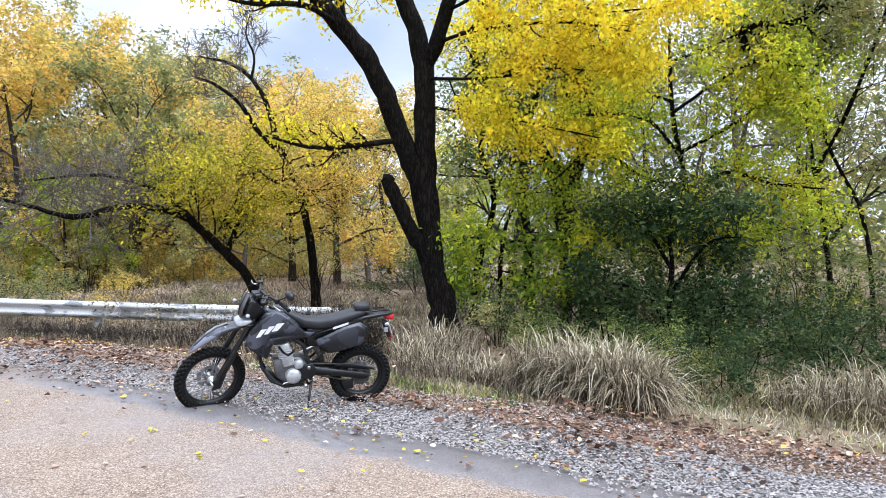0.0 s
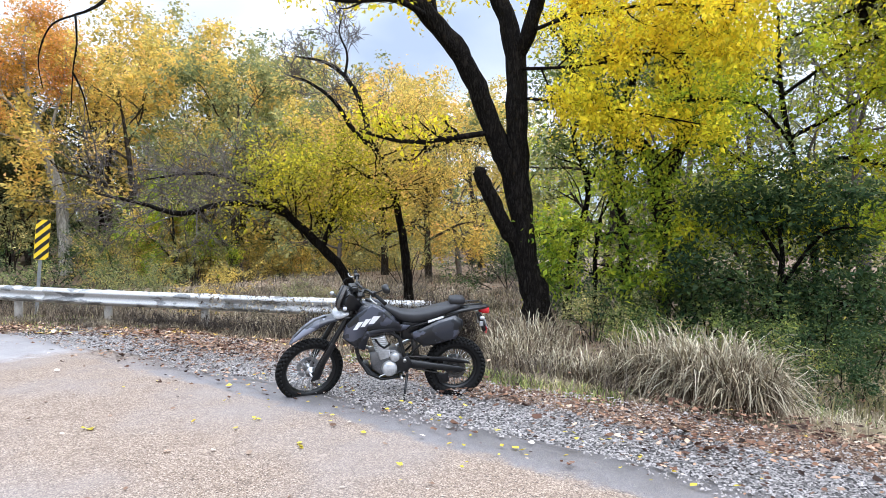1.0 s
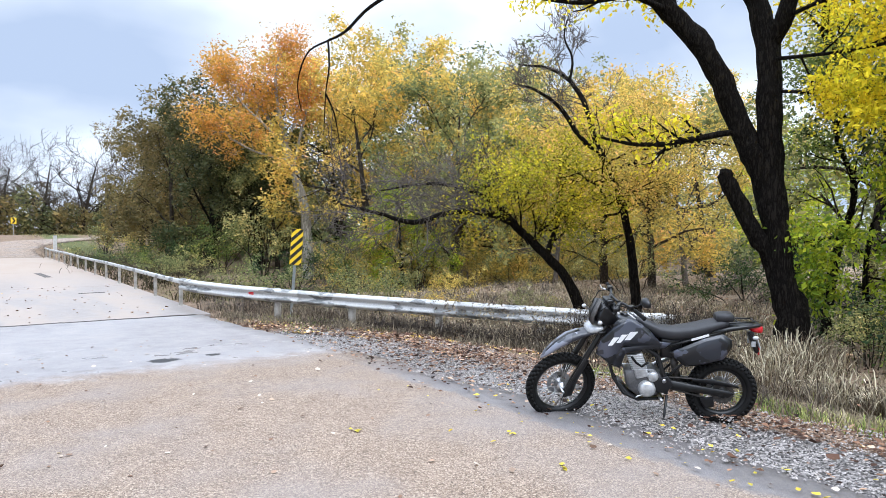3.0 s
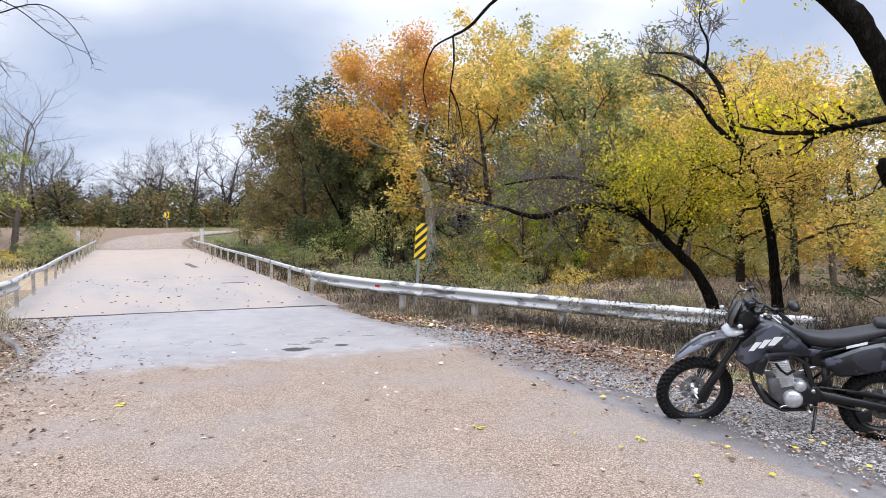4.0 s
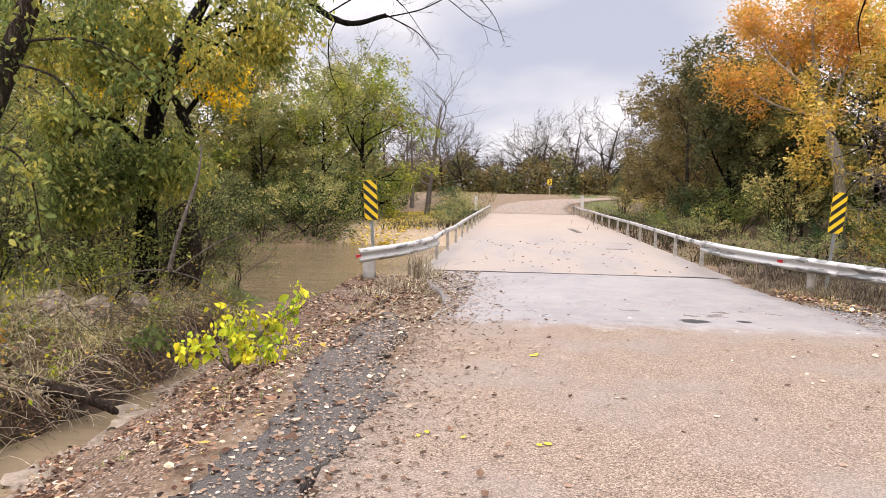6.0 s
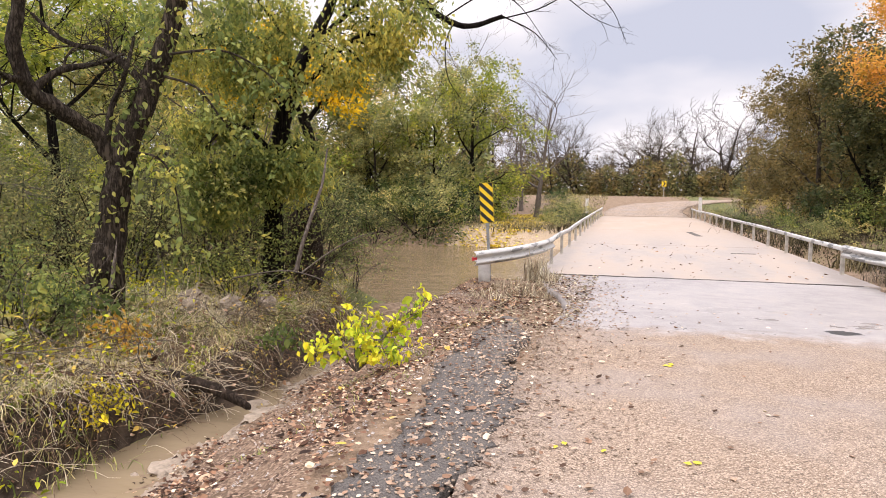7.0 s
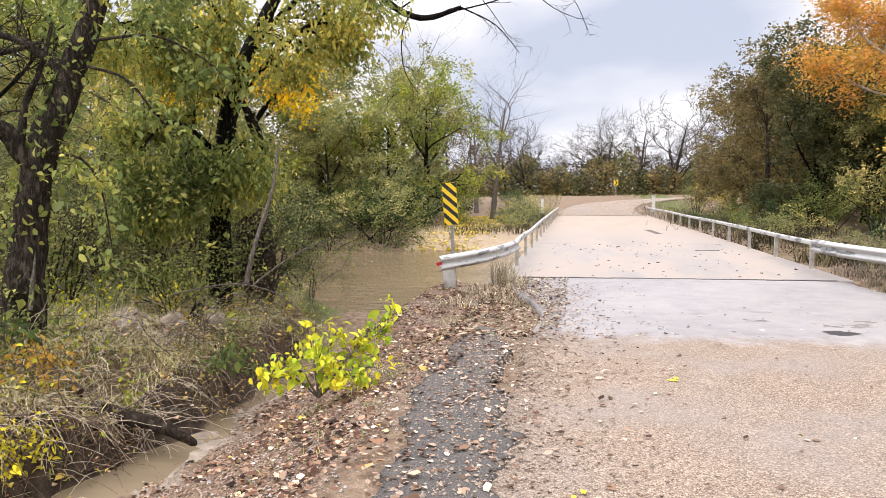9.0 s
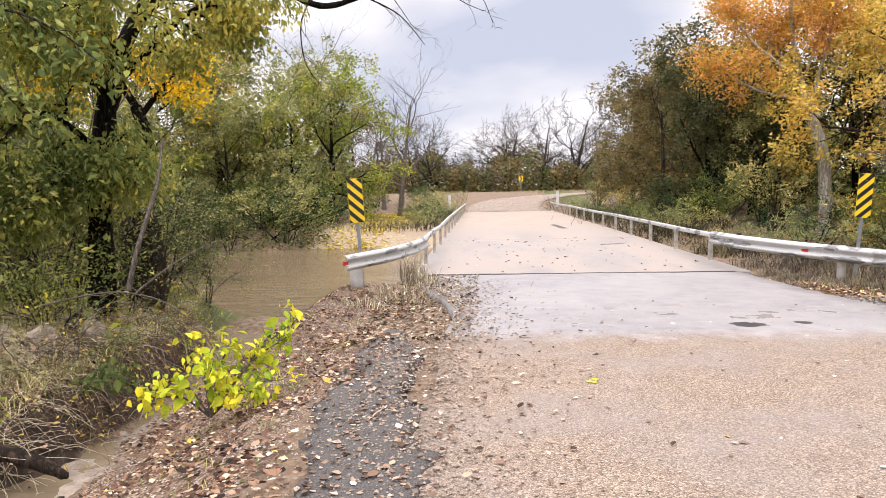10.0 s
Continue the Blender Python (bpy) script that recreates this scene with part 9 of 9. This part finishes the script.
sapling((-6.05, 10.75, -0.55), 407, "green tuft of leaves by the stream", L_GREEN, [(-6.15, 10.6, -0.3), (-5.95, 10.75, -0.28), (-6.2, 10.9, -0.25), (-5.9, 10.95, -0.35)], 0.055, 5)


def far_wood():
    """Woods in the distance, all round the view."""
    n = 40000
    a = radians(-62) + radians(165) * rng.uniform(0, 1, n)
    d = rng.uniform(58, 86, n)
    x, y = -1 + d * np.sin(a), 2 + d * np.cos(a)
    keep = (np.abs(np.degrees(a) - 1.5) > 13)
    x2, y2 = rng.uniform(-34, 36, 46000), np.where(rng.uniform(0, 1, 46000) < 0.35, rng.uniform(126, 142, 46000), rng.uniform(103, 112, 46000))
    x, y = np.r_[x[keep], x2], np.r_[y[keep], y2]
    crown = 7.5 + 2.6 * np.sin(x * 0.31 + 1.2 * np.cos(y * 0.2)) + 1.6 * np.sin(y * 0.37 + x * 0.11)
    crown = np.where((y > 100) & (y < 125), 4.6 + 1.2 * np.sin(x * 0.45) + 0.9 * np.sin(x * 1.3 + 1), np.where(y > 100, 0.8 * crown, crown))
    z = land_z(x, y) + crown * rng.uniform(0, 1, len(x)) ** np.where(y > 100, 1.05, 1.0)
    p = np.stack([x, y, z], -1)
    stuff("skyline_wood", "brown leafless woods past the bend of the road", "woods", leaves_at("skyline_wood", p[y > 125], rng, L_DRAB, 0.55, 0.3, 0.8, simple=True))
    belt = p[(y > 100) & (y <= 125)]
    mixed = np.sin(belt[:, 0] * 0.8) + np.sin(belt[:, 0] * 2.1 + 2) + rng.normal(0, 0.6, len(belt)) > 0
    stuff("skyline_brush", "brown brush along the far bend", "woods", leaves_at("skyline_brush", belt[mixed], rng, L_RUST, 0.42, 0.3, 0.8, simple=True))
    stuff("skyline_thicket", "dull green thicket along the far bend", "woods", leaves_at("skyline_thicket", belt[~mixed], rng, L_MOSS, 0.42, 0.3, 0.8, simple=True))
    return stuff("far_wood", "hazy mixed autumn woods in the distance", "woods", leaves_at("far_wood", p[y <= 100], rng, L_OLIVE, 0.8, 0.3, 0.8, simple=True))


far_wood()
